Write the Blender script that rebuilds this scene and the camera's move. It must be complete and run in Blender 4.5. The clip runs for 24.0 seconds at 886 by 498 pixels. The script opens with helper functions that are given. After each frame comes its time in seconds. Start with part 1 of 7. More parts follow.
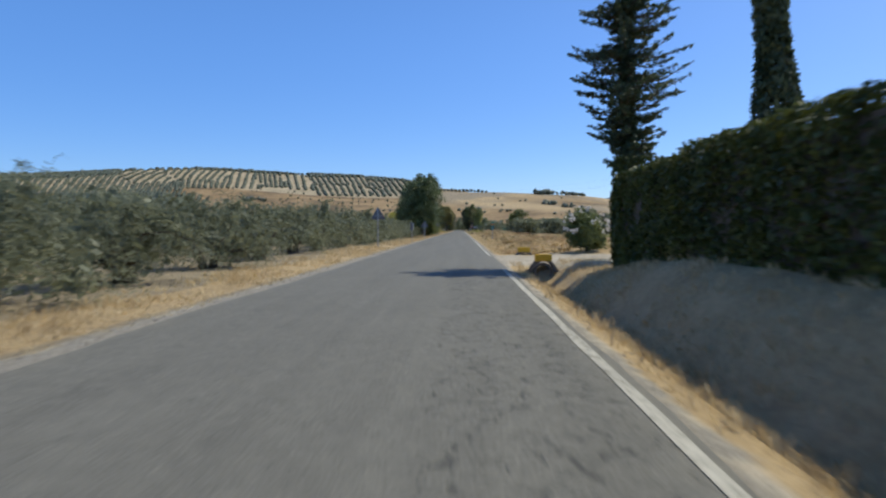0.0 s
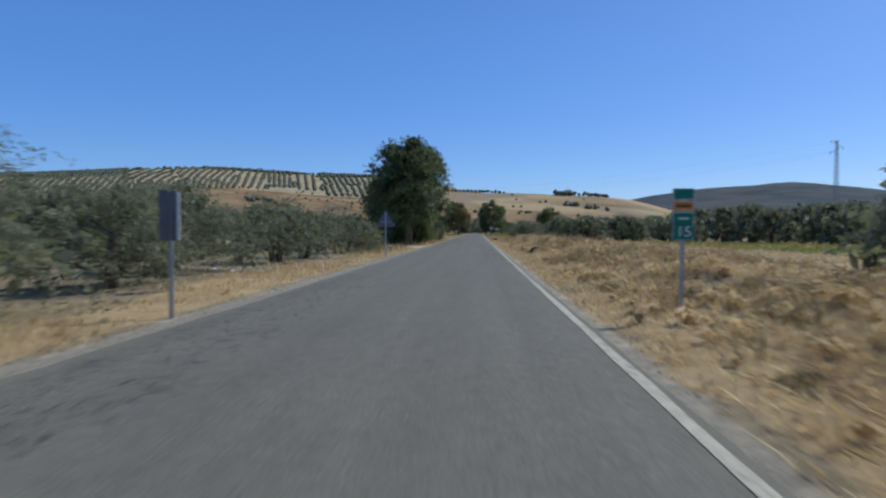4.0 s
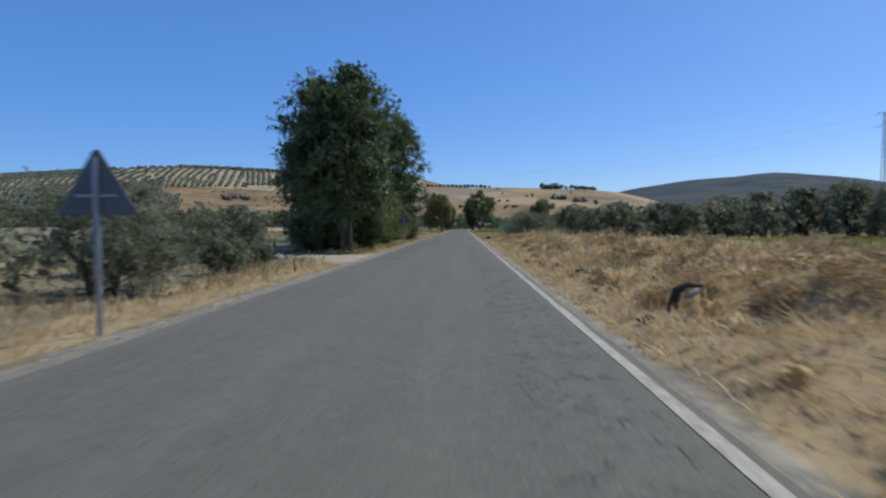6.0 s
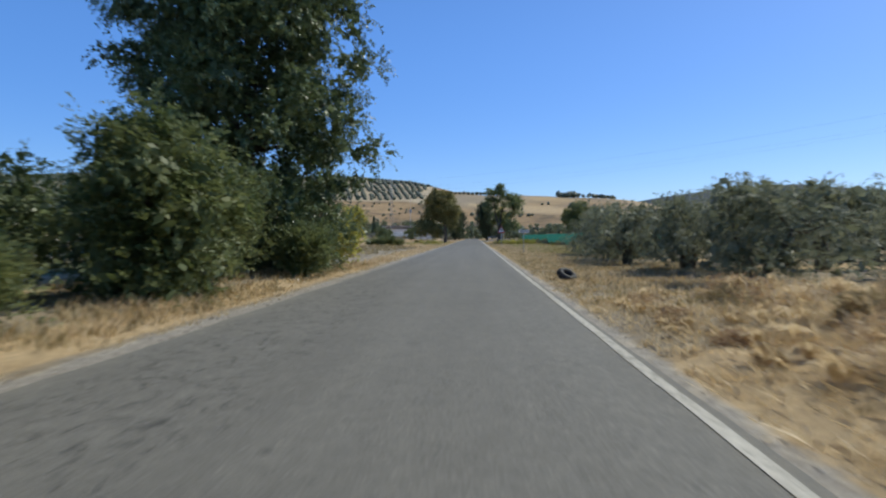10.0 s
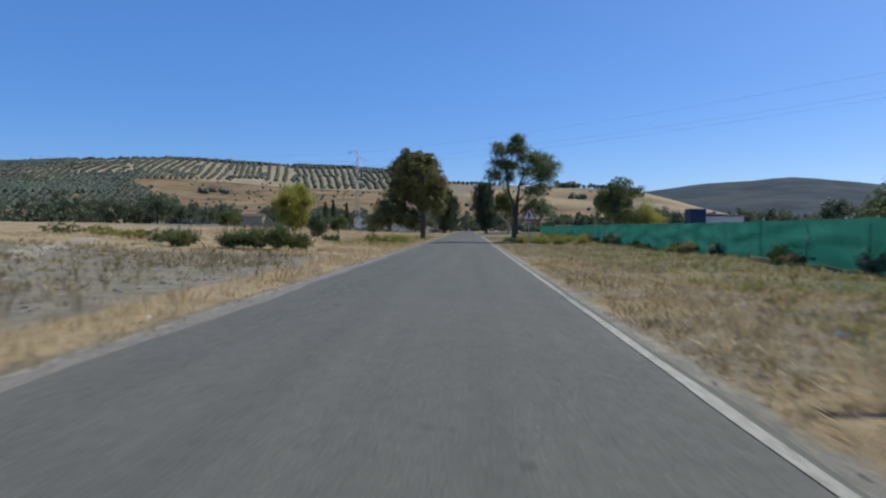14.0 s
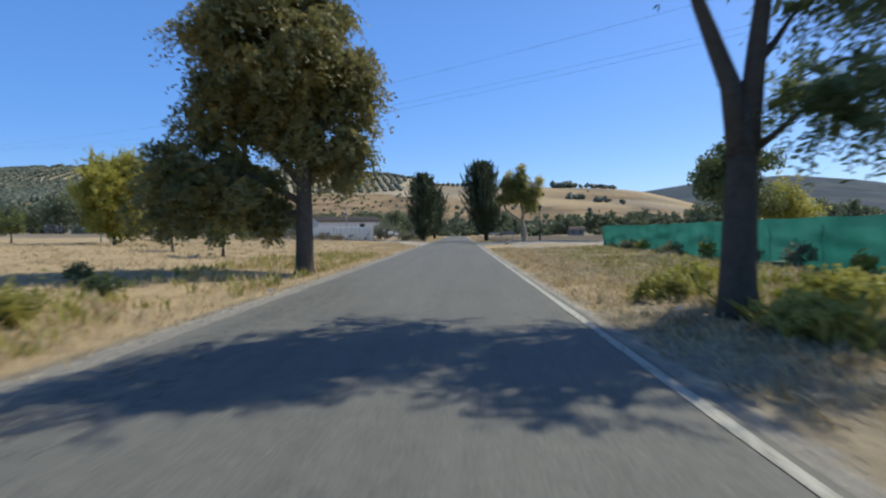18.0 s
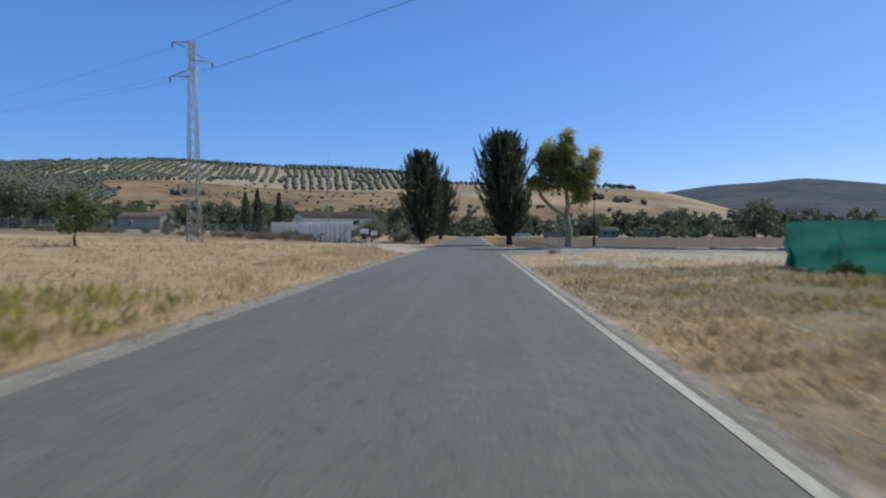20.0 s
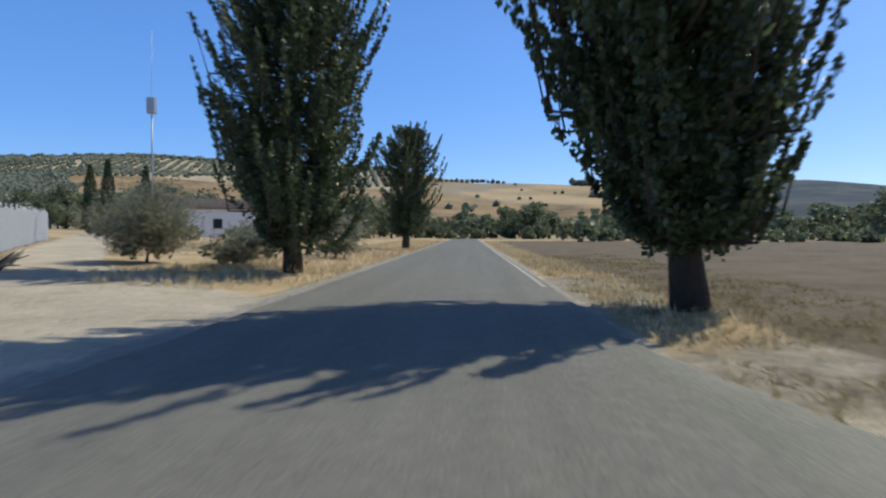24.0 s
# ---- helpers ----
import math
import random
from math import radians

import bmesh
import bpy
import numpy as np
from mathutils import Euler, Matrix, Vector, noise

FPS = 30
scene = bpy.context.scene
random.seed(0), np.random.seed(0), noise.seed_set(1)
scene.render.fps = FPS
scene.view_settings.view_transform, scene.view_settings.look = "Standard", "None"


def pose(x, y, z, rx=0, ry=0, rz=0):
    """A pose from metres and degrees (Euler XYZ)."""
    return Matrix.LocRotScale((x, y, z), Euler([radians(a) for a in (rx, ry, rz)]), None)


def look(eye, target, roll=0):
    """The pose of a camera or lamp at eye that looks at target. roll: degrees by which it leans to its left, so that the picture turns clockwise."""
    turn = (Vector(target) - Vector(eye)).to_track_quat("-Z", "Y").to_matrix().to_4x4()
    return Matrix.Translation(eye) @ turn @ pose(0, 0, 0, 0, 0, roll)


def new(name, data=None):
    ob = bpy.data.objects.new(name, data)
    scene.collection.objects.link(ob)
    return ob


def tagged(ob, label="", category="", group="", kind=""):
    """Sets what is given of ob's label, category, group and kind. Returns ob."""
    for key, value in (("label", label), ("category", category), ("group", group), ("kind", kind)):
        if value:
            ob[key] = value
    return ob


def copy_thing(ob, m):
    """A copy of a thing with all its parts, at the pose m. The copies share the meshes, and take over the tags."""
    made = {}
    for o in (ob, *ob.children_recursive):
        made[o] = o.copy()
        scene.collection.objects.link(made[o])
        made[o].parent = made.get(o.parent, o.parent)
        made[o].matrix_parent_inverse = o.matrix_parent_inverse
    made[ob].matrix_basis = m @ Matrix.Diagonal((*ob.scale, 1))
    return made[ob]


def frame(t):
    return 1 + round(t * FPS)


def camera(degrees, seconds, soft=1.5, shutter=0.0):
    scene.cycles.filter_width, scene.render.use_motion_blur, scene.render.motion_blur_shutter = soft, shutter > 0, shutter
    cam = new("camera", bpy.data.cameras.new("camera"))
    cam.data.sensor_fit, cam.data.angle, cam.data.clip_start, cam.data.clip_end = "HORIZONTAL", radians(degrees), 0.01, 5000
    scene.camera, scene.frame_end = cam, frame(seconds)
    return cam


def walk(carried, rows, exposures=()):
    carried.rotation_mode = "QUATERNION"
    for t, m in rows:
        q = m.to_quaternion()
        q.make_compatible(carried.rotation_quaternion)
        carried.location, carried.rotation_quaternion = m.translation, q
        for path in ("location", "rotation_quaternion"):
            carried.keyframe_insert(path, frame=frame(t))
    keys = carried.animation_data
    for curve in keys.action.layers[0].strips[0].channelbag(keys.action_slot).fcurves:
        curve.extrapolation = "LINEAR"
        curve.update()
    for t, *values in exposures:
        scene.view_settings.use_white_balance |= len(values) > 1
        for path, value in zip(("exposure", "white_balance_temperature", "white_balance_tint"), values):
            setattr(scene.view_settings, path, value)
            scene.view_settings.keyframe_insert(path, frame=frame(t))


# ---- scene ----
# Country road between olive groves, driven along in the direction +y. Road edge line at x = 2.5.
cam = camera(72.0, 24.0, soft=2.2, shutter=0.33)
EYE = 1.25
# seconds, x, y, heading, tilt, lean
PATH = [
    (0, 1.22, -27.22, 1.74, -1.91, 0.02),
    (0.5, 1.18, -21.15, 2.80, -1.59, 0.53),
    (1, 1.19, -15.11, 2.34, -1.34, 0.71),
    (1.5, 1.26, -9.12, 2.42, -1.09, 0.64),
    (3.5, 1.38, 14.34, 2.91, -1.74, -0.54),
    (4, 1.13, 20.21, 3.24, -1.68, -0.28),
    (4.5, 0.99, 26.08, 3.29, -1.39, 0.42),
    (5, 0.97, 31.93, 3.06, -1.32, 0.78),
    (5.5, 1.00, 37.68, 2.50, -1.77, 0.65),
    (6, 1.07, 43.33, 1.89, -2.04, 0.73),
    (6.5, 1.16, 48.85, 1.94, -1.92, -0.24),
    (7, 1.14, 54.26, 2.20, -1.58, -0.51),
    (7.5, 1.10, 59.68, 2.30, -2.34, -0.15),
    (8, 1.11, 65.09, 2.52, -1.83, -0.11),
    (8.5, 1.11, 70.51, 2.56, -1.62, -0.28),
    (9, 1.06, 75.93, 2.47, -1.62, -0.23),
    (9.5, 0.99, 81.33, 2.73, -1.66, 0.07),
    (10, 0.93, 86.72, 2.96, -1.18, 0.11),
    (10.5, 0.90, 92.06, 3.12, -1.09, 0.33),
    (12.5, 0.73, 113.19, 2.00, -1.72, -0.63),
    (13, 0.76, 118.52, 1.90, -1.65, -0.26),
    (13.5, 0.77, 123.89, 2.00, -1.68, 0.04),
    (14, 0.74, 129.32, 2.46, -1.96, -0.22),
    (14.5, 0.68, 134.92, 2.65, -1.71, -0.41),
    (15, 0.72, 140.70, 2.80, -1.67, -0.69),
    (15.5, 0.77, 146.62, 2.51, -1.86, -0.52),
    (16, 0.72, 152.60, 2.15, -1.85, -0.26),
    (16.5, 0.67, 158.41, 1.87, -1.59, -0.23),
    (17, 0.68, 164.15, 1.73, -1.43, -0.12),
    (17.5, 0.73, 169.85, 1.79, -1.41, 0.28),
    (18, 0.82, 175.72, 1.63, -1.53, 0.80),
    (18.5, 0.89, 181.66, 2.52, -1.18, 0.72),
    (20.5, 0.85, 206.28, 2.75, -1.63, -0.13),
    (21, 0.86, 212.59, 2.73, -1.57, -0.34),
    (21.5, 0.86, 218.90, 2.72, -1.71, -0.33),
    (22, 0.81, 225.09, 2.86, -1.35, 0.02),
    (22.5, 0.69, 231.06, 2.96, -1.27, -0.10),
    (23, 0.59, 236.94, 3.12, -1.24, -0.97),
    (23.5, 0.59, 242.83, 3.08, -1.23, -1.15),
    (24, 0.73, 248.75, 2.46, -1.47, -0.09),
]
walk(cam, [(t, pose(x, y, EYE, 90 + tilt, lean, head)) for t, x, y, head, tilt, lean in PATH],
     exposures=[(0, 0.38, 6400, 4), (1.5, 0.3, 6350, 4), (4, 0.04, 6050, 4), (6.5, 0.08, 6100, 4), (8.5, 0.38, 6250, 4), (10.5, 0.28, 6250, 4), (13, 0.04, 6080, 4), (16, 0.12, 6180, 4), (18.3, 0.38, 6300, 4), (20.5, 0.08, 6150, 4), (22, 0.14, 6300, 4), (23, 0.3, 6450, 4), (24, 0.4, 6400, 4)])

# ---------------------------------------------------------------- light
SUN_AZ, SUN_EL = radians(31.5), radians(51.5)          # azimuth from +x towards +y
world = bpy.data.worlds.new("sky")
scene.world = world
world.use_nodes = True
wn = world.node_tree
sky = wn.nodes.new("ShaderNodeTexSky")
sky.sky_type, sky.sun_disc = "NISHITA", False
sky.sun_elevation, sky.sun_rotation = SUN_EL, radians(90) - SUN_AZ
sky.air_density, sky.dust_density, sky.ozone_density = 0.75, 0.85, 3.0
wn.nodes["Background"].inputs[1].default_value = 0.145
deep = wn.nodes.new("ShaderNodeHueSaturation")
deep.inputs["Hue"].default_value, deep.inputs["Saturation"].default_value, deep.inputs["Value"].default_value = 0.512, 1.3, 0.97
wn.links.new(sky.outputs[0], deep.inputs["Color"])
even = wn.nodes.new("ShaderNodeMix")
even.data_type = "RGBA"
even.inputs["Factor"].default_value, even.inputs["B"].default_value = 0.45, (0.92, 2.05, 4.75, 1)
wn.links.new(deep.outputs[0], even.inputs["A"])
# deeper towards the zenith
height = wn.nodes.new("ShaderNodeSeparateXYZ")
wn.links.new(wn.nodes.new("ShaderNodeTexCoord").outputs["Generated"], height.inputs[0])
fall = wn.nodes.new("ShaderNodeMapRange")
fall.interpolation_type = "SMOOTHSTEP"
for key, value in (("From Min", 0.25), ("From Max", 0.95), ("To Min", 1.0), ("To Max", 0.32)):
    fall.inputs[key].default_value = value
wn.links.new(height.outputs["Z"], fall.inputs["Value"])
darker = wn.nodes.new("ShaderNodeVectorMath")
darker.operation = "SCALE"
wn.links.new(even.outputs["Result"], darker.inputs[0])
wn.links.new(fall.outputs["Result"], darker.inputs["Scale"])
wn.links.new(darker.outputs[0], wn.nodes["Background"].inputs[0])
sun = new("sun", bpy.data.lights.new("sun", "SUN"))
sun.data.energy, sun.data.angle, sun.data.color = 2.72, radians(0.53), (1.0, 0.93, 0.79)
sun.matrix_world = look((math.cos(SUN_AZ) * 50, 150 + math.sin(SUN_AZ) * 50, 60), (0, 150, 60 - 50 * math.tan(SUN_EL)))


# ---------------------------------------------------------------- materials
def ramp(nt, fac, stops):
    n = nt.nodes.new("ShaderNodeValToRGB")
    while len(n.color_ramp.elements) < len(stops):
        n.color_ramp.elements.new(0.5)
    for e, (p, c) in zip(n.color_ramp.elements, stops):
        e.position, e.color = p, (*c, 1)
    nt.links.new(fac, n.inputs[0])
    return n.outputs[0]


def noise_tex(nt, scale, detail=4, rough=0.6, vec=None, dist=0.0):
    n = nt.nodes.new("ShaderNodeTexNoise")
    n.inputs["Scale"].default_value, n.inputs["Detail"].default_value = scale, detail
    n.inputs["Roughness"].default_value, n.inputs["Distortion"].default_value = rough, dist
    if vec is not None:
        nt.links.new(vec, n.inputs["Vector"])
    return n.outputs[0]


def mixc(nt, fac, a, b, mode="MIX"):
    n = nt.nodes.new("ShaderNodeMix")
    n.data_type, n.blend_type = "RGBA", mode
    for sock, v in ((n.inputs["Factor"], fac), (n.inputs["A"], a), (n.inputs["B"], b)):
        if isinstance(v, (int, float)):
            sock.default_value = v
        elif isinstance(v, tuple):
            sock.default_value = (*v, 1)
        else:
            nt.links.new(v, sock)
    return n.outputs["Result"]


def maths(nt, op, a, b=0.0):
    n = nt.nodes.new("ShaderNodeMath")
    n.operation = op
    for i, v in enumerate((a, b)):
        if isinstance(v, (int, float)):
            n.inputs[i].default_value = v
        else:
            nt.links.new(v, n.inputs[i])
    return n.outputs[0]


def material(name, rough=0.8, metal=0.0):
    m = bpy.data.materials.new(name)
    m.use_nodes = True
    b = m.node_tree.nodes["Principled BSDF"]
    b.inputs["Roughness"].default_value, b.inputs["Metallic"].default_value = rough, metal
    return m, m.node_tree, b


def bump(nt, b, height, strength, dist):
    n = nt.nodes.new("ShaderNodeBump")
    n.inputs["Strength"].default_value, n.inputs["Distance"].default_value = strength, dist
    nt.links.new(height, n.inputs["Height"])
    nt.links.new(n.outputs[0], b.inputs["Normal"])


def position(nt):
    return nt.nodes.new("ShaderNodeNewGeometry").outputs["Position"]


def island(nt):
    return nt.nodes.new("ShaderNodeNewGeometry").outputs["Random Per Island"]


def plain(name, c1, c2, scale, rough=0.7, metal=0.0, relief=0.2, dist=0.01):
    """A surface of two close colours in blotches, with finer grain and relief."""
    m, nt, b = material(name, rough, metal)
    tc = nt.nodes.new("ShaderNodeTexCoord").outputs["Object"]
    col = ramp(nt, noise_tex(nt, scale, 6, 0.65, tc), ((0.3, c1), (0.7, c2)))
    fine = noise_tex(nt, scale * 9, 4, 0.7, tc)
    col = mixc(nt, 0.35, col, ramp(nt, fine, ((0.3, tuple(v * 0.6 for v in c1)), (0.7, tuple(min(1, v * 1.2) for v in c2)))))
    nt.links.new(col, b.inputs["Base Color"])
    bump(nt, b, fine, relief, dist)
    return m


def leaves_mat(name, dark, mid, light, through_light=0.5, rough=0.55):
    """Leaves: each one its own tone, part of the sun passes through."""
    m, nt, b = material(name, rough)
    rnd = island(nt)
    col = ramp(nt, rnd, ((0.0, dark), (0.55, mid), (1.0, light)))
    big = noise_tex(nt, 0.9, 2, 0.5, position(nt))
    col = mixc(nt, 0.5, col, ramp(nt, big, ((0.3, dark), (0.7, light))))
    nt.links.new(col, b.inputs["Base Color"])
    tr = nt.nodes.new("ShaderNodeBsdfTranslucent")
    nt.links.new(col, tr.inputs[0])
    mx = nt.nodes.new("ShaderNodeMixShader")
    mx.inputs[0].default_value = through_light
    nt.links.new(b.outputs[0], mx.inputs[1])
    nt.links.new(tr.outputs[0], mx.inputs[2])
    nt.links.new(mx.outputs[0], nt.nodes["Material Output"].inputs[0])
    return m


M = {}
M["olive_leaf"] = leaves_mat("olive_leaf", (0.115, 0.128, 0.07), (0.205, 0.22, 0.128), (0.35, 0.36, 0.23), 0.42)
M["elm_leaf"] = leaves_mat("elm_leaf", (0.05, 0.075, 0.03), (0.11, 0.15, 0.058), (0.26, 0.31, 0.14), 0.3, 0.4)
M["bush_leaf"] = leaves_mat("bush_leaf", (0.075, 0.11, 0.034), (0.145, 0.185, 0.065), (0.29, 0.31, 0.12), 0.4)
M["poplar_leaf"] = leaves_mat("poplar_leaf", (0.035, 0.05, 0.024), (0.085, 0.115, 0.05), (0.2, 0.235, 0.115), 0.35, 0.4)
M["walnut_leaf"] = leaves_mat("walnut_leaf", (0.12, 0.135, 0.045), (0.25, 0.24, 0.085), (0.45, 0.37, 0.14), 0.35)
M["robinia_leaf"] = leaves_mat("robinia_leaf", (0.085, 0.12, 0.045), (0.17, 0.215, 0.09), (0.3, 0.34, 0.15))
M["plane_leaf"] = leaves_mat("plane_leaf", (0.11, 0.14, 0.035), (0.23, 0.26, 0.07), (0.48, 0.44, 0.15))
M["gold_leaf"] = leaves_mat("gold_leaf", (0.36, 0.3, 0.06), (0.58, 0.48, 0.12), (0.72, 0.62, 0.22), 0.5)
M["yellow_leaf"] = leaves_mat("yellow_leaf", (0.3, 0.29, 0.05), (0.48, 0.45, 0.09), (0.62, 0.57, 0.16), 0.5)
M["conifer_leaf"] = leaves_mat("conifer_leaf", (0.03, 0.05, 0.024), (0.065, 0.095, 0.045), (0.12, 0.155, 0.075), 0.2)
M["hedge_leaf"] = leaves_mat("hedge_leaf", (0.03, 0.045, 0.01), (0.065, 0.085, 0.018), (0.16, 0.17, 0.035), 0.25)
M["far_leaf"] = leaves_mat("far_leaf", (0.1, 0.125, 0.07), (0.17, 0.2, 0.11), (0.28, 0.3, 0.17), 0.4)
M["straw"] = leaves_mat("straw", (0.46, 0.325, 0.155), (0.7, 0.53, 0.29), (0.84, 0.7, 0.45), 0.35, 0.7)
M["weed"] = leaves_mat("weed", (0.22, 0.23, 0.05), (0.4, 0.38, 0.09), (0.58, 0.5, 0.14), 0.3, 0.7)
M["hill_leaf"] = leaves_mat("hill_leaf", (0.085, 0.1, 0.062), (0.125, 0.14, 0.09), (0.175, 0.19, 0.125), 0.15)
M["dry_weed"] = leaves_mat("dry_weed", (0.2, 0.145, 0.065), (0.33, 0.26, 0.125), (0.48, 0.39, 0.2), 0.3, 0.8)
M["russet"] = leaves_mat("russet", (0.3, 0.175, 0.085), (0.5, 0.33, 0.17), (0.66, 0.49, 0.29), 0.35, 0.8)
M["grey_leaf"] = leaves_mat("grey_leaf", (0.15, 0.148, 0.095), (0.27, 0.26, 0.175), (0.41, 0.4, 0.29), 0.5)
M["petal"] = leaves_mat("petal", (0.7, 0.62, 0.55), (0.8, 0.75, 0.7), (0.85, 0.83, 0.8), 0.3)
M["bark"] = plain("bark", (0.06, 0.045, 0.032), (0.16, 0.125, 0.09), 6, 0.9, 0, 0.8, 0.03)
M["dark_bark"] = plain("dark_bark", (0.04, 0.03, 0.022), (0.11, 0.085, 0.062), 5, 0.95, 0, 0.9, 0.04)
M["pale_bark"] = plain("pale_bark", (0.2, 0.16, 0.11), (0.4, 0.35, 0.26), 4, 0.85, 0, 0.5, 0.02)
M["steel"] = plain("steel", (0.34, 0.35, 0.36), (0.46, 0.47, 0.48), 8, 0.45, 0.6, 0.1, 0.002)
M["sign_back"] = plain("sign_back", (0.12, 0.125, 0.135), (0.18, 0.185, 0.195), 5, 0.5, 0.3, 0.1, 0.002)
M["zinc"] = plain("zinc", (0.58, 0.59, 0.6), (0.74, 0.75, 0.75), 3, 0.5, 0.1, 0.1, 0.002)
M["white_paint"] = plain("white_paint", (0.7, 0.69, 0.66), (0.82, 0.81, 0.78), 3, 0.5, 0, 0.1, 0.002)
M["red_paint"] = plain("red_paint", (0.45, 0.03, 0.03), (0.55, 0.05, 0.05), 5, 0.45, 0, 0.05, 0.001)
M["black_paint"] = plain("black_paint", (0.012, 0.012, 0.014), (0.03, 0.03, 0.03), 5, 0.5, 0, 0.05, 0.001)
M["green_paint"] = plain("green_paint", (0.0, 0.16, 0.1), (0.01, 0.22, 0.14), 5, 0.5, 0, 0.05, 0.001)
M["orange_paint"] = plain("orange_paint", (0.65, 0.22, 0.02), (0.75, 0.3, 0.04), 5, 0.5, 0, 0.05, 0.001)
M["yellow_paint"] = plain("yellow_paint", (0.62, 0.36, 0.02), (0.75, 0.46, 0.04), 5, 0.7, 0, 0.2, 0.005)
M["concrete"] = plain("concrete", (0.26, 0.24, 0.21), (0.42, 0.4, 0.36), 4, 0.9, 0, 0.4, 0.01)
M["dirty_concrete"] = plain("dirty_concrete", (0.1, 0.085, 0.07), (0.24, 0.21, 0.175), 5, 0.9, 0, 0.5, 0.015)
M["rubber"] = plain("rubber", (0.012, 0.012, 0.012), (0.03, 0.03, 0.03), 6, 0.7, 0, 0.3, 0.005)
M["blue_paint"] = plain("blue_paint", (0.01, 0.028, 0.085), (0.018, 0.04, 0.12), 3, 0.5, 0, 0.05, 0.002)
M["dark_wood"] = plain("dark_wood", (0.03, 0.022, 0.016), (0.07, 0.05, 0.04), 8, 0.9, 0, 0.5, 0.01)
M["stone"] = plain("stone", (0.25, 0.22, 0.18), (0.42, 0.38, 0.32), 5, 0.9, 0, 0.6, 0.02)
M["roof_tile"] = plain("roof_tile", (0.1, 0.085, 0.075), (0.2, 0.16, 0.13), 6, 0.9, 0, 0.6, 0.03)
M["dark_glass"] = plain("dark_glass", (0.015, 0.017, 0.02), (0.03, 0.032, 0.035), 3, 0.15)


def net_material():
    """Green shade net: woven, thin, lets part of the light through."""
    m, nt, b = material("shade_net", 0.75)
    p = position(nt)
    col = ramp(nt, noise_tex(nt, 0.8, 4, 0.6, p), ((0.3, (0.022, 0.13, 0.098)), (0.7, (0.05, 0.2, 0.155))))
    nt.links.new(col, b.inputs["Base Color"])
    bump(nt, b, noise_tex(nt, 60, 2, 0.5, p), 0.3, 0.01)
    tr = nt.nodes.new("ShaderNodeBsdfTranslucent")
    nt.links.new(col, tr.inputs[0])
    mx = nt.nodes.new("ShaderNodeMixShader")
    mx.inputs[0].default_value = 0.8
    nt.links.new(b.outputs[0], mx.inputs[1])
    nt.links.new(tr.outputs[0], mx.inputs[2])
    nt.links.new(mx.outputs[0], nt.nodes["Material Output"].inputs[0])
    return m


M["net"] = net_material()


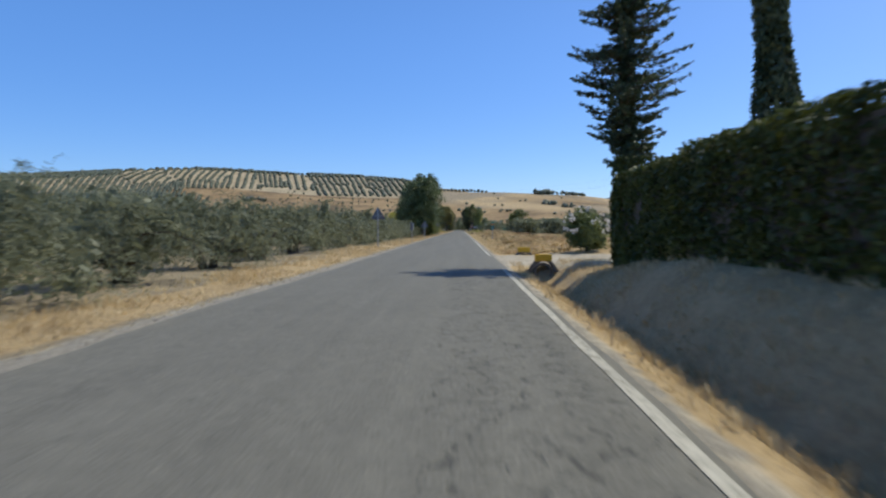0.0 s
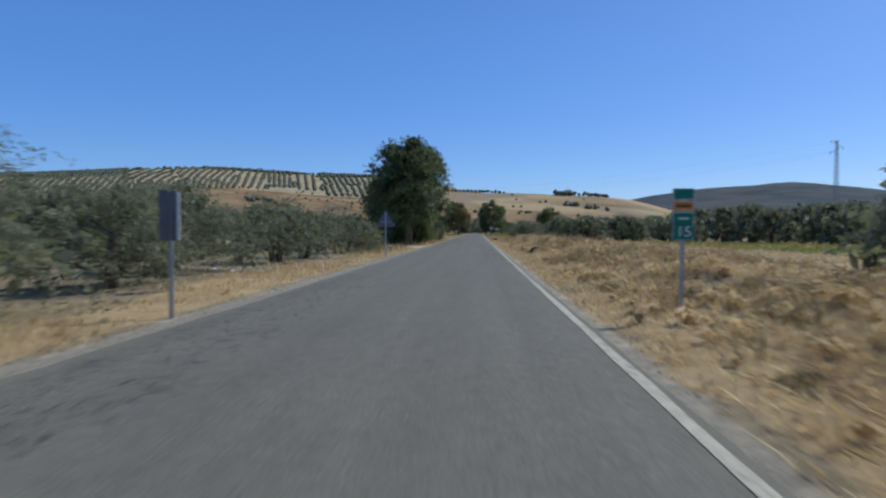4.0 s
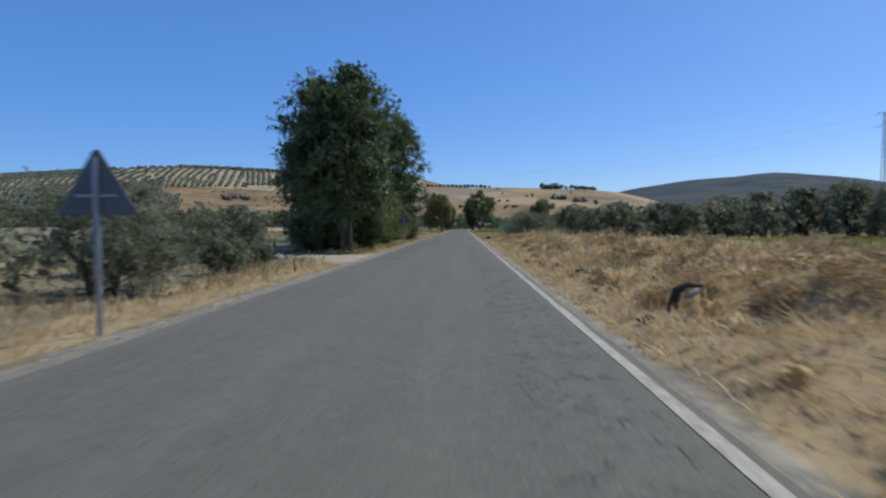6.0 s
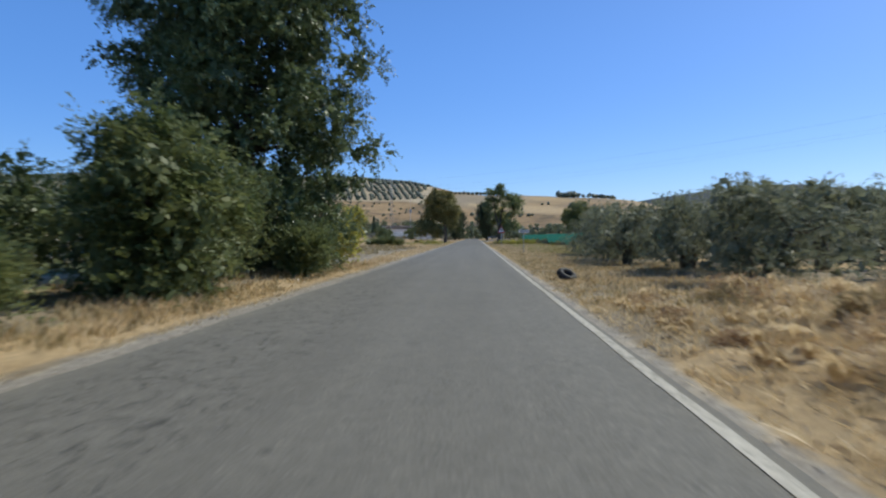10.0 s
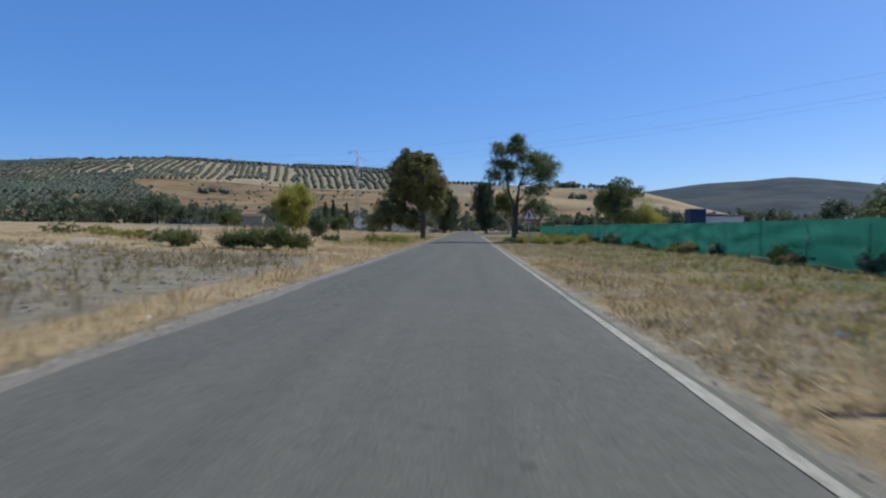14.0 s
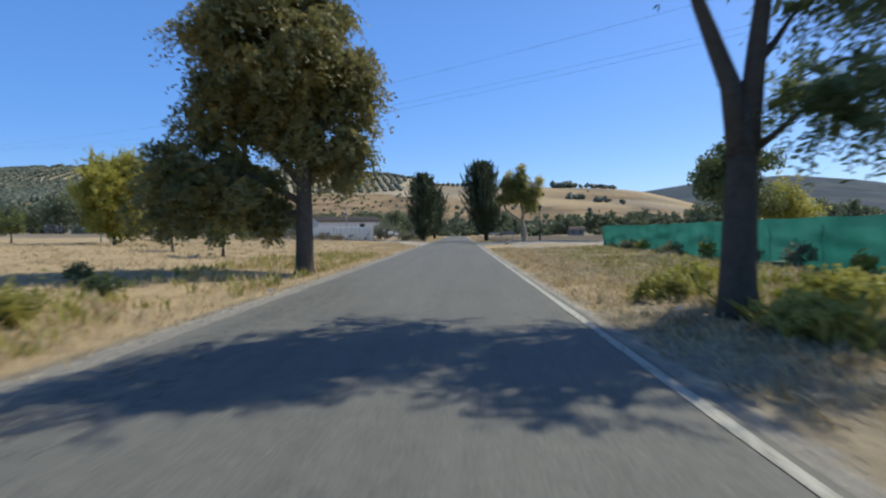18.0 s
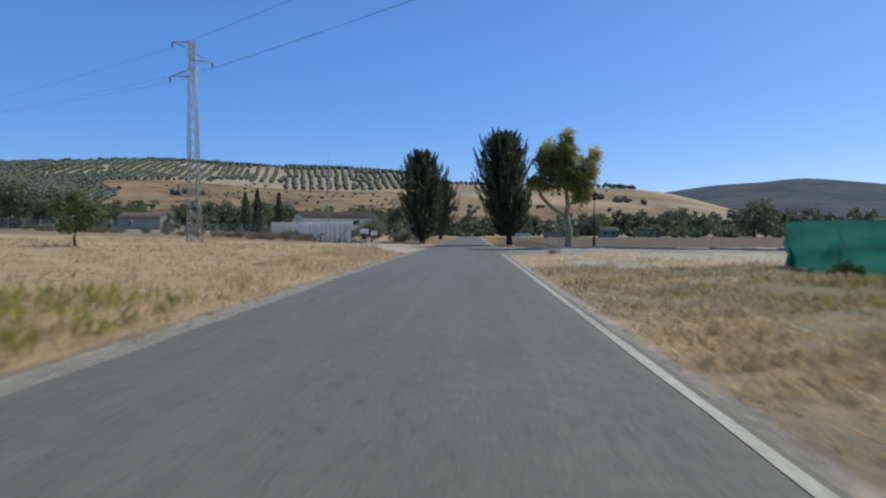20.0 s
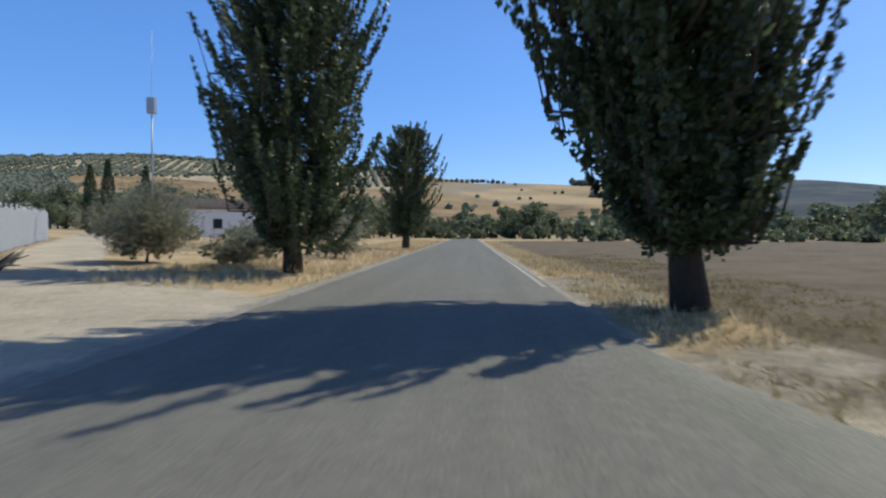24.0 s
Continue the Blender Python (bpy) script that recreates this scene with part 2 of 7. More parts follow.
def asphalt_material():
    m, nt, b = material("asphalt", 0.85)
    p = position(nt)
    sep = nt.nodes.new("ShaderNodeSeparateXYZ")
    nt.links.new(p, sep.inputs[0])
    grain = noise_tex(nt, 38, 5, 0.75, p)
    blot = noise_tex(nt, 0.7, 5, 0.6, p)
    mp = nt.nodes.new("ShaderNodeMapping")
    mp.inputs["Scale"].default_value = (1.6, 0.05, 1)
    nt.links.new(p, mp.inputs[0])
    streak = noise_tex(nt, 1.0, 4, 0.6, mp.outputs[0])
    col = ramp(nt, blot, ((0.3, (0.14, 0.131, 0.112)), (0.72, (0.204, 0.191, 0.163))))
    col = mixc(nt, 0.45, col, ramp(nt, streak, ((0.32, (0.09, 0.084, 0.07)), (0.68, (0.226, 0.213, 0.178)))))
    col = mixc(nt, 0.5, col, ramp(nt, grain, ((0.3, (0.036, 0.034, 0.03)), (0.5, (0.155, 0.147, 0.122)), (0.72, (0.366, 0.346, 0.29)))))
    mottle = noise_tex(nt, 6.5, 5, 0.75, p)
    col = mixc(nt, 0.45, col, ramp(nt, mottle, ((0.33, (0.72, 0.72, 0.72)), (0.5, (1.0, 1.0, 1.0)), (0.68, (1.3, 1.3, 1.28)))), "MULTIPLY")
    # alligator cracks in the worn patches: x and y of the middle, half sizes
    mp2 = nt.nodes.new("ShaderNodeMapping")
    mp2.inputs["Scale"].default_value = (4.6, 6.4, 1)
    wavy = nt.nodes.new("ShaderNodeTexNoise")
    wavy.inputs["Scale"].default_value, wavy.inputs["Detail"].default_value = 2.4, 3
    nt.links.new(p, wavy.inputs["Vector"])
    nt.links.new(mixc(nt, 0.12, p, wavy.outputs[1], "ADD"), mp2.inputs[0])
    vo = nt.nodes.new("ShaderNodeTexVoronoi")
    vo.feature = "DISTANCE_TO_EDGE"
    vo.inputs["Scale"].default_value = 1.0
    nt.links.new(mp2.outputs[0], vo.inputs["Vector"])
    crack = ramp(nt, vo.outputs[0], ((0.0, (1, 1, 1)), (0.025, (0.8, 0.8, 0.8)), (0.06, (0, 0, 0))))
    crack = mixc(nt, 1.0, crack, ramp(nt, noise_tex(nt, 3.1, 3, 0.6, p), ((0.46, (0, 0, 0)), (0.54, (1, 1, 1)))), "MULTIPLY")
    worn = None
    for cx, cy, hx, hy in ((1.75, -17, 0.8, 9), (-1.9, 27, 0.7, 11), (-1.7, 96, 0.9, 12), (-2.0, 76, 0.6, 11), (-2.1, 122, 0.5, 10), (1.9, 55, 0.4, 9), (-1.8, 147, 0.5, 9), (-2.0, 178, 0.5, 12), (-1.5, 241, 0.6, 5)):
        dx = maths(nt, "DIVIDE", maths(nt, "ABSOLUTE", maths(nt, "SUBTRACT", sep.outputs[0], cx)), hx)
        dy = maths(nt, "DIVIDE", maths(nt, "ABSOLUTE", maths(nt, "SUBTRACT", sep.outputs[1], cy)), hy)
        far = maths(nt, "MAXIMUM", dx, dy)
        worn = far if worn is None else maths(nt, "MINIMUM", worn, far)
    worn = maths(nt, "ADD", worn, maths(nt, "MULTIPLY", maths(nt, "SUBTRACT", noise_tex(nt, 0.8, 4, 0.6, p), 0.5), 1.6))
    worn = ramp(nt, maths(nt, "MULTIPLY", worn, 0.5), ((0.42, (1, 1, 1)), (0.56, (0, 0, 0))))
    crack = mixc(nt, 1.0, crack, worn, "MULTIPLY")
    col = mixc(nt, maths(nt, "MULTIPLY", crack, 0.75), col, (0.03, 0.029, 0.026))
    # single cracks that wander over the whole road, and small dark pits
    long = nt.nodes.new("ShaderNodeMapping")
    long.inputs["Scale"].default_value = (0.42, 0.2, 1)
    nt.links.new(mixc(nt, 0.7, p, wavy.outputs[1], "ADD"), long.inputs[0])
    seam = nt.nodes.new("ShaderNodeTexVoronoi")
    seam.feature = "DISTANCE_TO_EDGE"
    nt.links.new(long.outputs[0], seam.inputs["Vector"])
    thin = ramp(nt, seam.outputs[0], ((0.0, (1, 1, 1)), (0.006, (0.7, 0.7, 0.7)), (0.013, (0, 0, 0))))
    thin = mixc(nt, 1.0, thin, ramp(nt, noise_tex(nt, 0.9, 3, 0.6, p), ((0.5, (0, 0, 0)), (0.6, (1, 1, 1)))), "MULTIPLY")
    pits = ramp(nt, noise_tex(nt, 5.2, 2, 0.4, p), ((0.69, (0, 0, 0)), (0.74, (1, 1, 1))))
    pits = mixc(nt, 1.0, pits, ramp(nt, noise_tex(nt, 0.35, 3, 0.5, p), ((0.5, (0, 0, 0)), (0.62, (1, 1, 1)))), "MULTIPLY")
    col = mixc(nt, maths(nt, "MULTIPLY", maths(nt, "MAXIMUM", thin, pits), 0.5), col, (0.04, 0.038, 0.034))
    # dust towards both edges
    ed = maths(nt, "ABSOLUTE", maths(nt, "ADD", sep.outputs[0], 0.15))
    ed = maths(nt, "ADD", ed, maths(nt, "MULTIPLY", maths(nt, "SUBTRACT", noise_tex(nt, 1.3, 5, 0.7, p), 0.5), 1.3))
    ed = ramp(nt, maths(nt, "DIVIDE", ed, 3.2), ((0.74, (0, 0, 0)), (0.97, (1, 1, 1))))
    col = mixc(nt, maths(nt, "MULTIPLY", ed, 0.45), col, (0.27, 0.24, 0.18))
    nt.links.new(col, b.inputs["Base Color"])
    hgt = maths(nt, "SUBTRACT", grain, maths(nt, "MULTIPLY", crack, 1.5))
    bump(nt, b, hgt, 0.45, 0.012)
    return m


def ground_material():
    """Dry earth, straw, ploughed soil and green field, by masks that follow the plots."""
    m, nt, b = material("dry_ground", 0.95)
    p = position(nt)

    def mask(name):
        a = nt.nodes.new("ShaderNodeAttribute")
        a.attribute_name = name
        return a.outputs["Fac"]

    fine = noise_tex(nt, 9, 6, 0.72, p)
    mid = noise_tex(nt, 0.6, 6, 0.68, p)
    wide = noise_tex(nt, 0.05, 5, 0.6, p)
    earth = ramp(nt, mid, ((0.3, (0.25, 0.2, 0.13)), (0.7, (0.42, 0.345, 0.235))))
    straw = ramp(nt, mid, ((0.28, (0.39, 0.275, 0.14)), (0.72, (0.65, 0.49, 0.28))))
    plough = ramp(nt, mid, ((0.3, (0.115, 0.083, 0.047)), (0.7, (0.2, 0.152, 0.092))))
    green = ramp(nt, mid, ((0.3, (0.1, 0.12, 0.04)), (0.7, (0.21, 0.22, 0.09))))
    dirt = ramp(nt, mid, ((0.3, (0.43, 0.365, 0.27)), (0.7, (0.635, 0.555, 0.435))))
    hill = ramp(nt, noise_tex(nt, 0.022, 7, 0.7, p), ((0.36, (0.11, 0.08, 0.042)), (0.5, (0.31, 0.205, 0.096)), (0.68, (0.47, 0.33, 0.165))))
    grove = ramp(nt, noise_tex(nt, 0.03, 5, 0.65, p), ((0.3, (0.36, 0.295, 0.185)), (0.7, (0.6, 0.5, 0.345))))
    # scrub of the far mountains, the blue of distance haze put into its colour
    hazy_scrub = ramp(nt, noise_tex(nt, 0.006, 6, 0.65, p), ((0.38, (0.012, 0.026, 0.036)), (0.5, (0.028, 0.05, 0.07)), (0.62, (0.065, 0.082, 0.088))))
    hazy_scrub = mixc(nt, ramp(nt, noise_tex(nt, 0.0022, 5, 0.6, p), ((0.5, (0, 0, 0)), (0.64, (0.45, 0.45, 0.45)))), hazy_scrub, (0.1, 0.085, 0.062))
    stub = ramp(nt, noise_tex(nt, 1.7, 6, 0.75, p), ((0.32, (0.19, 0.16, 0.115)), (0.52, (0.34, 0.29, 0.215)), (0.7, (0.5, 0.43, 0.32))))
    jit = maths(nt, "MULTIPLY", maths(nt, "SUBTRACT", mid, 0.5), 0.7)

    def soft_mask(name):
        return ramp(nt, maths(nt, "ADD", mask(name), jit), ((0.38, (0, 0, 0)), (0.62, (1, 1, 1))))

    col = earth
    for name, c in (("straw", straw), ("stubble", stub), ("plough", plough), ("green", green), ("dirt", dirt), ("hill", hill), ("grove", grove), ("hazy_scrub", hazy_scrub)):
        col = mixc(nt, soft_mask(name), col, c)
    # grey gravel shoulders, ragged towards the grass
    sx = nt.nodes.new("ShaderNodeSeparateXYZ")
    nt.links.new(p, sx.inputs[0])
    ragged = maths(nt, "MULTIPLY", maths(nt, "SUBTRACT", noise_tex(nt, 1.9, 5, 0.7, p), 0.5), 1.1)
    out = maths(nt, "ADD", maths(nt, "MAXIMUM", maths(nt, "SUBTRACT", -3.3, sx.outputs[0]), maths(nt, "SUBTRACT", sx.outputs[0], 2.83)), ragged)
    near = ramp(nt, maths(nt, "ADD", out, 0.5), ((0.42, (1, 1, 1)), (0.6, (0, 0, 0))))
    gravel = ramp(nt, noise_tex(nt, 24, 4, 0.8, p), ((0.3, (0.17, 0.155, 0.13)), (0.52, (0.33, 0.305, 0.265)), (0.72, (0.55, 0.52, 0.47))))
    flat = ramp(nt, maths(nt, "DIVIDE", sx.outputs[1], 400.0), ((0.955, (1, 1, 1)), (0.965, (0, 0, 0))))
    col = mixc(nt, maths(nt, "MULTIPLY", mixc(nt, 1.0, near, flat, "MULTIPLY"), 0.85), col, gravel)
    col = mixc(nt, 0.55, col, ramp(nt, fine, ((0.28, (0.42, 0.42, 0.42)), (0.75, (1.35, 1.33, 1.3)))), "MULTIPLY")
    col = mixc(nt, 0.5, col, ramp(nt, wide, ((0.3, (0.8, 0.78, 0.76)), (0.7, (1.12, 1.1, 1.05)))), "MULTIPLY")
    nt.links.new(col, b.inputs["Base Color"])
    bump(nt, b, fine, 0.8, 0.06)
    return m


M["asphalt"] = asphalt_material()
M["ground"] = ground_material()


def pale_asphalt_material():
    m, nt, b = material("pale_asphalt", 0.9)
    p = position(nt)
    col = ramp(nt, noise_tex(nt, 0.8, 5, 0.65, p), ((0.3, (0.27, 0.25, 0.215)), (0.7, (0.42, 0.39, 0.335))))
    grain = noise_tex(nt, 34, 5, 0.75, p)
    col = mixc(nt, 0.5, col, ramp(nt, grain, ((0.3, (0.09, 0.085, 0.072)), (0.5, (0.26, 0.245, 0.21)), (0.72, (0.48, 0.45, 0.39)))))
    col = mixc(nt, ramp(nt, noise_tex(nt, 0.45, 5, 0.7, p), ((0.5, (0, 0, 0)), (0.66, (0.7, 0.7, 0.7)))), col, (0.42, 0.37, 0.28))
    sx = nt.nodes.new("ShaderNodeSeparateXYZ")
    nt.links.new(p, sx.inputs[0])
    reach = maths(nt, "ADD", sx.outputs[0], maths(nt, "MULTIPLY", maths(nt, "SUBTRACT", noise_tex(nt, 0.6, 4, 0.6, p), 0.5), 5.0))
    worn = ramp(nt, maths(nt, "DIVIDE", reach, 10.0), ((0.2, (0.1, 0.1, 0.1)), (0.62, (1, 1, 1))))
    dark = ramp(nt, grain, ((0.3, (0.075, 0.072, 0.058)), (0.5, (0.155, 0.15, 0.118)), (0.72, (0.3, 0.29, 0.225))))
    col = mixc(nt, worn, dark, col)
    nt.links.new(col, b.inputs["Base Color"])
    bump(nt, b, grain, 0.4, 0.01)
    return m


M["pale_asphalt"] = pale_asphalt_material()


# ---------------------------------------------------------------- building helpers
rng = np.random.default_rng(7)


def mesh_of(name, verts, faces, mat, smooth=False):
    me = bpy.data.meshes.new(name)
    me.from_pydata([tuple(v) for v in verts], [], [tuple(f) for f in faces])
    if mat:
        me.materials.append(mat)
    if smooth:
        me.polygons.foreach_set("use_smooth", [True] * len(me.polygons))
    return me


def quads_mesh(name, v, mat):
    """A mesh of loose four-sided faces; v is (n, 4, 3)."""
    n = len(v)
    me = bpy.data.meshes.new(name)
    me.vertices.add(n * 4)
    me.vertices.foreach_set("co", np.ascontiguousarray(v, dtype=np.float32).ravel())
    me.loops.add(n * 4)
    me.loops.foreach_set("vertex_index", np.arange(n * 4, dtype=np.int32))
    me.polygons.add(n)
    me.polygons.foreach_set("loop_start", np.arange(0, n * 4, 4, dtype=np.int32))
    me.polygons.foreach_set("loop_total", np.full(n, 4, dtype=np.int32))
    me.update(calc_edges=True)
    me.materials.append(mat)
    return me


def part(name, data, material, parent, label=""):
    """One mesh object, from a bmesh or a mesh, under a thing or a part."""
    if isinstance(data, bmesh.types.BMesh):
        me = bpy.data.meshes.new(name)
        data.to_mesh(me)
        data.free()
        data = me
    if material and not data.materials:
        data.materials.append(material)
    ob = new(name, data)
    ob.parent = parent
    return tagged(ob, label)


def thing(name, label, category, at=(0, 0, 0), group="", turn=0.0):
    ob = tagged(new(name), label, category, group)
    ob.location = at
    ob.rotation_euler = (0, 0, radians(turn))
    return ob


def box(bm, x0, x1, y0, y1, z0, z1, bevel=0.0):
    r = bmesh.ops.create_cube(bm, size=1.0)
    for v in r["verts"]:
        v.co = Vector(((x0 + x1) / 2 + v.co.x * (x1 - x0), (y0 + y1) / 2 + v.co.y * (y1 - y0), (z0 + z1) / 2 + v.co.z * (z1 - z0)))
    if bevel:
        es = {e for v in r["verts"] for e in v.link_edges}
        bmesh.ops.bevel(bm, geom=list(es), offset=bevel, segments=2, affect="EDGES", profile=0.5)
    return bm


def tube(bm, pts, radii, sides=8, cap=True):
    """A tapered tube along the points."""
    rings = []
    pts = [Vector(p) for p in pts]
    side = None
    for i, p in enumerate(pts):
        d = (pts[min(i + 1, len(pts) - 1)] - pts[max(i - 1, 0)]).normalized()
        a = d.orthogonal().normalized() if side is None else (side - d * side.dot(d)).normalized()
        side = a
        b2 = d.cross(a)
        rings.append([bm.verts.new(p + (a * math.cos(2 * math.pi * k / sides) + b2 * math.sin(2 * math.pi * k / sides)) * radii[i]) for k in range(sides)])
    for r0, r1 in zip(rings, rings[1:]):
        for k in range(sides):
            f = bm.faces.new((r0[k], r0[(k + 1) % sides], r1[(k + 1) % sides], r1[k]))
            f.smooth = True
    if cap:
        bm.faces.new(rings[0][::-1])
        bm.faces.new(rings[-1])
    return bm


def smooth01(a, b, x):
    t = np.clip((np.asarray(x, float) - a) / (b - a), 0, 1)
    return t * t * (3 - 2 * t)


def wobble(x, y, s):
    """Cheap smooth unevenness between -1 and 1."""
    x, y = np.asarray(x, float) / s, np.asarray(y, float) / s
    return (np.sin(x * 1.3 + 1.7 * np.sin(y * 0.9 + 0.4)) + np.sin(y * 1.7 + 1.3 * np.sin(x * 1.1 + 2.0)) + np.sin((x + y) * 0.73 + 0.9)) / 3


# ---------------------------------------------------------------- ground: one sheet out to the hills
FOCUS = np.array([0.0, 130.0])
NEAR_AZ = np.radians([-180, -120, -75, -50, -37.6, -33, -27.8, -21.7, -15, -10, -6.9, -1.6, 1.6, 9, 14, 18, 23.5, 30, 45, 90, 180])
NEAR_UP = np.array([20, 40, 75, 107, 117, 121, 124, 116, 110, 103, 98, 85, 76, 75, 71, 52, 22, 10, 8, 8, 20]) / 1079
NEAR_FAR = np.array([900, 1000, 1100, 1150, 1150, 1150, 1150, 1150, 1120, 1060, 1000, 900, 860, 840, 840, 850, 850, 900, 900, 900, 900.0])
FAR_AZ = np.radians([-180, 5, 14, 18, 22.2, 27.4, 30, 34.4, 42, 52, 70, 120, 180])
FAR_UP = np.array([0, 5, 60, 73, 81, 93, 86, 73, 52, 60, 50, 30, 0]) / 1079


def eased(a, xs, ys):
    """Between the given bearings, with the corners rounded off."""
    return sum(np.interp(a + radians(k), xs, ys) for k in (-2, -1, 0, 1, 2)) / 5


def hills(x, y):
    dx, dy = x - FOCUS[0], y - FOCUS[1]
    d, az = np.hypot(dx, dy), np.arctan2(dx, dy)
    ca = np.maximum(np.cos(az), 0.35)
    far = eased(az, NEAR_AZ, NEAR_FAR)
    top = eased(az, NEAR_AZ, NEAR_UP) * ca * far
    t = np.clip((d - 420) / (far - 420), 0, None)
    a = np.where(t < 1, t ** 1.25, 1 - 0.25 * smooth01(1, 2.2, t) + 0.0) * top
    a = a + (wobble(x, y, 60) * 2.0 + wobble(x, y, 23) * 0.7) * smooth01(0.05, 0.5, t) * np.minimum(1, top / 30)
    far2 = eased(az, FAR_AZ, FAR_UP) * ca * 3550
    t2 = np.clip((d - 1500) / 2050, 0, None)
    b = np.where(t2 < 1, t2 ** 1.1, 1 - 0.3 * smooth01(1, 2, t2)) * (far2 + wobble(x, y, 250) * 9 * smooth01(0.2, 0.8, t2) * (far2 > 5))
    return np.maximum(a, b)


def ground_z(x, y):
    x, y = np.asarray(x, float), np.asarray(y, float)
    ax = np.abs(x + 0.1)
    off = smooth01(3.0, 5.5, ax)
    z = -0.05 + off * (wobble(x, y, 1.7) * (0.06 + 0.05 * (x > 4)) + wobble(x, y, 0.5) * (0.04 + 0.02 * (x > 4)) + wobble(x, y, 9) * 0.08)
    # left side climbs gently after the trees
    z = z + np.where(x < 0, smooth01(108, 135, y) * np.clip((-x - 4.5) * 0.03, 0, 2.1), 0)
    # right: ditch beside the hedge, ended by the pipe under the track
    dit = np.exp(-((x - 4.1) / 0.7) ** 2) * 0.66
    z = z - np.where(x > 2.7, dit * (1 - smooth01(-6.0, -5.55, y)), 0)
    z = z - np.where(x > 2.7, dit * 0.6 * smooth01(2.9, 3.6, y) * (1 - smooth01(8, 22, y)), 0)
    # right: earth bank that carries the hedge
    z = z + np.where(x > 4, smooth01(4.5, 5.9, x) * (1 - smooth01(-13.5, -8.3, y)) * 0.7 * (1 - smooth01(12, 20, x)), 0)
    # right: low grassy bank
    z = z + np.where(x > 3.2, smooth01(18, 34, y) * (1 - smooth01(92, 104, y)) * ((0.42 + 0.24 * np.exp(-((y - 55) / 14) ** 2)) * np.exp(-((x - 6.4) / 2.2) ** 2)), 0)
    z = z + np.where(x > 5, smooth01(1.5, 5, y) * (1 - smooth01(20, 40, y)) * 0.25 * smooth01(5, 8, x), 0)
    z = z + np.where(x > 0, smooth01(118, 135, y) * (1 - smooth01(215, 230, y)) * 0.12 * smooth01(6, 12, x), 0)
    # right: hummocks of the overgrown bank
    hum = smooth01(3.3, 5.0, x) * (1 - smooth01(11, 14, x)) * smooth01(4, 9, y) * (1 - smooth01(94, 102, y))
    z = z + hum * (0.06 * wobble(x * 1.1, y * 0.8, 0.5) + 0.17 * wobble(y, x, 0.75))
    return z + hills(x, y)


def gz(x, y):
    return float(ground_z(x, y))


def axis(fine, step, lo, hi, grow):
    out = list(np.arange(fine[0], fine[1] + step / 2, step))
    s = step
    while out[-1] < hi:
        s *= grow
        out.append(out[-1] + s)
    s = step
    low = [out[0]]
    while low[-1] > lo:
        s *= grow
        low.append(low[-1] - s)
    return np.array(low[:0:-1] + out)


def side_near(x):
    """Near edge of the paved side road on the right."""
    return 235 + 0.57 * np.clip(x - 3.7, 0, 6.5) - 0.3 * np.maximum(0, x - 10.2)


def side_far(x):
    """Kerb line along its far edge."""
    return np.interp(x, [2.6, 5.8, 7.3, 14.2, 18, 60], [254, 251, 247.6, 244.6, 242.5, 222])


def drive_near(x):
    """Near edge of the dirt drive on the left."""
    return 238 + 3.6 * np.maximum(0, -x - 4.0)


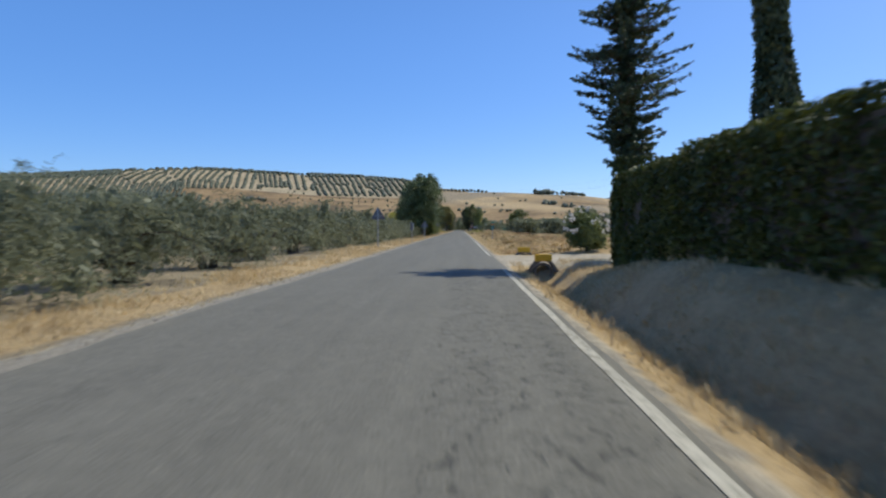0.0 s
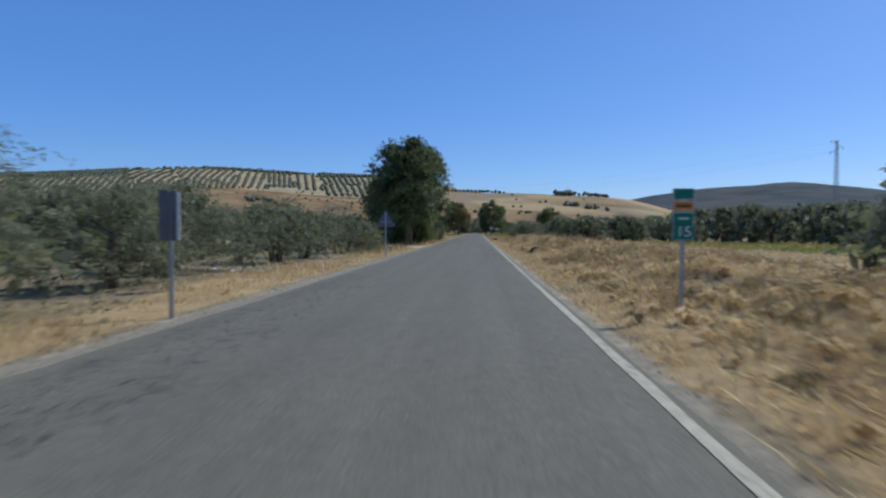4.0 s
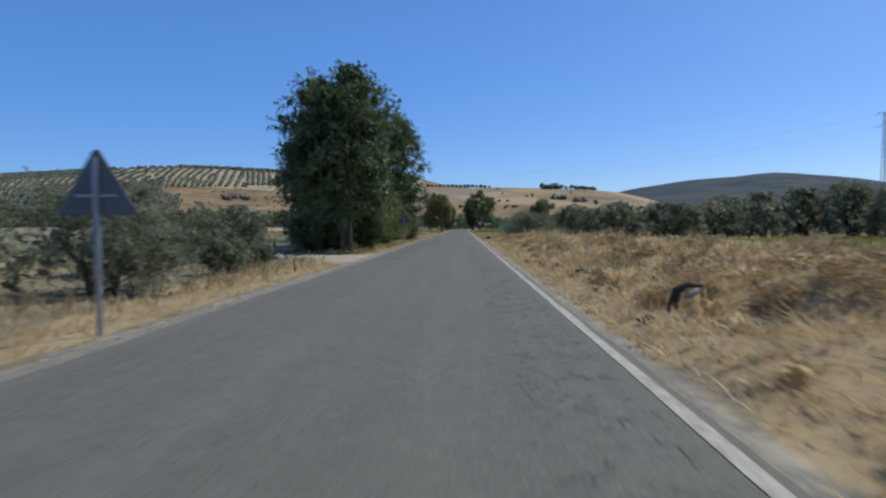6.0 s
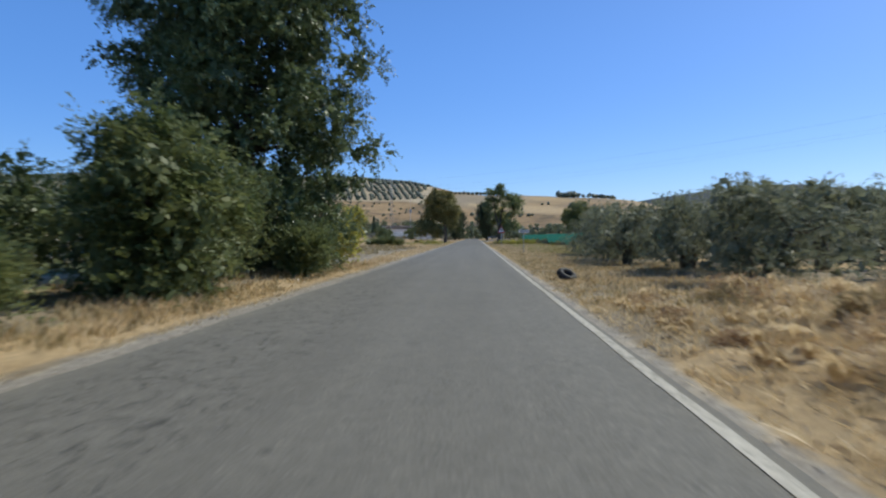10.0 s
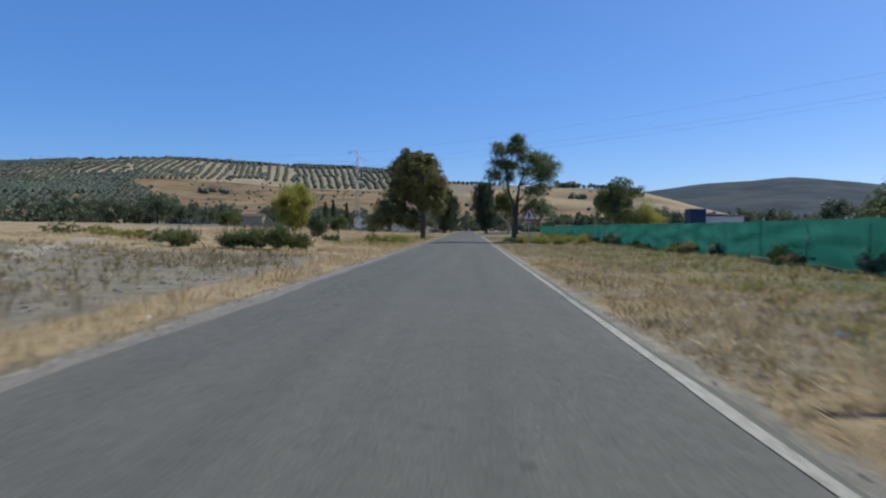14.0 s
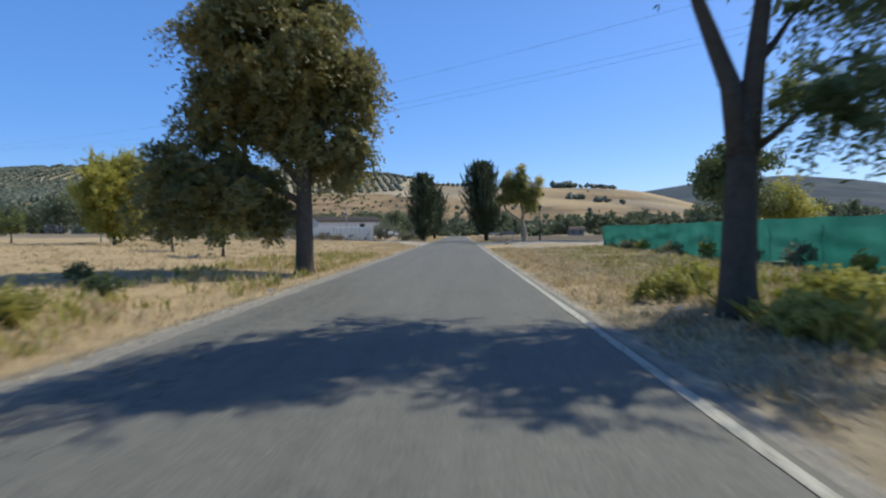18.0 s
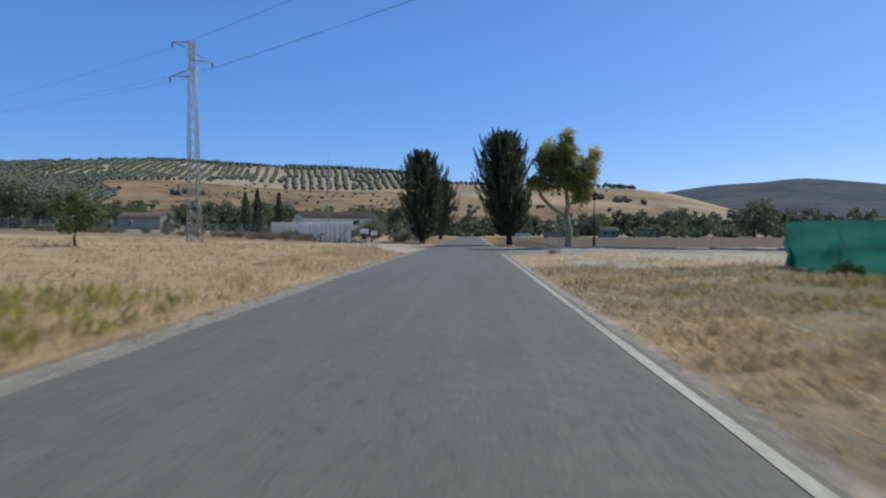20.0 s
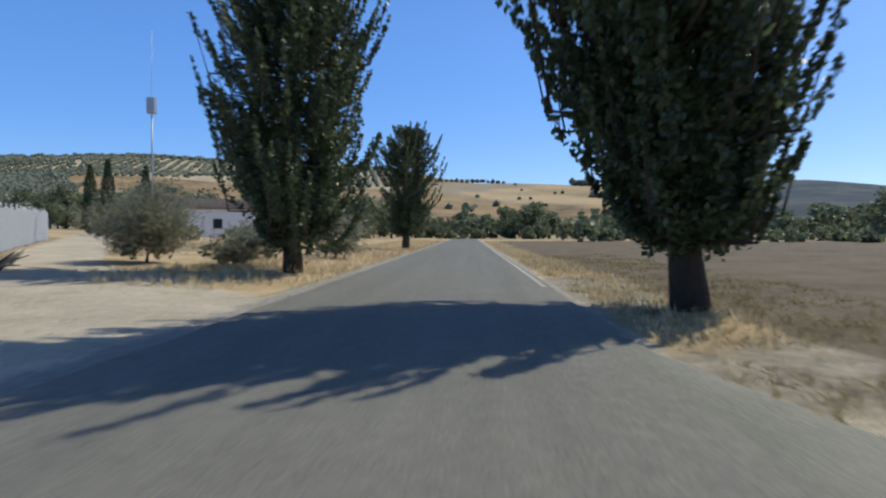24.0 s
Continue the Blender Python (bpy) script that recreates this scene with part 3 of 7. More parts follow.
def build_ground():
    xs, ys = axis((-11, 11), 0.3, -4600, 4800, 1.065), axis((-45, 300), 0.75, -900, 5200, 1.06)
    gx, gy = np.meshgrid(xs, ys)
    z = ground_z(gx, gy)
    nx, ny = len(xs), len(ys)
    v = np.stack([gx, gy, z], -1).reshape(-1, 3)
    i = np.arange(ny - 1)[:, None] * nx + np.arange(nx - 1)[None]
    f = np.stack([i, i + 1, i + nx + 1, i + nx], -1).reshape(-1, 4)
    me = mesh_of("ground", v, f, M["ground"], True)
    x, y = v[:, 0], v[:, 1]
    d = np.hypot(x - FOCUS[0], y - FOCUS[1])
    az = np.degrees(np.arctan2(x - FOCUS[0], y - FOCUS[1]))
    w = wobble(x, y, 3) * 1.0
    ax = np.abs(x + 0.1)
    straw = np.where(x < 0, smooth01(3.0, 3.8, ax) * (1 - smooth01(4.5 + 0.5 * w, 5.8 + 0.6 * w, ax)), smooth01(2.8, 3.0, ax))
    straw = np.where((x < 0) & (y > 150), smooth01(3.0, 3.8, ax), straw)
    straw = np.where(((x < -48) | (x > 16) | ((x < -8) & (y > 60) & (y < 118))) & ((y > 62) | (x > 0)), 0.5 + 0.45 * wobble(x, y, 14) + 0.2 * wobble(x, y, 37), straw)
    straw = np.where((x > 2.8) & (y > 96) & (y < 224), 0.42 + 0.35 * wobble(x, y, 2.5) + 0.25 * wobble(x, y, 9), straw)
    straw = np.where(d > 330, 0.3 + 0.45 * wobble(x, y, 45) + 0.35 * wobble(x, y, 17) + 0.3 * smooth01(-4, 8, az) - 0.9 * (az < -8) * smooth01(780, 830, d), straw)
    straw = np.where((x > 2.8) & (x < 9) & (y > 4) & (y < 99), straw - 0.75 * smooth01(0.15, 0.7, wobble(x, y, 1.4) + 0.5 * wobble(y, x, 0.6) - 0.16 * np.maximum(0, x - 4.5)), straw)
    green = np.where((x > 11) & (y > 16) & (y < 100), smooth01(18, 23, x + 2 * w) * (1 - smooth01(38, 44, x + 2 * w)) * (0.75 + 0.4 * wobble(x, y, 8)) * smooth01(16, 22, y + 2 * w) * (1 - smooth01(90, 100, y + 3 * w)), 0)
    green = np.maximum(green, np.where((x > 5) & (x < 12) & (y > 130) & (y < 215), 0.55 + 0.25 * wobble(x, y, 2), 0))
    green = np.maximum(green, np.where((x < -13) & (y > 74) & (y < 118) & (np.abs(x + 8.5 + 0.62 * (y - 73.5)) > 2.2), (0.6 + 0.3 * wobble(x, y, 9)) * smooth01(9, 13, -x + w), 0))
    stub = np.where((x < -4) & (y > 114) & (y < 166), smooth01(4.4, 5.6, -x + 0.5 * w) * (1 - smooth01(150, 160, y + x * 0.15)), 0)
    stub = np.maximum(stub, np.where((x > 2.8) & (x < 11) & (y > 96) & (y < 224), 0.45 - 0.4 * wobble(x, y, 1.6), 0))
    stub = np.maximum(stub, np.where((x > 2.7) & (x < 7) & (y > 249) & (y < 320), 0.6 - 0.4 * wobble(x, y, 1.5), 0))
    plough = np.where((x > 3.5) & (y > 252), smooth01(4.3, 5.6, x + 0.5 * w), 0) * (1 - smooth01(330, 380, y))
    plough = np.maximum(plough, np.where((x < -13) & (y > 255) & (y < 300), 0.5 * smooth01(13, 15, -x) * smooth01(255, 259, y + w), 0))
    # dirt tracks and bare edges
    dirt = np.where((x > 2.6) & (x < 40), smooth01(-5.6, -4.9, y + 0.14 * (x - 3)) * (1 - smooth01(1.9, 2.7, y + 0.14 * (x - 3))), 0)
    dirt = np.maximum(dirt, np.where(x < -2.6, smooth01(0, 1.5, y - np.interp(-x, [2.6, 5, 8], [65.5, 67.5, 70.2])) * (1 - smooth01(72.0, 73.0, y + 0.25 * w)), 0) * (1 - smooth01(10, 15, -x)))
    away = x + 8.5 + 0.62 * (y - 73.5)
    dirt = np.maximum(dirt, np.where((y > 70) & (y < 118) & (x < -6), np.exp(-((np.abs(away) - 0.75) / 0.62) ** 2) * 0.9, 0))
    dirt = np.maximum(dirt, np.where((x > 2.6) & (x < 60), smooth01(-0.4, 0.4, y - side_near(x)) * (1 - smooth01(-0.2, 0.3, y - side_far(x))), 0))
    dirt = np.maximum(dirt, np.where((x < -2.6) & (x > -40), smooth01(-0.8, 0.8, y - drive_near(x) + 0.4 * w) * (1 - smooth01(-1, 1, y - 261.5 - 1.0 * (-x - 4))), 0))
    beside = (x + 11.3) * 0.861 + (y - 260.4) * 0.51
    dirt = np.maximum(dirt, np.where((y > 255) & (y < 330) & (x < -5), smooth01(0.1, 0.6, beside) * (1 - smooth01(3.8, 4.6, beside + 0.3 * w)) * (0.8 + 0.2 * w), 0))
    dirt = np.maximum(dirt, np.where(x < 0, 0.85 * (1 - smooth01(3.05, 3.4 + 0.1 * w, ax)), 0.8 * (1 - smooth01(2.86, 3.02, ax))) * (y < 385))
    dirt = np.maximum(dirt, np.where((x > 3.2) & (x < 26), smooth01(3.2, 6, x) * smooth01(222, 226, y + w) * (1 - smooth01(234.5, 236, y - 0.3 * (x - 5) + w)) * (0.6 + 0.25 * wobble(x, y, 2.2)), 0))
    dirt = np.maximum(dirt, np.where((x < -9) & (y > 130) & (y < 175), np.exp(-((x + 11 + 0.45 * (y - 140)) / 1.6) ** 2) * 0.65, 0))
    # far mountains, where the haze-tinted colour goes
    hazy_scrub = smooth01(1500, 1900, d)
    up = (d - 420) / np.maximum(1, np.interp(np.radians(az), NEAR_AZ, NEAR_FAR) - 420)
    wide = wobble(x, y, 70)
    hill = np.where((d > 420) & (az < 1), smooth01(430, 560, d) * (0.75 + 0.3 * wide), 0) * (1 - smooth01(-4, 2, az))
    hill = np.maximum(hill, np.where((az > -6) & (d > 430), 0.76 - 0.36 * smooth01(0.3, 0.7, up + 0.2 * wide) + 0.45 * wide + 0.25 * wobble(x, y, 28), 0))
    grove = np.where((az > -46) & (az < -4), smooth01(0.55, 0.6, up + 0.05 * wide), 0)
    for name, val in (("straw", straw), ("green", green), ("stubble", stub), ("plough", plough), ("dirt", dirt), ("hill", hill), ("grove", grove), ("hazy_scrub", hazy_scrub)):
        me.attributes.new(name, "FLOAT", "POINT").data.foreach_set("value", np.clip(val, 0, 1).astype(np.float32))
    ob = new("ground", me)
    tagged(ob, "dry straw-coloured earth with stubble fields, dirt tracks and hills", "ground", kind="structure")


def build_road():
    ys = np.arange(-60, 380, 0.5)
    left = -2.76 + wobble(ys, ys * 0.3, 1.1) * 0.06 + wobble(ys, ys * 0.6 + 4, 0.4) * 0.035 + wobble(ys, 0 * ys, 7) * 0.06
    right = 2.64 + wobble(ys, ys * 0.3 + 50, 1.3) * 0.035 + wobble(ys, ys * 0.7 + 9, 0.45) * 0.02
    cols = []
    for k in range(11):
        f = min(max((k - 1) / 8, 0), 1)
        x = left + (right - left) * f + (-0.04 if k == 0 else 0.04 if k == 10 else 0)
        z = road_z(x) if 0 < k < 10 else -0.14 + 0 * ys
        cols.append(np.stack([x, ys, z], -1))
    v = np.stack(cols, 1).reshape(-1, 3)
    i = (np.arange(len(ys) - 1)[:, None] * 11 + np.arange(10)[None])
    f = np.stack([i, i + 1, i + 12, i + 11], -1).reshape(-1, 4)
    tagged(new("road", mesh_of("road", v, f, M["asphalt"], False)), "worn grey asphalt country road with cracks", "road", kind="structure")


def line_material():
    m, nt, b = material("worn_line", 0.8)
    p = position(nt)
    mp = nt.nodes.new("ShaderNodeMapping")
    mp.inputs["Scale"].default_value = (1, 0.35, 1)
    nt.links.new(p, mp.inputs[0])
    n1 = noise_tex(nt, 14, 6, 0.75, mp.outputs[0])
    n2 = noise_tex(nt, 0.5, 3, 0.5, mp.outputs[0])
    col = ramp(nt, maths(nt, "ADD", maths(nt, "MULTIPLY", n1, 0.7), maths(nt, "MULTIPLY", n2, 0.3)), ((0.36, (0.21, 0.19, 0.15)), (0.47, (0.44, 0.41, 0.335)), (0.62, (0.6, 0.56, 0.465))))
    nt.links.new(col, b.inputs["Base Color"])
    bump(nt, b, n1, 0.3, 0.004)
    return m


M["line"] = line_material()


def road_z(x):
    f = (x + 2.9) / 5.62
    return 0.03 * (1 - (2 * f - 1) ** 2)


def build_lines():
    def strip(x0, x1, y0, y1, name, label):
        ys = np.arange(y0, y1 + 0.01, 0.5)
        a = x0 + wobble(ys, ys * 0 + 3, 0.6) * 0.012
        b = x1 + wobble(ys, ys * 0 + 9, 0.5) * 0.012
        za, zb = road_z(a) + 0.006, road_z(b) + 0.006
        v = np.stack([np.stack([a, ys, za], -1), np.stack([b, ys, zb], -1)], 1).reshape(-1, 3)
        i = np.arange(len(ys) - 1) * 2
        tagged(new(name, mesh_of(name, v, np.stack([i, i + 1, i + 3, i + 2], -1), M["line"])), label, "road marking", kind="structure")

    strip(2.45, 2.57, -60, -8.5, "edge_line_1", "worn white painted edge line on asphalt")
    strip(2.45, 2.57, 0.8, 235.5, "edge_line_2", "worn white painted edge line on asphalt")
    strip(2.44, 2.55, 263, 380, "edge_line_3", "faint white painted edge line on asphalt")


def build_side_road():
    """Paler dusty paving of the junction, from the road's edge to the kerb."""
    xs = np.concatenate([np.arange(2.25, 12, 0.2), np.arange(12, 62, 2.5)])
    n = 14
    near = side_near(xs) + 0.22 * wobble(xs, xs * 0.4, 0.8) - 1.6 * (1 - smooth01(2.5, 4.2, xs))
    far = side_far(xs) - 0.12
    far = np.where(xs < 5.8, np.interp(xs, [2.5, 3.4, 5.8], [257.5, 253.4, 250.6]) + 0.15 * wobble(xs, xs, 0.6), far)
    v = []
    for k in range(n):
        y = near + (far - near) * k / (n - 1)
        z = np.maximum(ground_z(xs, y) + 0.035, np.where(xs < 2.35, -0.02, 0.007)) if 0 < k < n - 1 else np.minimum(-0.03, ground_z(xs, y) - 0.06)
        v.append(np.stack([xs, y, z], -1))
    v = np.stack(v, 1).reshape(-1, 3)
    i = np.arange(len(xs) - 1)[:, None] * n + np.arange(n - 1)[None]
    f = np.stack([i, i + n, i + n + 1, i + 1], -1).reshape(-1, 4)
    tagged(new("side_road", mesh_of("side_road", v, f, M["pale_asphalt"], True)), "pale dusty asphalt of the side road at the junction", "road", kind="structure")


build_ground()
build_road()
build_side_road()
build_lines()


# ---------------------------------------------------------------- plants
def leaf_quads(centres, size, r, flat=0.0, droop=0.0, narrow=0.55):
    """Rhombic leaves at the centres, turned at random; flat: how far they lie level."""
    n = len(centres)
    u = r.normal(size=(n, 3))
    u[:, 2] = u[:, 2] * (1 - flat) - droop
    u /= np.linalg.norm(u, axis=1)[:, None] + 1e-9
    w = r.normal(size=(n, 3))
    w -= (w * u).sum(1)[:, None] * u
    w /= np.linalg.norm(w, axis=1)[:, None] + 1e-9
    s = size * r.uniform(0.6, 1.35, n)[:, None]
    return np.stack([centres - u * s, centres + w * s * narrow, centres + u * s, centres - w * s * narrow], 1)


def fronds(r, base, way, length, droop, pairs, size, narrow=0.4, loose=0.35):
    """Leaflets in pairs along arching twigs that start at base and run along way."""
    n = len(base)
    f = (np.arange(pairs) + 0.8) / pairs
    pts = base[:, None] + way[:, None] * (length[:, None] * f)[..., None]
    pts[..., 2] -= droop * length[:, None] * f ** 2
    tan = np.repeat(way[:, None], pairs, 1).copy()
    tan[..., 2] -= 2 * droop * f
    tan /= np.linalg.norm(tan, axis=2)[..., None] + 1e-9
    upv = np.array([0, 0, 1.0]) + r.normal(size=(n, 1, 3)) * 0.35
    side = np.cross(tan, np.broadcast_to(upv, tan.shape))
    side /= np.linalg.norm(side, axis=2)[..., None] + 1e-9
    out = []
    for s in (-1, 1):
        u = tan * 0.6 + side * 0.8 * s + r.normal(size=tan.shape) * loose
        u /= np.linalg.norm(u, axis=2)[..., None] + 1e-9
        w = np.cross(u, np.cross(side, tan) + r.normal(size=tan.shape) * loose)
        w /= np.linalg.norm(w, axis=2)[..., None] + 1e-9
        ln = size * r.uniform(0.65, 1.3, tan.shape[:2])[..., None]
        out.append(np.stack([pts, pts + u * ln + w * ln * narrow, pts + u * ln * 2, pts + u * ln - w * ln * narrow], 2).reshape(-1, 4, 3))
    return np.concatenate(out)


def frond_crown(r, clumps, count, size, narrow, length, droop, pairs, lift=0.25, core=0.5):
    """Twigs that spread from the clumps (x, y, z, radius), each with its pairs of leaves."""
    c = np.array(clumps, float)
    wgt = c[:, 3] ** 2
    n = max(1, count // (2 * pairs))
    k = r.choice(len(c), n, p=wgt / wgt.sum())
    d = r.normal(size=(n, 3))
    d /= np.linalg.norm(d, axis=1)[:, None]
    base = c[k, :3] + d * (c[k, 3] * core * r.uniform(0.3, 1.0, n))[:, None] * np.array([1, 1, 0.8])
    way = d + np.array([0, 0, lift]) + r.normal(size=(n, 3)) * 0.25
    way /= np.linalg.norm(way, axis=1)[:, None]
    ln = length * r.uniform(0.6, 1.25, n) * np.clip(c[k, 3] / np.median(c[:, 3]), 0.6, 1.3)
    return fronds(r, base, way, ln, droop, pairs, size, narrow)


def clump_points(r, clumps, n, spread):
    """Points gathered round the clumps (x, y, z, radius), thick towards the outside."""
    c = np.array(clumps, float)
    wgt = c[:, 3] ** 2
    k = r.choice(len(c), n, p=wgt / wgt.sum())
    d = r.normal(size=(n, 3))
    d /= np.linalg.norm(d, axis=1)[:, None]
    rad = r.uniform(0, 1, n) ** 0.45
    return c[k, :3] + d * (rad * c[k, 3] * spread)[:, None]


def tree(name, label, at, trunk, crown, leaf, bark, size, count, seed, group="", category="tree", narrow=0.55, droop=0.0, limbs=9, spread=1.0, turn=0.0, twig=None, inner=0.12):
    """trunk: list of stems, each (points, radii); crown: clumps (x, y, z, radius)."""
    r = np.random.default_rng(seed)
    t = thing(name, label, category, at, group, turn)
    bm, twigs = bmesh.new(), bmesh.new()
    for pts, radii in trunk:
        tube(bm, pts, radii, 9)
    stems = [(Vector(p), q) for pts, radii in trunk for p, q in zip(pts[1:], radii[1:])]
    order = sorted(range(len(crown)), key=lambda k: -crown[k][3])[: limbs]
    for k in order:
        c = Vector(crown[k][:3])
        p, q = min(stems, key=lambda s: (s[0] - c).length + max(0, s[0].z - c.z) * 2)
        mid = p.lerp(c, 0.5) + Vector(r.normal(size=3) * 0.12) * (c - p).length * 0.6
        tube(twigs, [p, mid, c], [min(q * 0.6, 0.12), min(q * 0.4, 0.07), 0.015], 5, False)
    part("trunk", bm, M[bark], t)
    tagged(part("branch", twigs, M[bark], t), kind="stuff")
    if twig:
        quads = frond_crown(r, crown, count, size * 0.62, narrow, *twig)
        if inner:
            deep = [(x * 0.9, y * 0.9, z, q) for x, y, z, q in crown]
            quads = np.concatenate([quads, leaf_quads(clump_points(r, deep, int(count * inner), 0.75), size * 1.7, r, 0.2, 0, 0.6)])
    else:
        quads = leaf_quads(clump_points(r, crown, count, spread), size, r, 0.25, droop, narrow)
    part("crown", quads_mesh("crown", quads, M[leaf]), None, t)
    return t


def stem(h, r0, r1, bend=0.15, n=5, seed=0, z0=-0.25):
    r = np.random.default_rng(seed)
    pts, rad = [], []
    for k in range(n):
        f = k / (n - 1)
        pts.append((r.normal() * bend * f, r.normal() * bend * f, z0 + (h - z0) * f))
        rad.append(r0 + (r1 - r0) * f ** 0.8)
    rad[0] *= 1.35
    return pts, rad


# olive trees, four shapes that the groves repeat
def olive(seed, group, at, height=2.4, wide=2.1, count=16000, size=0.068):
    r = np.random.default_rng(seed)
    stems = []
    for k in range(r.integers(2, 4)):
        a = r.uniform(0, 6.28)
        lean = r.uniform(0.25, 0.6)
        stems.append(([(0.12 * math.cos(a), 0.12 * math.sin(a), -0.2), (lean * 0.5 * math.cos(a), lean * 0.5 * math.sin(a), 0.5), (lean * 1.5 * math.cos(a), lean * 1.5 * math.sin(a), 1.25)], [0.17, 0.12, 0.05]))
    clumps = []
    while len(clumps) < 62:
        a, q, h = r.uniform(0, 6.28), math.sqrt(r.uniform(0.05, 1)), r.uniform(0, 1)
        m = wide * (0.85 + 0.3 * math.sin(a * 3 + seed)) * (1 - 0.55 * h ** 2)
        clumps.append((q * m * math.cos(a), q * m * math.sin(a), 0.34 + (height - 0.62) * h - 0.14 * q * (1 - h) + 0.1, r.uniform(0.26, 0.54)))
    return tree("olive_tree", "grey-green olive tree with several low trunks on bare soil", at, stems, clumps, "olive_leaf", "bark", size * 1.05, count, seed, group, narrow=0.27, limbs=8, twig=(0.5, 0.6, 8, 0.35, 0.9), inner=0.04 if count > 9000 else 0.18)


def place(ob, x, y, z=None, turn=0.0, size=1.0):
    base = Matrix.Translation((x, y, gz(x, y) if z is None else z)) @ Matrix.Rotation(turn, 4, "Z")
    made = copy_thing(ob, base)
    made.scale = (size, size, size)
    return made


def groves():
    r = np.random.default_rng(11)
    kinds = []
    for k in range(4):
        x, y = -7.3, (-12.1, -7.0, -1.9, 3.2)[k]
        o = olive(20 + k, "olive grove", (x, y, gz(x, y)))
        kinds.append(o)
    plain_kinds = []
    for k in range(3):
        x, y = -27.1 - 6.6 * k, -22.3
        plain_kinds.append(olive(30 + k, "olive grove", (x, y, gz(x, y)), 2.6, 2.1, 3600, 0.12))

    def put(x, y, size):
        kind = kinds[r.integers(4)] if abs(x) < 14 else plain_kinds[r.integers(3)]
        place(kind, x, y, None, r.uniform(0, 6.28), size)

    for i, y in enumerate(np.arange(-22.3, 60, 5.1)):
        for j in range(11):
            x = -7.3 - 6.6 * j + r.normal() * 0.35
            yy = y + r.normal() * 0.45 + 2.5 * (j % 2)
            if (j == 0 and i in (2, 3, 4, 5)) or (i == 0 and j in (3, 4, 5)) or (yy > 54 and j < 1):
                continue
            if j > 6 and r.uniform() < 0.15:
                continue
            put(x, yy, r.uniform(0.96, 1.18))
    # right side: near trees before the net, and the orchard behind the field
    for x, y, s in ((7.6, 101.5, 1.1), (8.4, 108.5, 1.12), (7.8, 114.5, 1.15), (8.6, 121, 1.28), (9.3, 127.5, 1.32), (14, 37, 1.3), (16.5, 12, 1.1), (20.5, 20, 1.2), (13.5, 8.5, 0.9), (24, 33, 1.2), (-6.9, 56.5, 1.05), (-9.8, 63.0, 1.0), (-13.2, 58.8, 1.1), (-20, 60, 1.1)):
        put(x, y, s)
    for y in np.arange(98, 128, 6.5):
        for x in (14.5, 21, 27.5):
            put(x + r.normal() * 0.4, y + r.normal() * 0.4, r.uniform(1.2, 1.45))
    for y in np.arange(72, 170, 6.5):
        for x in (34, 41, 48, 56, 66):
            if r.uniform() < 0.9:
                put(x + r.normal() * 0.8 + max(0, 92 - y) * 0.8, y + r.normal() * 0.8, r.uniform(1.4, 1.9))


groves()


def ellipsoid(r, n, cx, cy, cz, rx, ry, rz, rad, shell=0.35):
    out = []
    for _ in range(n):
        d = r.normal(size=3)
        d /= np.linalg.norm(d)
        q = r.uniform(shell, 1) ** 0.5
        out.append((cx + d[0] * rx * q, cy + d[1] * ry * q, cz + d[2] * rz * q, rad * r.uniform(0.65, 1.3)))
    return out


def upright(label, leaf, x, y, height, wide, low, seed, count=9000, size=0.16, rad=0.6, group="", turn=0.0, trunk_r=0.24, taper=None, bark="bark", fill=0.45, cores=50, stems=None, twig=None):
    """Tree with a crown from near the ground to the top."""
    r = np.random.default_rng(seed)
    reach = taper or (lambda h: (wide / 2) * min(1, 0.45 + 1.5 * h) * (1 - max(0, (h - 0.45) / 0.6) ** 1.7) * 0.95 + 0.12)
    lobes = []
    for k in range(11 + int(height)):
        h = (k + r.uniform(0, 1)) / (11 + int(height))
        a = k * 2.4 + r.uniform(-0.6, 0.6)
        m = reach(h)
        out = 0.62 if fill < 0.7 else 0.5
        lobes.append((math.cos(a) * m * out, math.sin(a) * m * out, low + (height - low - 0.8) * (0.06 + 0.9 * h), m * r.uniform(0.38, 0.52 if fill < 0.7 else 0.42) + 0.3))
    clumps = []
    for _ in range(int(170 + height * 12)):
        cx, cy, cz, q = lobes[r.integers(len(lobes))]
        d = r.normal(size=3)
        d /= np.linalg.norm(d)
        e = r.uniform(0.2, 1) ** 0.5
        clumps.append((cx + d[0] * q * e, cy + d[1] * q * e, max(low * 0.6, cz + d[2] * q * e * 1.15), rad * r.uniform(0.35, 1.0)))
    for _ in range(cores):
        h = r.uniform(0, 0.9)
        a, m = r.uniform(0, 6.28), reach(h) * fill * r.uniform(0, 1) ** 0.6
        clumps.append((m * math.cos(a), m * math.sin(a), low + (height - low) * h, rad))
    return tree("tree", label, (x, y, gz(x, y)), stems or [stem(height * 0.85, trunk_r, 0.04, 0.12, 6, seed)], clumps, leaf, bark, size, count, seed, group, limbs=16, turn=turn, twig=twig)


def bush(label, leaf, x, y, height, wide, seed, count=2600, size=0.1, name="bush", group="", twig=None):
    r = np.random.default_rng(seed)
    c = ellipsoid(r, 80, 0, 0, height * 0.46, wide / 2 * 0.8, wide / 2 * 0.8, height * 0.42, height * 0.16, 0.1)
    c += [(k[0] * 0.8, k[1] * 0.8, height * r.uniform(0.85, 1.08), height * 0.06) for k in c[:9]]
    return tree(name, label, (x, y, gz(x, y)), [stem(height * 0.5, 0.06, 0.02, 0.1, 4, seed)], c, leaf, "bark", size, count, seed, group, "bush", limbs=8, twig=twig)


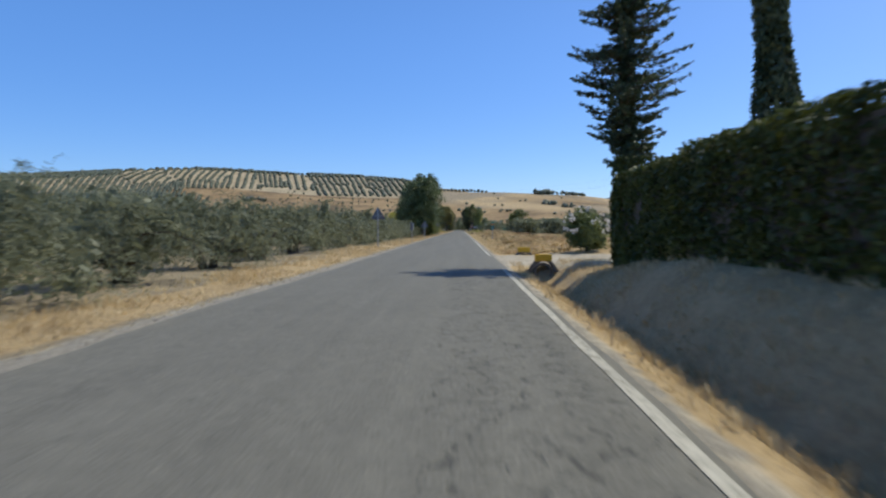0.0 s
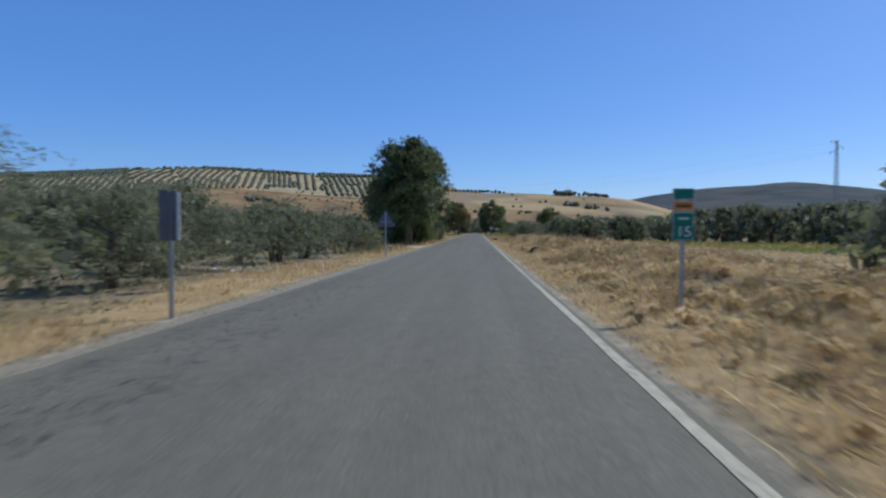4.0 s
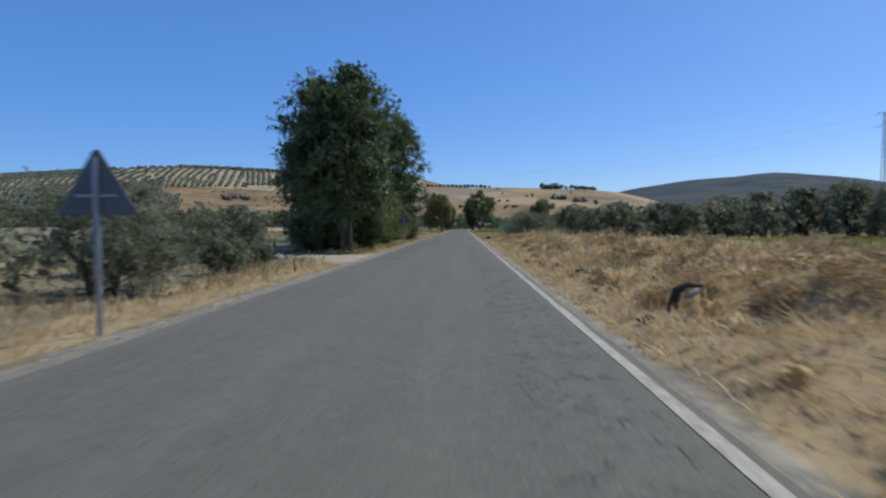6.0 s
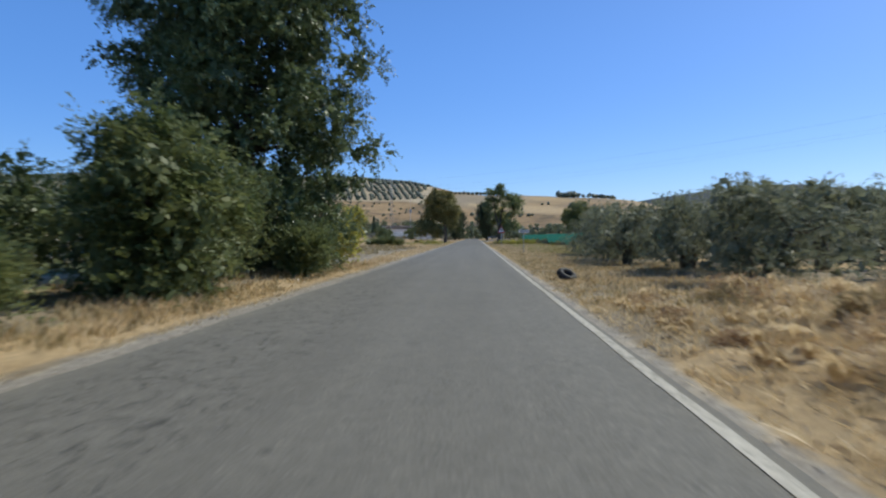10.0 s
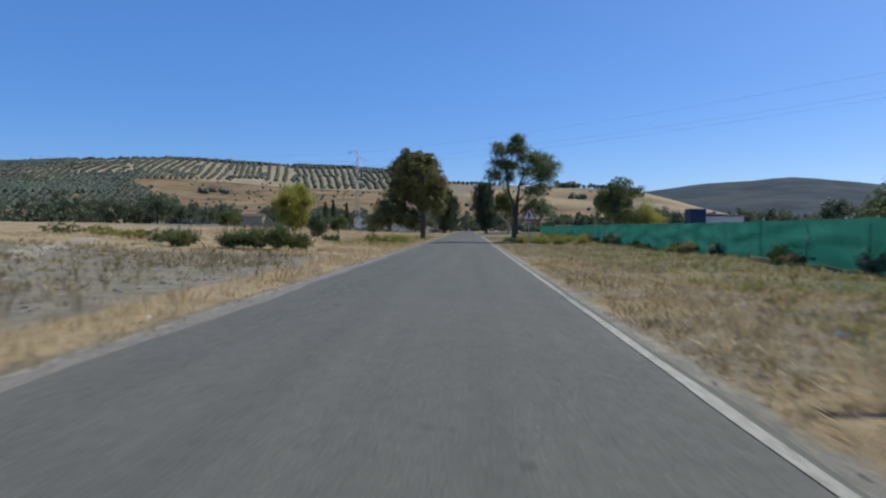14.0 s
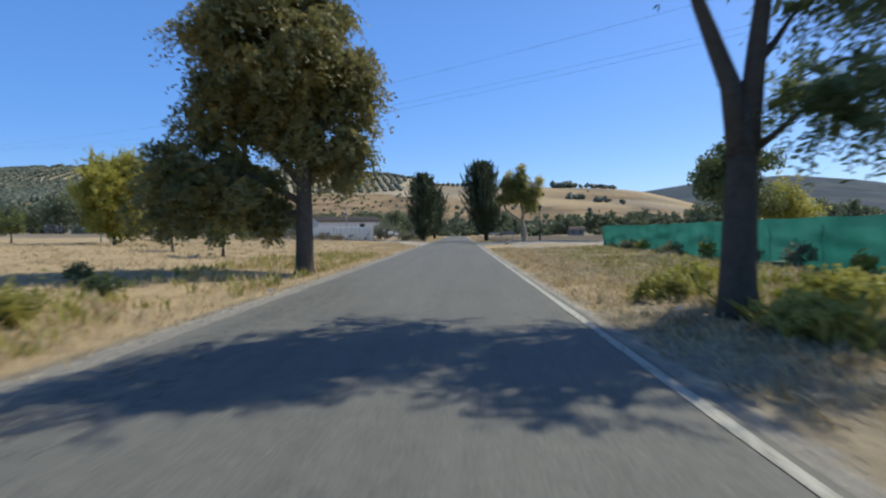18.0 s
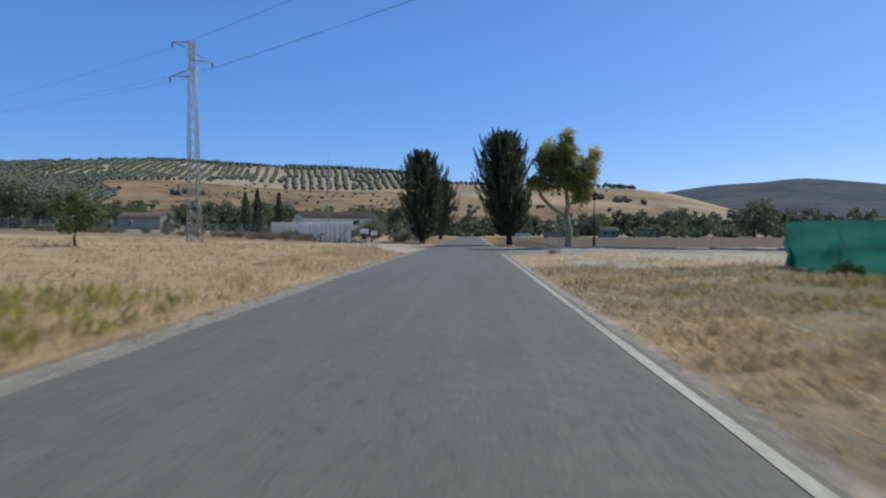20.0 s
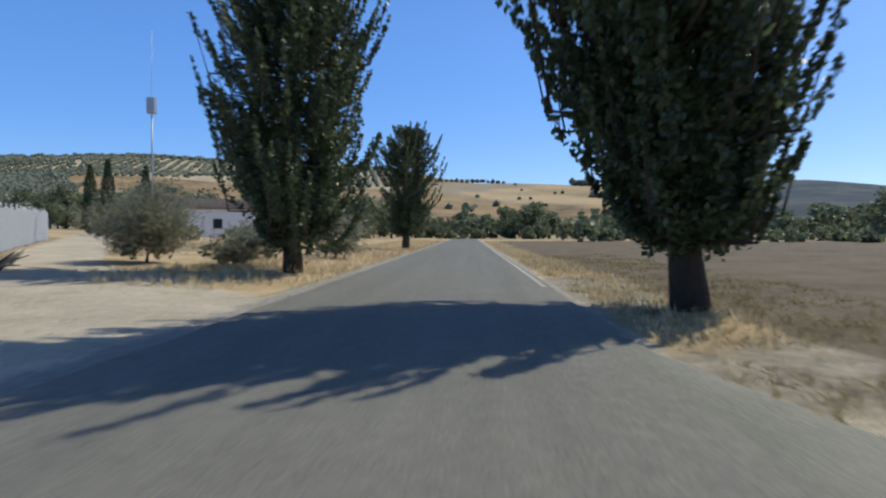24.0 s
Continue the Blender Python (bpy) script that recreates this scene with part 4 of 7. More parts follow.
ELM = "tall dark green elm with a dense leafy crown beside the road"
TWIN = [([(0.12, -0.1, -0.3), (0.15, -0.1, 1.0), (0.1, 0, 3.0), (-0.1, 0.2, 7.3)], [0.17, 0.12, 0.1, 0.03]), ([(0.5, 0.0, -0.3), (0.52, 0, 1.2), (0.45, 0, 3.2), (0.2, 0.2, 8.2)], [0.17, 0.12, 0.1, 0.03])]


def domed(wide):
    """Reach of a broad crown that is fullest at half its height."""
    return lambda h: wide / 2 * float(np.interp(h, [0, 0.12, 0.3, 0.55, 0.75, 0.9, 1.0], [0.72, 0.86, 0.96, 1.0, 0.92, 0.68, 0.25]))


for x, y, h, w, low, seed, n, size, stems in ((-5.5, 75.7, 9.7, 7.0, 2.9, 31, 95000, 0.092, TWIN), (-8.1, 92.2, 8.2, 5.9, 0.6, 32, 85000, 0.092, None), (-8.6, 82.0, 7.0, 4.6, 0.4, 33, 30000, 0.092, None),
                                              (-9.4, 87.0, 5.6, 4.4, 0.4, 36, 20000, 0.095, None), (-5.5, 98.6, 4.0, 3.4, 0.2, 34, 24000, 0.08, None), (-7.5, 109.2, 13.6, 11.3, 0.4, 35, 170000, 0.1, None)):
    upright(ELM, "bush_leaf" if h < 4.5 else "elm_leaf", x, y, h, w, low, seed, n, size, 0.62 if h < 12 else 0.75, fill=0.62 if h < 12 else 0.82, cores=90 if h < 12 else 190, stems=stems, taper=domed(w), twig=(0.42, 0.3, 6, 0.3, 0.9))
for k, (x, y, h, w) in enumerate(((-4.5, 78.9, 3.1, 3.2), (-6.6, 82.6, 2.4, 2.6), (-6.6, 86.0, 2.2, 2.6), (-6.0, 94.2, 1.3, 2.0), (-5.6, 101.0, 3.9, 3.2), (-4.5, 106.0, 1.5, 2.0), (-8.2, 103, 3.8, 3.6))):
    bush("dense green roadside bush in dry grass", "bush_leaf", x, y, h, w, 50 + k, 13000, 0.078, twig=(0.5, -0.1, 6, 0.7, 0.8))
for k, (x, y, h, w) in enumerate(((-5.0, 90.0, 3.0, 2.8), (-10.2, 95, 3.6, 4.4), (-9.4, 99, 3.0, 4.2), (-7.4, 79.6, 3.4, 3.6), (-10.5, 104.5, 3.2, 4.8), (-7.4, 76.6, 2.2, 2.8), (-6.2, 77.4, 2.0, 2.2))):
    bush("dense dark green bush under the roadside trees", "bush_leaf" if k == 0 else "elm_leaf", x, y, h, w, 160 + k, 9000, 0.085, twig=(0.45, 0.1, 6, 0.5, 0.8))
bush("yellowing bush beside the field", "yellow_leaf", -5.0, 113.5, 2.4, 2.2, 60, 1800, 0.1)

# walnut with drooping, browning leaves
r = np.random.default_rng(70)
wal = []
for cx, cz, rx, rz, n in ((-0.8, 7.2, 3.1, 2.3, 74), (-0.8, 7.6, 1.9, 1.5, 26), (-2.2, 5.8, 1.3, 0.9, 14), (-0.4, 5.2, 1.3, 1.0, 16), (-1.5, 8.8, 1.6, 1.0, 12), (0.2, 8.6, 1.4, 0.9, 10), (1.45, 5.8, 1.15, 1.3, 18), (0.7, 3.9, 1.3, 1.1, 14), (-2.6, 5.2, 1.4, 0.9, 12), (-3.4, 3.3, 1.7, 1.2, 22), (-4.6, 2.5, 1.0, 1.0, 9), (-2.2, 2.6, 1.5, 0.9, 14), (-1.3, 1.7, 0.8, 0.5, 5)):
    wal += ellipsoid(r, n, cx, 0.2, cz, rx, rx * 0.9, rz, 0.62, 0.25)
wal = [(x, y, z, q) for x, y, z, q in wal if not (-2.2 < x < -1.3 and 4.7 < z < 5.1)]
tree("tree", "broad walnut tree with browning leaves and a thick trunk", (-4.3, 195.5, gz(-4.3, 195.5)), [([(0, 0, -0.3), (0.02, 0, 0.3), (0.05, 0, 2.0), (0.0, 0.1, 4.2), (-0.3, 0, 7.5)], [0.42, 0.3, 0.26, 0.2, 0.06]),
     ([(0.0, 0, 2.9), (-1.2, 0.1, 4.3), (-2.2, 0.2, 6.2)], [0.16, 0.11, 0.04]), ([(0.02, 0, 2.3), (-1.6, 0.1, 3.2), (-3.2, 0.2, 3.5)], [0.13, 0.09, 0.04]), ([(0.0, 0, 3.6), (0.8, -0.1, 4.8), (1.6, 0, 6.0)], [0.13, 0.09, 0.04])],
     wal, "walnut_leaf", "bark", 0.13, 84000, 70, narrow=0.45, limbs=26, twig=(0.45, 0.85, 5, 0.5, 0.85))

# forked robinia by the net
r = np.random.default_rng(71)
rob = []
for cx, cz, rad, n in ((-0.1, 9.2, 0.6, 8), (-1.0, 8.3, 0.85, 11), (0.3, 8.4, 0.8, 10), (-1.6, 7.2, 0.75, 10), (-0.4, 7.0, 0.9, 11), (-2.1, 6.0, 0.6, 7), (1.4, 7.6, 0.85, 11), (2.7, 7.5, 0.8, 11), (3.4, 6.7, 0.65, 8),
                       (1.4, 6.3, 0.85, 11), (2.7, 6.0, 0.8, 10), (3.2, 5.1, 0.65, 8), (-1.0, 5.9, 0.6, 7), (1.9, 4.6, 0.6, 7), (2.6, 3.5, 0.7, 9), (3.3, 3.0, 0.55, 6), (1.4, 2.9, 0.45, 5)):
    rob += ellipsoid(r, n, cx * 0.88, 0.2 + r.normal() * 0.9, cz, rad * 1.25, rad * 1.6, rad * 0.32, 0.4)
tree("tree", "slender forked robinia with airy green crown beside the net", (4.85, 184.6, gz(4.85, 184.6)),
     [([(0, 0, -0.3), (-0.05, 0, 0.4), (0.0, 0, 1.8), (0.08, 0, 3.0)], [0.38, 0.26, 0.22, 0.15]),
      ([(0.0, 0, 2.3), (-0.12, 0.05, 3.3), (-0.55, 0.1, 4.5), (-0.75, 0.2, 5.9), (-1.0, 0.2, 7.2), (-0.7, 0.2, 8.7)], [0.19, 0.15, 0.1, 0.085, 0.06, 0.02]),
      ([(0.08, 0, 2.3), (0.2, 0, 3.6), (0.35, -0.1, 5.1), (0.9, -0.2, 6.5), (1.7, -0.2, 7.6)], [0.18, 0.14, 0.1, 0.065, 0.02]),
      ([(0.12, 0, 2.3), (0.8, -0.1, 2.9), (1.7, -0.1, 3.3)], [0.05, 0.035, 0.015])], rob, "robinia_leaf", "bark", 0.1, 50000, 71, narrow=0.38, limbs=44, twig=(0.5, 0.35, 7, 0.15, 0.9), inner=0.02)

# poplars near the junction, with upswept twigs
def poplar(x, y, height, wide, low, seed, sprays, foot, lean=0.0):
    """foot: reach of the lowest boughs as a share of the widest; lean: how far the crown stands off to the side."""
    r = np.random.default_rng(seed)
    t = thing("poplar", "dark green poplar with upswept dense crown beside the road", "tree", (x, y, gz(x, y)), "poplars")
    bm, twigs = bmesh.new(), bmesh.new()
    pts, rad = stem(height * 0.9, 0.26, 0.04, 0.12, 6, seed)
    tube(bm, [(px + lean * 0.8 * min(1.0, pz / 5), py, pz) for px, py, pz in pts], rad, 10)
    leaves = []
    for k in range(sprays):
        h = r.uniform(0, 1)
        a = r.uniform(0, 6.28)
        full = np.interp(h, [0, 0.16, 0.4, 0.62, 0.84, 0.95, 1.0], [foot, 0.6 + 0.4 * foot, 1.0, 1.0, 0.78, 0.5, 0.3])
        reach = wide / 2 * full * (0.92 + 0.1 * math.sin(a * 2 + seed)) * (r.uniform(0.45, 0.95) if k % 5 else r.uniform(1.02, 1.3))
        z0 = low + (height - low - 1.3) * h
        up = reach * (r.uniform(0.35, 0.7) if k % 5 else r.uniform(0.4, 0.62))
        d = np.array([math.cos(a), math.sin(a), 0])
        off = lean * min(1.0, h * 2.2)
        p0, p1, p2 = np.array([off * 0.8, 0, z0 - 0.1]), d * reach * 0.82 + [off, 0, z0 + up * (0.15 if k % 5 else -0.1)], d * reach * (0.96 + 0.04 * r.uniform()) + [off, 0, z0 + up + 0.25]
        if k % 4 == 0:
            tube(twigs, [p0, p1, p2], [0.05, 0.03, 0.008], 4, False)
        f = r.uniform(0.2, 1.0, 180)[:, None] ** 0.85
        p = (1 - f) ** 2 * p0 + 2 * f * (1 - f) * p1 + f * f * p2
        leaves.append(p + r.normal(size=p.shape) * (0.15 if k % 5 else 0.085) * (1.2 - 0.9 * f))
    part("trunk", bm, M["dark_bark"], t)
    tagged(part("branch", twigs, M["dark_bark"], t), kind="stuff")
    part("crown", quads_mesh("crown", leaf_quads(np.concatenate(leaves), 0.068, r, 0.1, -0.25, 0.6), M["poplar_leaf"]), None, t)


poplar(-4.75, 267.5, 11.0, 5.8, 0.6, 80, 520, 0.8)
poplar(4.4, 259, 11.7, 5.7, 1.0, 81, 760, 0.5, -0.65)
poplar(-4.3, 297, 10.6, 5.6, 1.0, 82, 340, 0.5)

# plane tree on the corner
r = np.random.default_rng(72)
pl, gold = [], []
for cx, cz, rx, rz, n in ((-1.3, 6.8, 0.95, 1.3, 30), (0.3, 7.4, 0.85, 1.5, 28), (0.2, 5.6, 1.8, 1.2, 56), (-2.1, 5.0, 0.75, 0.6, 13), (1.5, 5.4, 1.1, 1.2, 26), (1.6, 4.0, 0.7, 0.5, 8)):
    pl += ellipsoid(r, n, cx * 0.9 - 0.85, -2.0, cz * 0.92 + 0.3, rx * 0.9, rx * 0.7 + 0.3, rz * 0.9, 0.36, 0.1)
for cx, cz, rx, rz, n in ((2.4, 6.6, 0.55, 1.3, 16), (2.7, 7.5, 0.3, 0.6, 6), (0.4, 9.0, 0.4, 0.6, 7), (-1.2, 8.1, 0.5, 0.4, 7), (2.2, 4.6, 0.5, 0.4, 5), (1.2, 7.2, 0.7, 0.8, 8)):
    gold += ellipsoid(r, n, cx * 0.9 - 0.85, -2.0, cz * 0.92 + 0.3, rx * 0.9, rx * 0.7 + 0.3, rz * 0.9, 0.32, 0.1)
plane = tree("tree", "plane tree with pale forked trunk and yellowing leaves", (8.4, 248.6, gz(8.4, 248.6)),
     [([(0.05, 0, -0.3), (0, 0, 0.4), (0.06, 0, 1.2), (-0.12, 0.03, 2.2), (-0.28, 0, 2.9)], [0.48, 0.33, 0.29, 0.27, 0.27]),
      ([(-0.3, 0, 2.7), (-0.9, -0.3, 3.05), (-1.6, -0.7, 3.5), (-2.3, -1.1, 4.2), (-2.6, -1.5, 5.2)], [0.2, 0.19, 0.17, 0.14, 0.06]),
      ([(-0.2, 0, 2.7), (-0.12, -0.4, 3.5), (-0.35, -1.0, 4.5), (-0.5, -1.5, 6.8)], [0.2, 0.18, 0.14, 0.05])], pl, "plane_leaf", "pale_bark", 0.1, 40000, 72, limbs=20, narrow=0.6, twig=(0.36, 0.2, 4, 0.5, 0.8), inner=0.06)
part("yellow_leaves", quads_mesh("yellow_leaves", frond_crown(r, gold, 9000, 0.062, 0.6, 0.42, 0.2, 4, 0.5, 0.8), M["gold_leaf"]), None, plane, "bright yellow outer leaves")

r = np.random.default_rng(73)
tree("tree", "bright yellow-leaved tree in a dry meadow", (-27, 224, gz(-27, 224)), [stem(2.2, 0.16, 0.1, 0.05, 4, 3), ([(0, 0, 1.5), (0.9, 0.2, 3.2)], [0.1, 0.04]), ([(0, 0, 1.5), (-0.9, 0.2, 3.2)], [0.1, 0.04])],
     ellipsoid(r, 120, 0, 0, 4.5, 3.2, 3.0, 3.0, 0.75, 0.15) + ellipsoid(r, 50, 0, 0, 4.3, 1.8, 1.7, 2.4, 0.9, 0.0) + ellipsoid(r, 60, 0, 0, 2.0, 2.6, 2.4, 1.4, 0.7, 0.1), "yellow_leaf", "bark", 0.13, 38000, 73, limbs=14, twig=(0.6, -0.1, 5, 0.6, 0.8), inner=0.2)


# conifer at the end of the hedge, with drooping layered boughs
def conifer(x, y):
    r = np.random.default_rng(90)
    t = thing("conifer", "tall feathery conifer rising behind a clipped hedge", "tree", (x, y, gz(x, y)))
    bm = tube(bmesh.new(), [(0, 0, -0.3), (0.03, 0, 3.2), (0, 0.02, 6.6), (0.05, 0, 9.2)], [0.25, 0.19, 0.13, 0.03], 9)
    twigs = bmesh.new()
    leaves = []
    for k in range(210):
        z = 3.3 + 5.9 * r.uniform(0, 1)
        a = r.uniform(0, 6.28)
        ln = np.interp(z, [3.3, 4.0, 4.7, 5.6, 6.9, 8.2, 9.2], [0.5, 1.05, 1.0, 1.7, 1.8, 1.3, 0.3]) * r.uniform(0.55, 1.2)
        tip = Vector((math.cos(a) * ln, math.sin(a) * ln, z + 0.12 * ln + 0.15 * r.uniform(-0.5, 1)))
        mid = Vector((math.cos(a) * ln * 0.55, math.sin(a) * ln * 0.55, z - 0.05 * ln))
        tube(twigs, [(0, 0, z), mid, tip], [0.035, 0.02, 0.006], 4, False)
        f = r.uniform(0.05, 1.0, 100)[:, None] ** 0.85
        p = (1 - f) * (1 - f) * np.array([0, 0, z]) + 2 * f * (1 - f) * np.array(mid) + f * f * np.array(tip)
        leaves.append(p + r.normal(size=p.shape) * np.array([0.09, 0.09, 0.045]) * (1.3 - 0.9 * f))
    n = 5000
    z, a, q = r.uniform(3.4, 8.5, n), r.uniform(0, 6.28, n), r.uniform(0, 0.32, n)
    leaves.append(np.stack([np.cos(a) * q, np.sin(a) * q, z], -1))
    part("trunk", bm, M["bark"], t)
    tagged(part("branch", twigs, M["bark"], t), kind="stuff")
    pts = np.concatenate(leaves)
    part("crown", quads_mesh("crown", leaf_quads(pts, 0.09, r, 0.5, 0.0, 0.3), M["conifer_leaf"]), None, t)


conifer(6.5, -7.35)


def cypress(x, y, height, wide, seed, count, lean=0.0, group=""):
    r = np.random.default_rng(seed)
    t = thing("cypress", "narrow columnar dark cypress", "tree", (x, y, gz(x, y)), group)
    part("trunk", tube(bmesh.new(), [(0, 0, -0.3), (lean * 0.5, 0, height * 0.5), (lean, 0, height * 0.96)], [0.2, 0.12, 0.02], 8), M["bark"], t)
    h = r.uniform(0, 1, count)
    m = wide / 2 * np.minimum(1, 0.5 + 4 * h) * (1 - h ** 2.5 * 0.8) * (0.94 + 0.1 * np.sin(h * 17 + seed))
    a, q = r.uniform(0, 6.28, count), r.uniform(0.3, 1, count) ** 0.5
    pts = np.stack([np.cos(a) * m * q + lean * h, np.sin(a) * m * q, 0.2 + (height - 0.3) * h], -1)
    part("crown", quads_mesh("crown", leaf_quads(pts, 0.12 * height / 8, r, 0, -0.6, 0.35), M["conifer_leaf"]), None, t)


cypress(15.2, -0.6, 14.5, 2.1, 95, 9000, -1.2)
for k, (x, y, h) in enumerate(((-44.6, 320, 8.4), (-41.8, 319, 9.0), (-37.8, 320, 8.3))):
    cypress(x, y, h, 2.0, 96 + k, 5000, 0, "cypresses by the house")


# clipped hedge on the right
def hedge():
    r = np.random.default_rng(100)
    t = thing("hedge", "tall clipped evergreen hedge in deep shade", "hedge", (0, 0, 0))
    x0, x1, y0, y1 = 5.8, 7.4, -46.0, -8.35
    top = lambda y: 2.86 + 0.12 * smooth01(13.9, 14.4, -y) + 0.08 * wobble(y, 0 * y, 1.7)
    bm = bmesh.new()
    box(bm, x0 + 0.15, x1 - 0.15, y0, y1 - 0.15, -0.3, 2.6)
    part("core", bm, M["bark"], t)
    n1, n2, n3 = 44000, 13000, 4000
    y = y1 - (y1 - y0) * r.uniform(0, 1, n1) ** 1.25
    z = r.uniform(0.0, 1, n1) * top(y)
    x = x0 + 0.1 * wobble(y, z, 0.35) + 0.08 * wobble(y, z, 1.1) + r.uniform(0, 0.16, n1) + 0.12 * smooth01(-0.4, 0, z - top(y))
    a = np.stack([x, y, z], -1)
    x = r.uniform(x0, x1, n2)
    y = y1 - (y1 - y0) * r.uniform(0, 1, n2) ** 1.25
    b = np.stack([x, y, top(y) + 0.07 * wobble(x, y, 0.5) - r.uniform(0, 0.2, n2) - 0.15 * smooth01(y1 - 0.6, y1, y)], -1)
    x = r.uniform(x0, x1, n3)
    z = r.uniform(0, 3.45, n3)
    c = np.stack([x, y1 - r.uniform(0, 0.18, n3) + 0.1 * wobble(x, z, 0.4), z], -1)
    part("foliage", quads_mesh("foliage", leaf_quads(np.concatenate([a, b, c]), 0.07, r, 0, -0.3, 0.5), M["hedge_leaf"]), None, t)


hedge()


# ---------------------------------------------------------------- far groves, woods and hills
def blobs(points, sizes, name, mat, seed):
    """Small uneven crowns, joined, for trees far off."""
    r = np.random.default_rng(seed)
    bm = bmesh.new()
    bmesh.ops.create_icosphere(bm, subdivisions=1, radius=1.0)
    base = np.array([v.co[:] for v in bm.verts])
    faces = np.array([[v.index for v in f.verts] for f in bm.faces])
    bm.free()
    n, nv = len(points), len(base)
    s = np.asarray(sizes)[:, None, None]
    v = base[None] * s * r.uniform(0.7, 1.3, (n, nv, 1)) * np.array([1, 1, 0.85]) + np.asarray(points)[:, None, :]
    f = faces[None] + (np.arange(n) * nv)[:, None, None]
    return mesh_of(name, v.reshape(-1, 3), f.reshape(-1, 3), mat)


def hill_groves():
    r = np.random.default_rng(200)
    pts, size = [], []
    # blocks of rows: from and to azimuth, from and to distance, row spacing, slant
    for a0, a1, d0, d1, gap, slant in ((-46, -33.5, 560, 1190, 10.3, 0.5), (-33.4, -29.6, 930, 1185, 15.9, 0.75), (-33.4, -28.2, 560, 760, 11.2, 0.5), (-33.4, -29, 765, 928, 8.5, 0.5), (-29.5, -24.3, 960, 1185, 11.7, 0.45), (-29.4, -24.3, 850, 955, 9.4, 0.3), (-24.2, -21.4, 850, 1185, 12.6, 0.25), (-21.4, -18.8, 870, 1180, 8.5, 0.1),
                                       (-18.8, -16.1, 850, 1180, 13.1, 0.05), (-16.1, -10, 790, 930, 12.2, -0.12), (-16.1, -10, 934, 1140, 9.9, -0.12), (-10, -5, 780, 880, 11.7, -0.25), (-10, -4.6, 884, 1030, 10.3, -0.25),
                                       (-46, -33.5, 1090, 1190, 6, 0.5), (-27, -18, 1130, 1190, 6, 0.4), (-16, -10, 1070, 1150, 6, -0.1), (-10, -4, 990, 1050, 6, -0.2), (-40, -31, 700, 800, 6, 0.5)):
        for s in np.arange(math.radians(a0 - 7) * 1000, math.radians(a1 + 7) * 1000, gap):
            for d in np.arange(d0, d1, 4.2):
                az = (s + slant * (d - 1000) * 0.35) / 1000
                edge = math.radians(0.3) * math.sin(d * 0.031 + a0)
                if not math.radians(a0) + edge < az < math.radians(a1) + edge * 0.9 or r.uniform() < 0.07:
                    continue
                dd = d + r.normal() * 1.0
                x, y = FOCUS[0] + math.sin(az) * dd + r.normal() * 0.7, FOCUS[1] + math.cos(az) * dd
                pts.append((x, y, 0))
                size.append(r.uniform(1.9, 2.9) * (1.25 if gap < 7 else 1.0))
    # scattered trees and lines on the ridges
    for _ in range(70):
        az, d = math.radians(r.uniform(-42, -12)), r.uniform(1130, 1190)
        pts.append((FOCUS[0] + math.sin(az) * d, FOCUS[1] + math.cos(az) * d, 0))
        size.append(r.uniform(2.5, 4.2))
    for az in np.arange(-3.5, 3.2, 0.42):
        pts.append((FOCUS[0] + math.sin(math.radians(az)) * 865, FOCUS[1] + math.cos(math.radians(az)) * 865, 0))
        size.append(r.uniform(2.2, 3.6))
    for a0, a1, d0, d1, n, s0 in ((8.2, 9.8, 828, 842, 16, 4), (9, 13.5, 835, 850, 40, 3), (9.3, 10.6, 700, 715, 10, 3.5), (-3, 14, 520, 830, 12, 1.7), (-25, -3, 500, 840, 150, 1.4), (-2, 6, 600, 640, 9, 2.8), (2, 10, 468, 500, 24, 2.4), (-4, 3, 450, 480, 16, 2.2), (11, 14, 640, 700, 10, 2.6), (-24, -21.5, 690, 720, 12, 3.2)):
        for _ in range(n):
            az, d = math.radians(r.uniform(a0, a1)), r.uniform(d0, d1)
            pts.append((FOCUS[0] + math.sin(az) * d, FOCUS[1] + math.cos(az) * d, 0))
            size.append(s0 * r.uniform(0.7, 1.4))
    pts = np.array(pts)
    pts[:, 2] = ground_z(pts[:, 0], pts[:, 1]) + np.array(size) * 0.6
    ob = new("hill_olive_trees", blobs(pts, size, "hill_olive_trees", M["hill_leaf"], 201))
    tagged(ob, "rows of olive trees on the distant dry hillside", "trees", kind="stuff")


hill_groves()


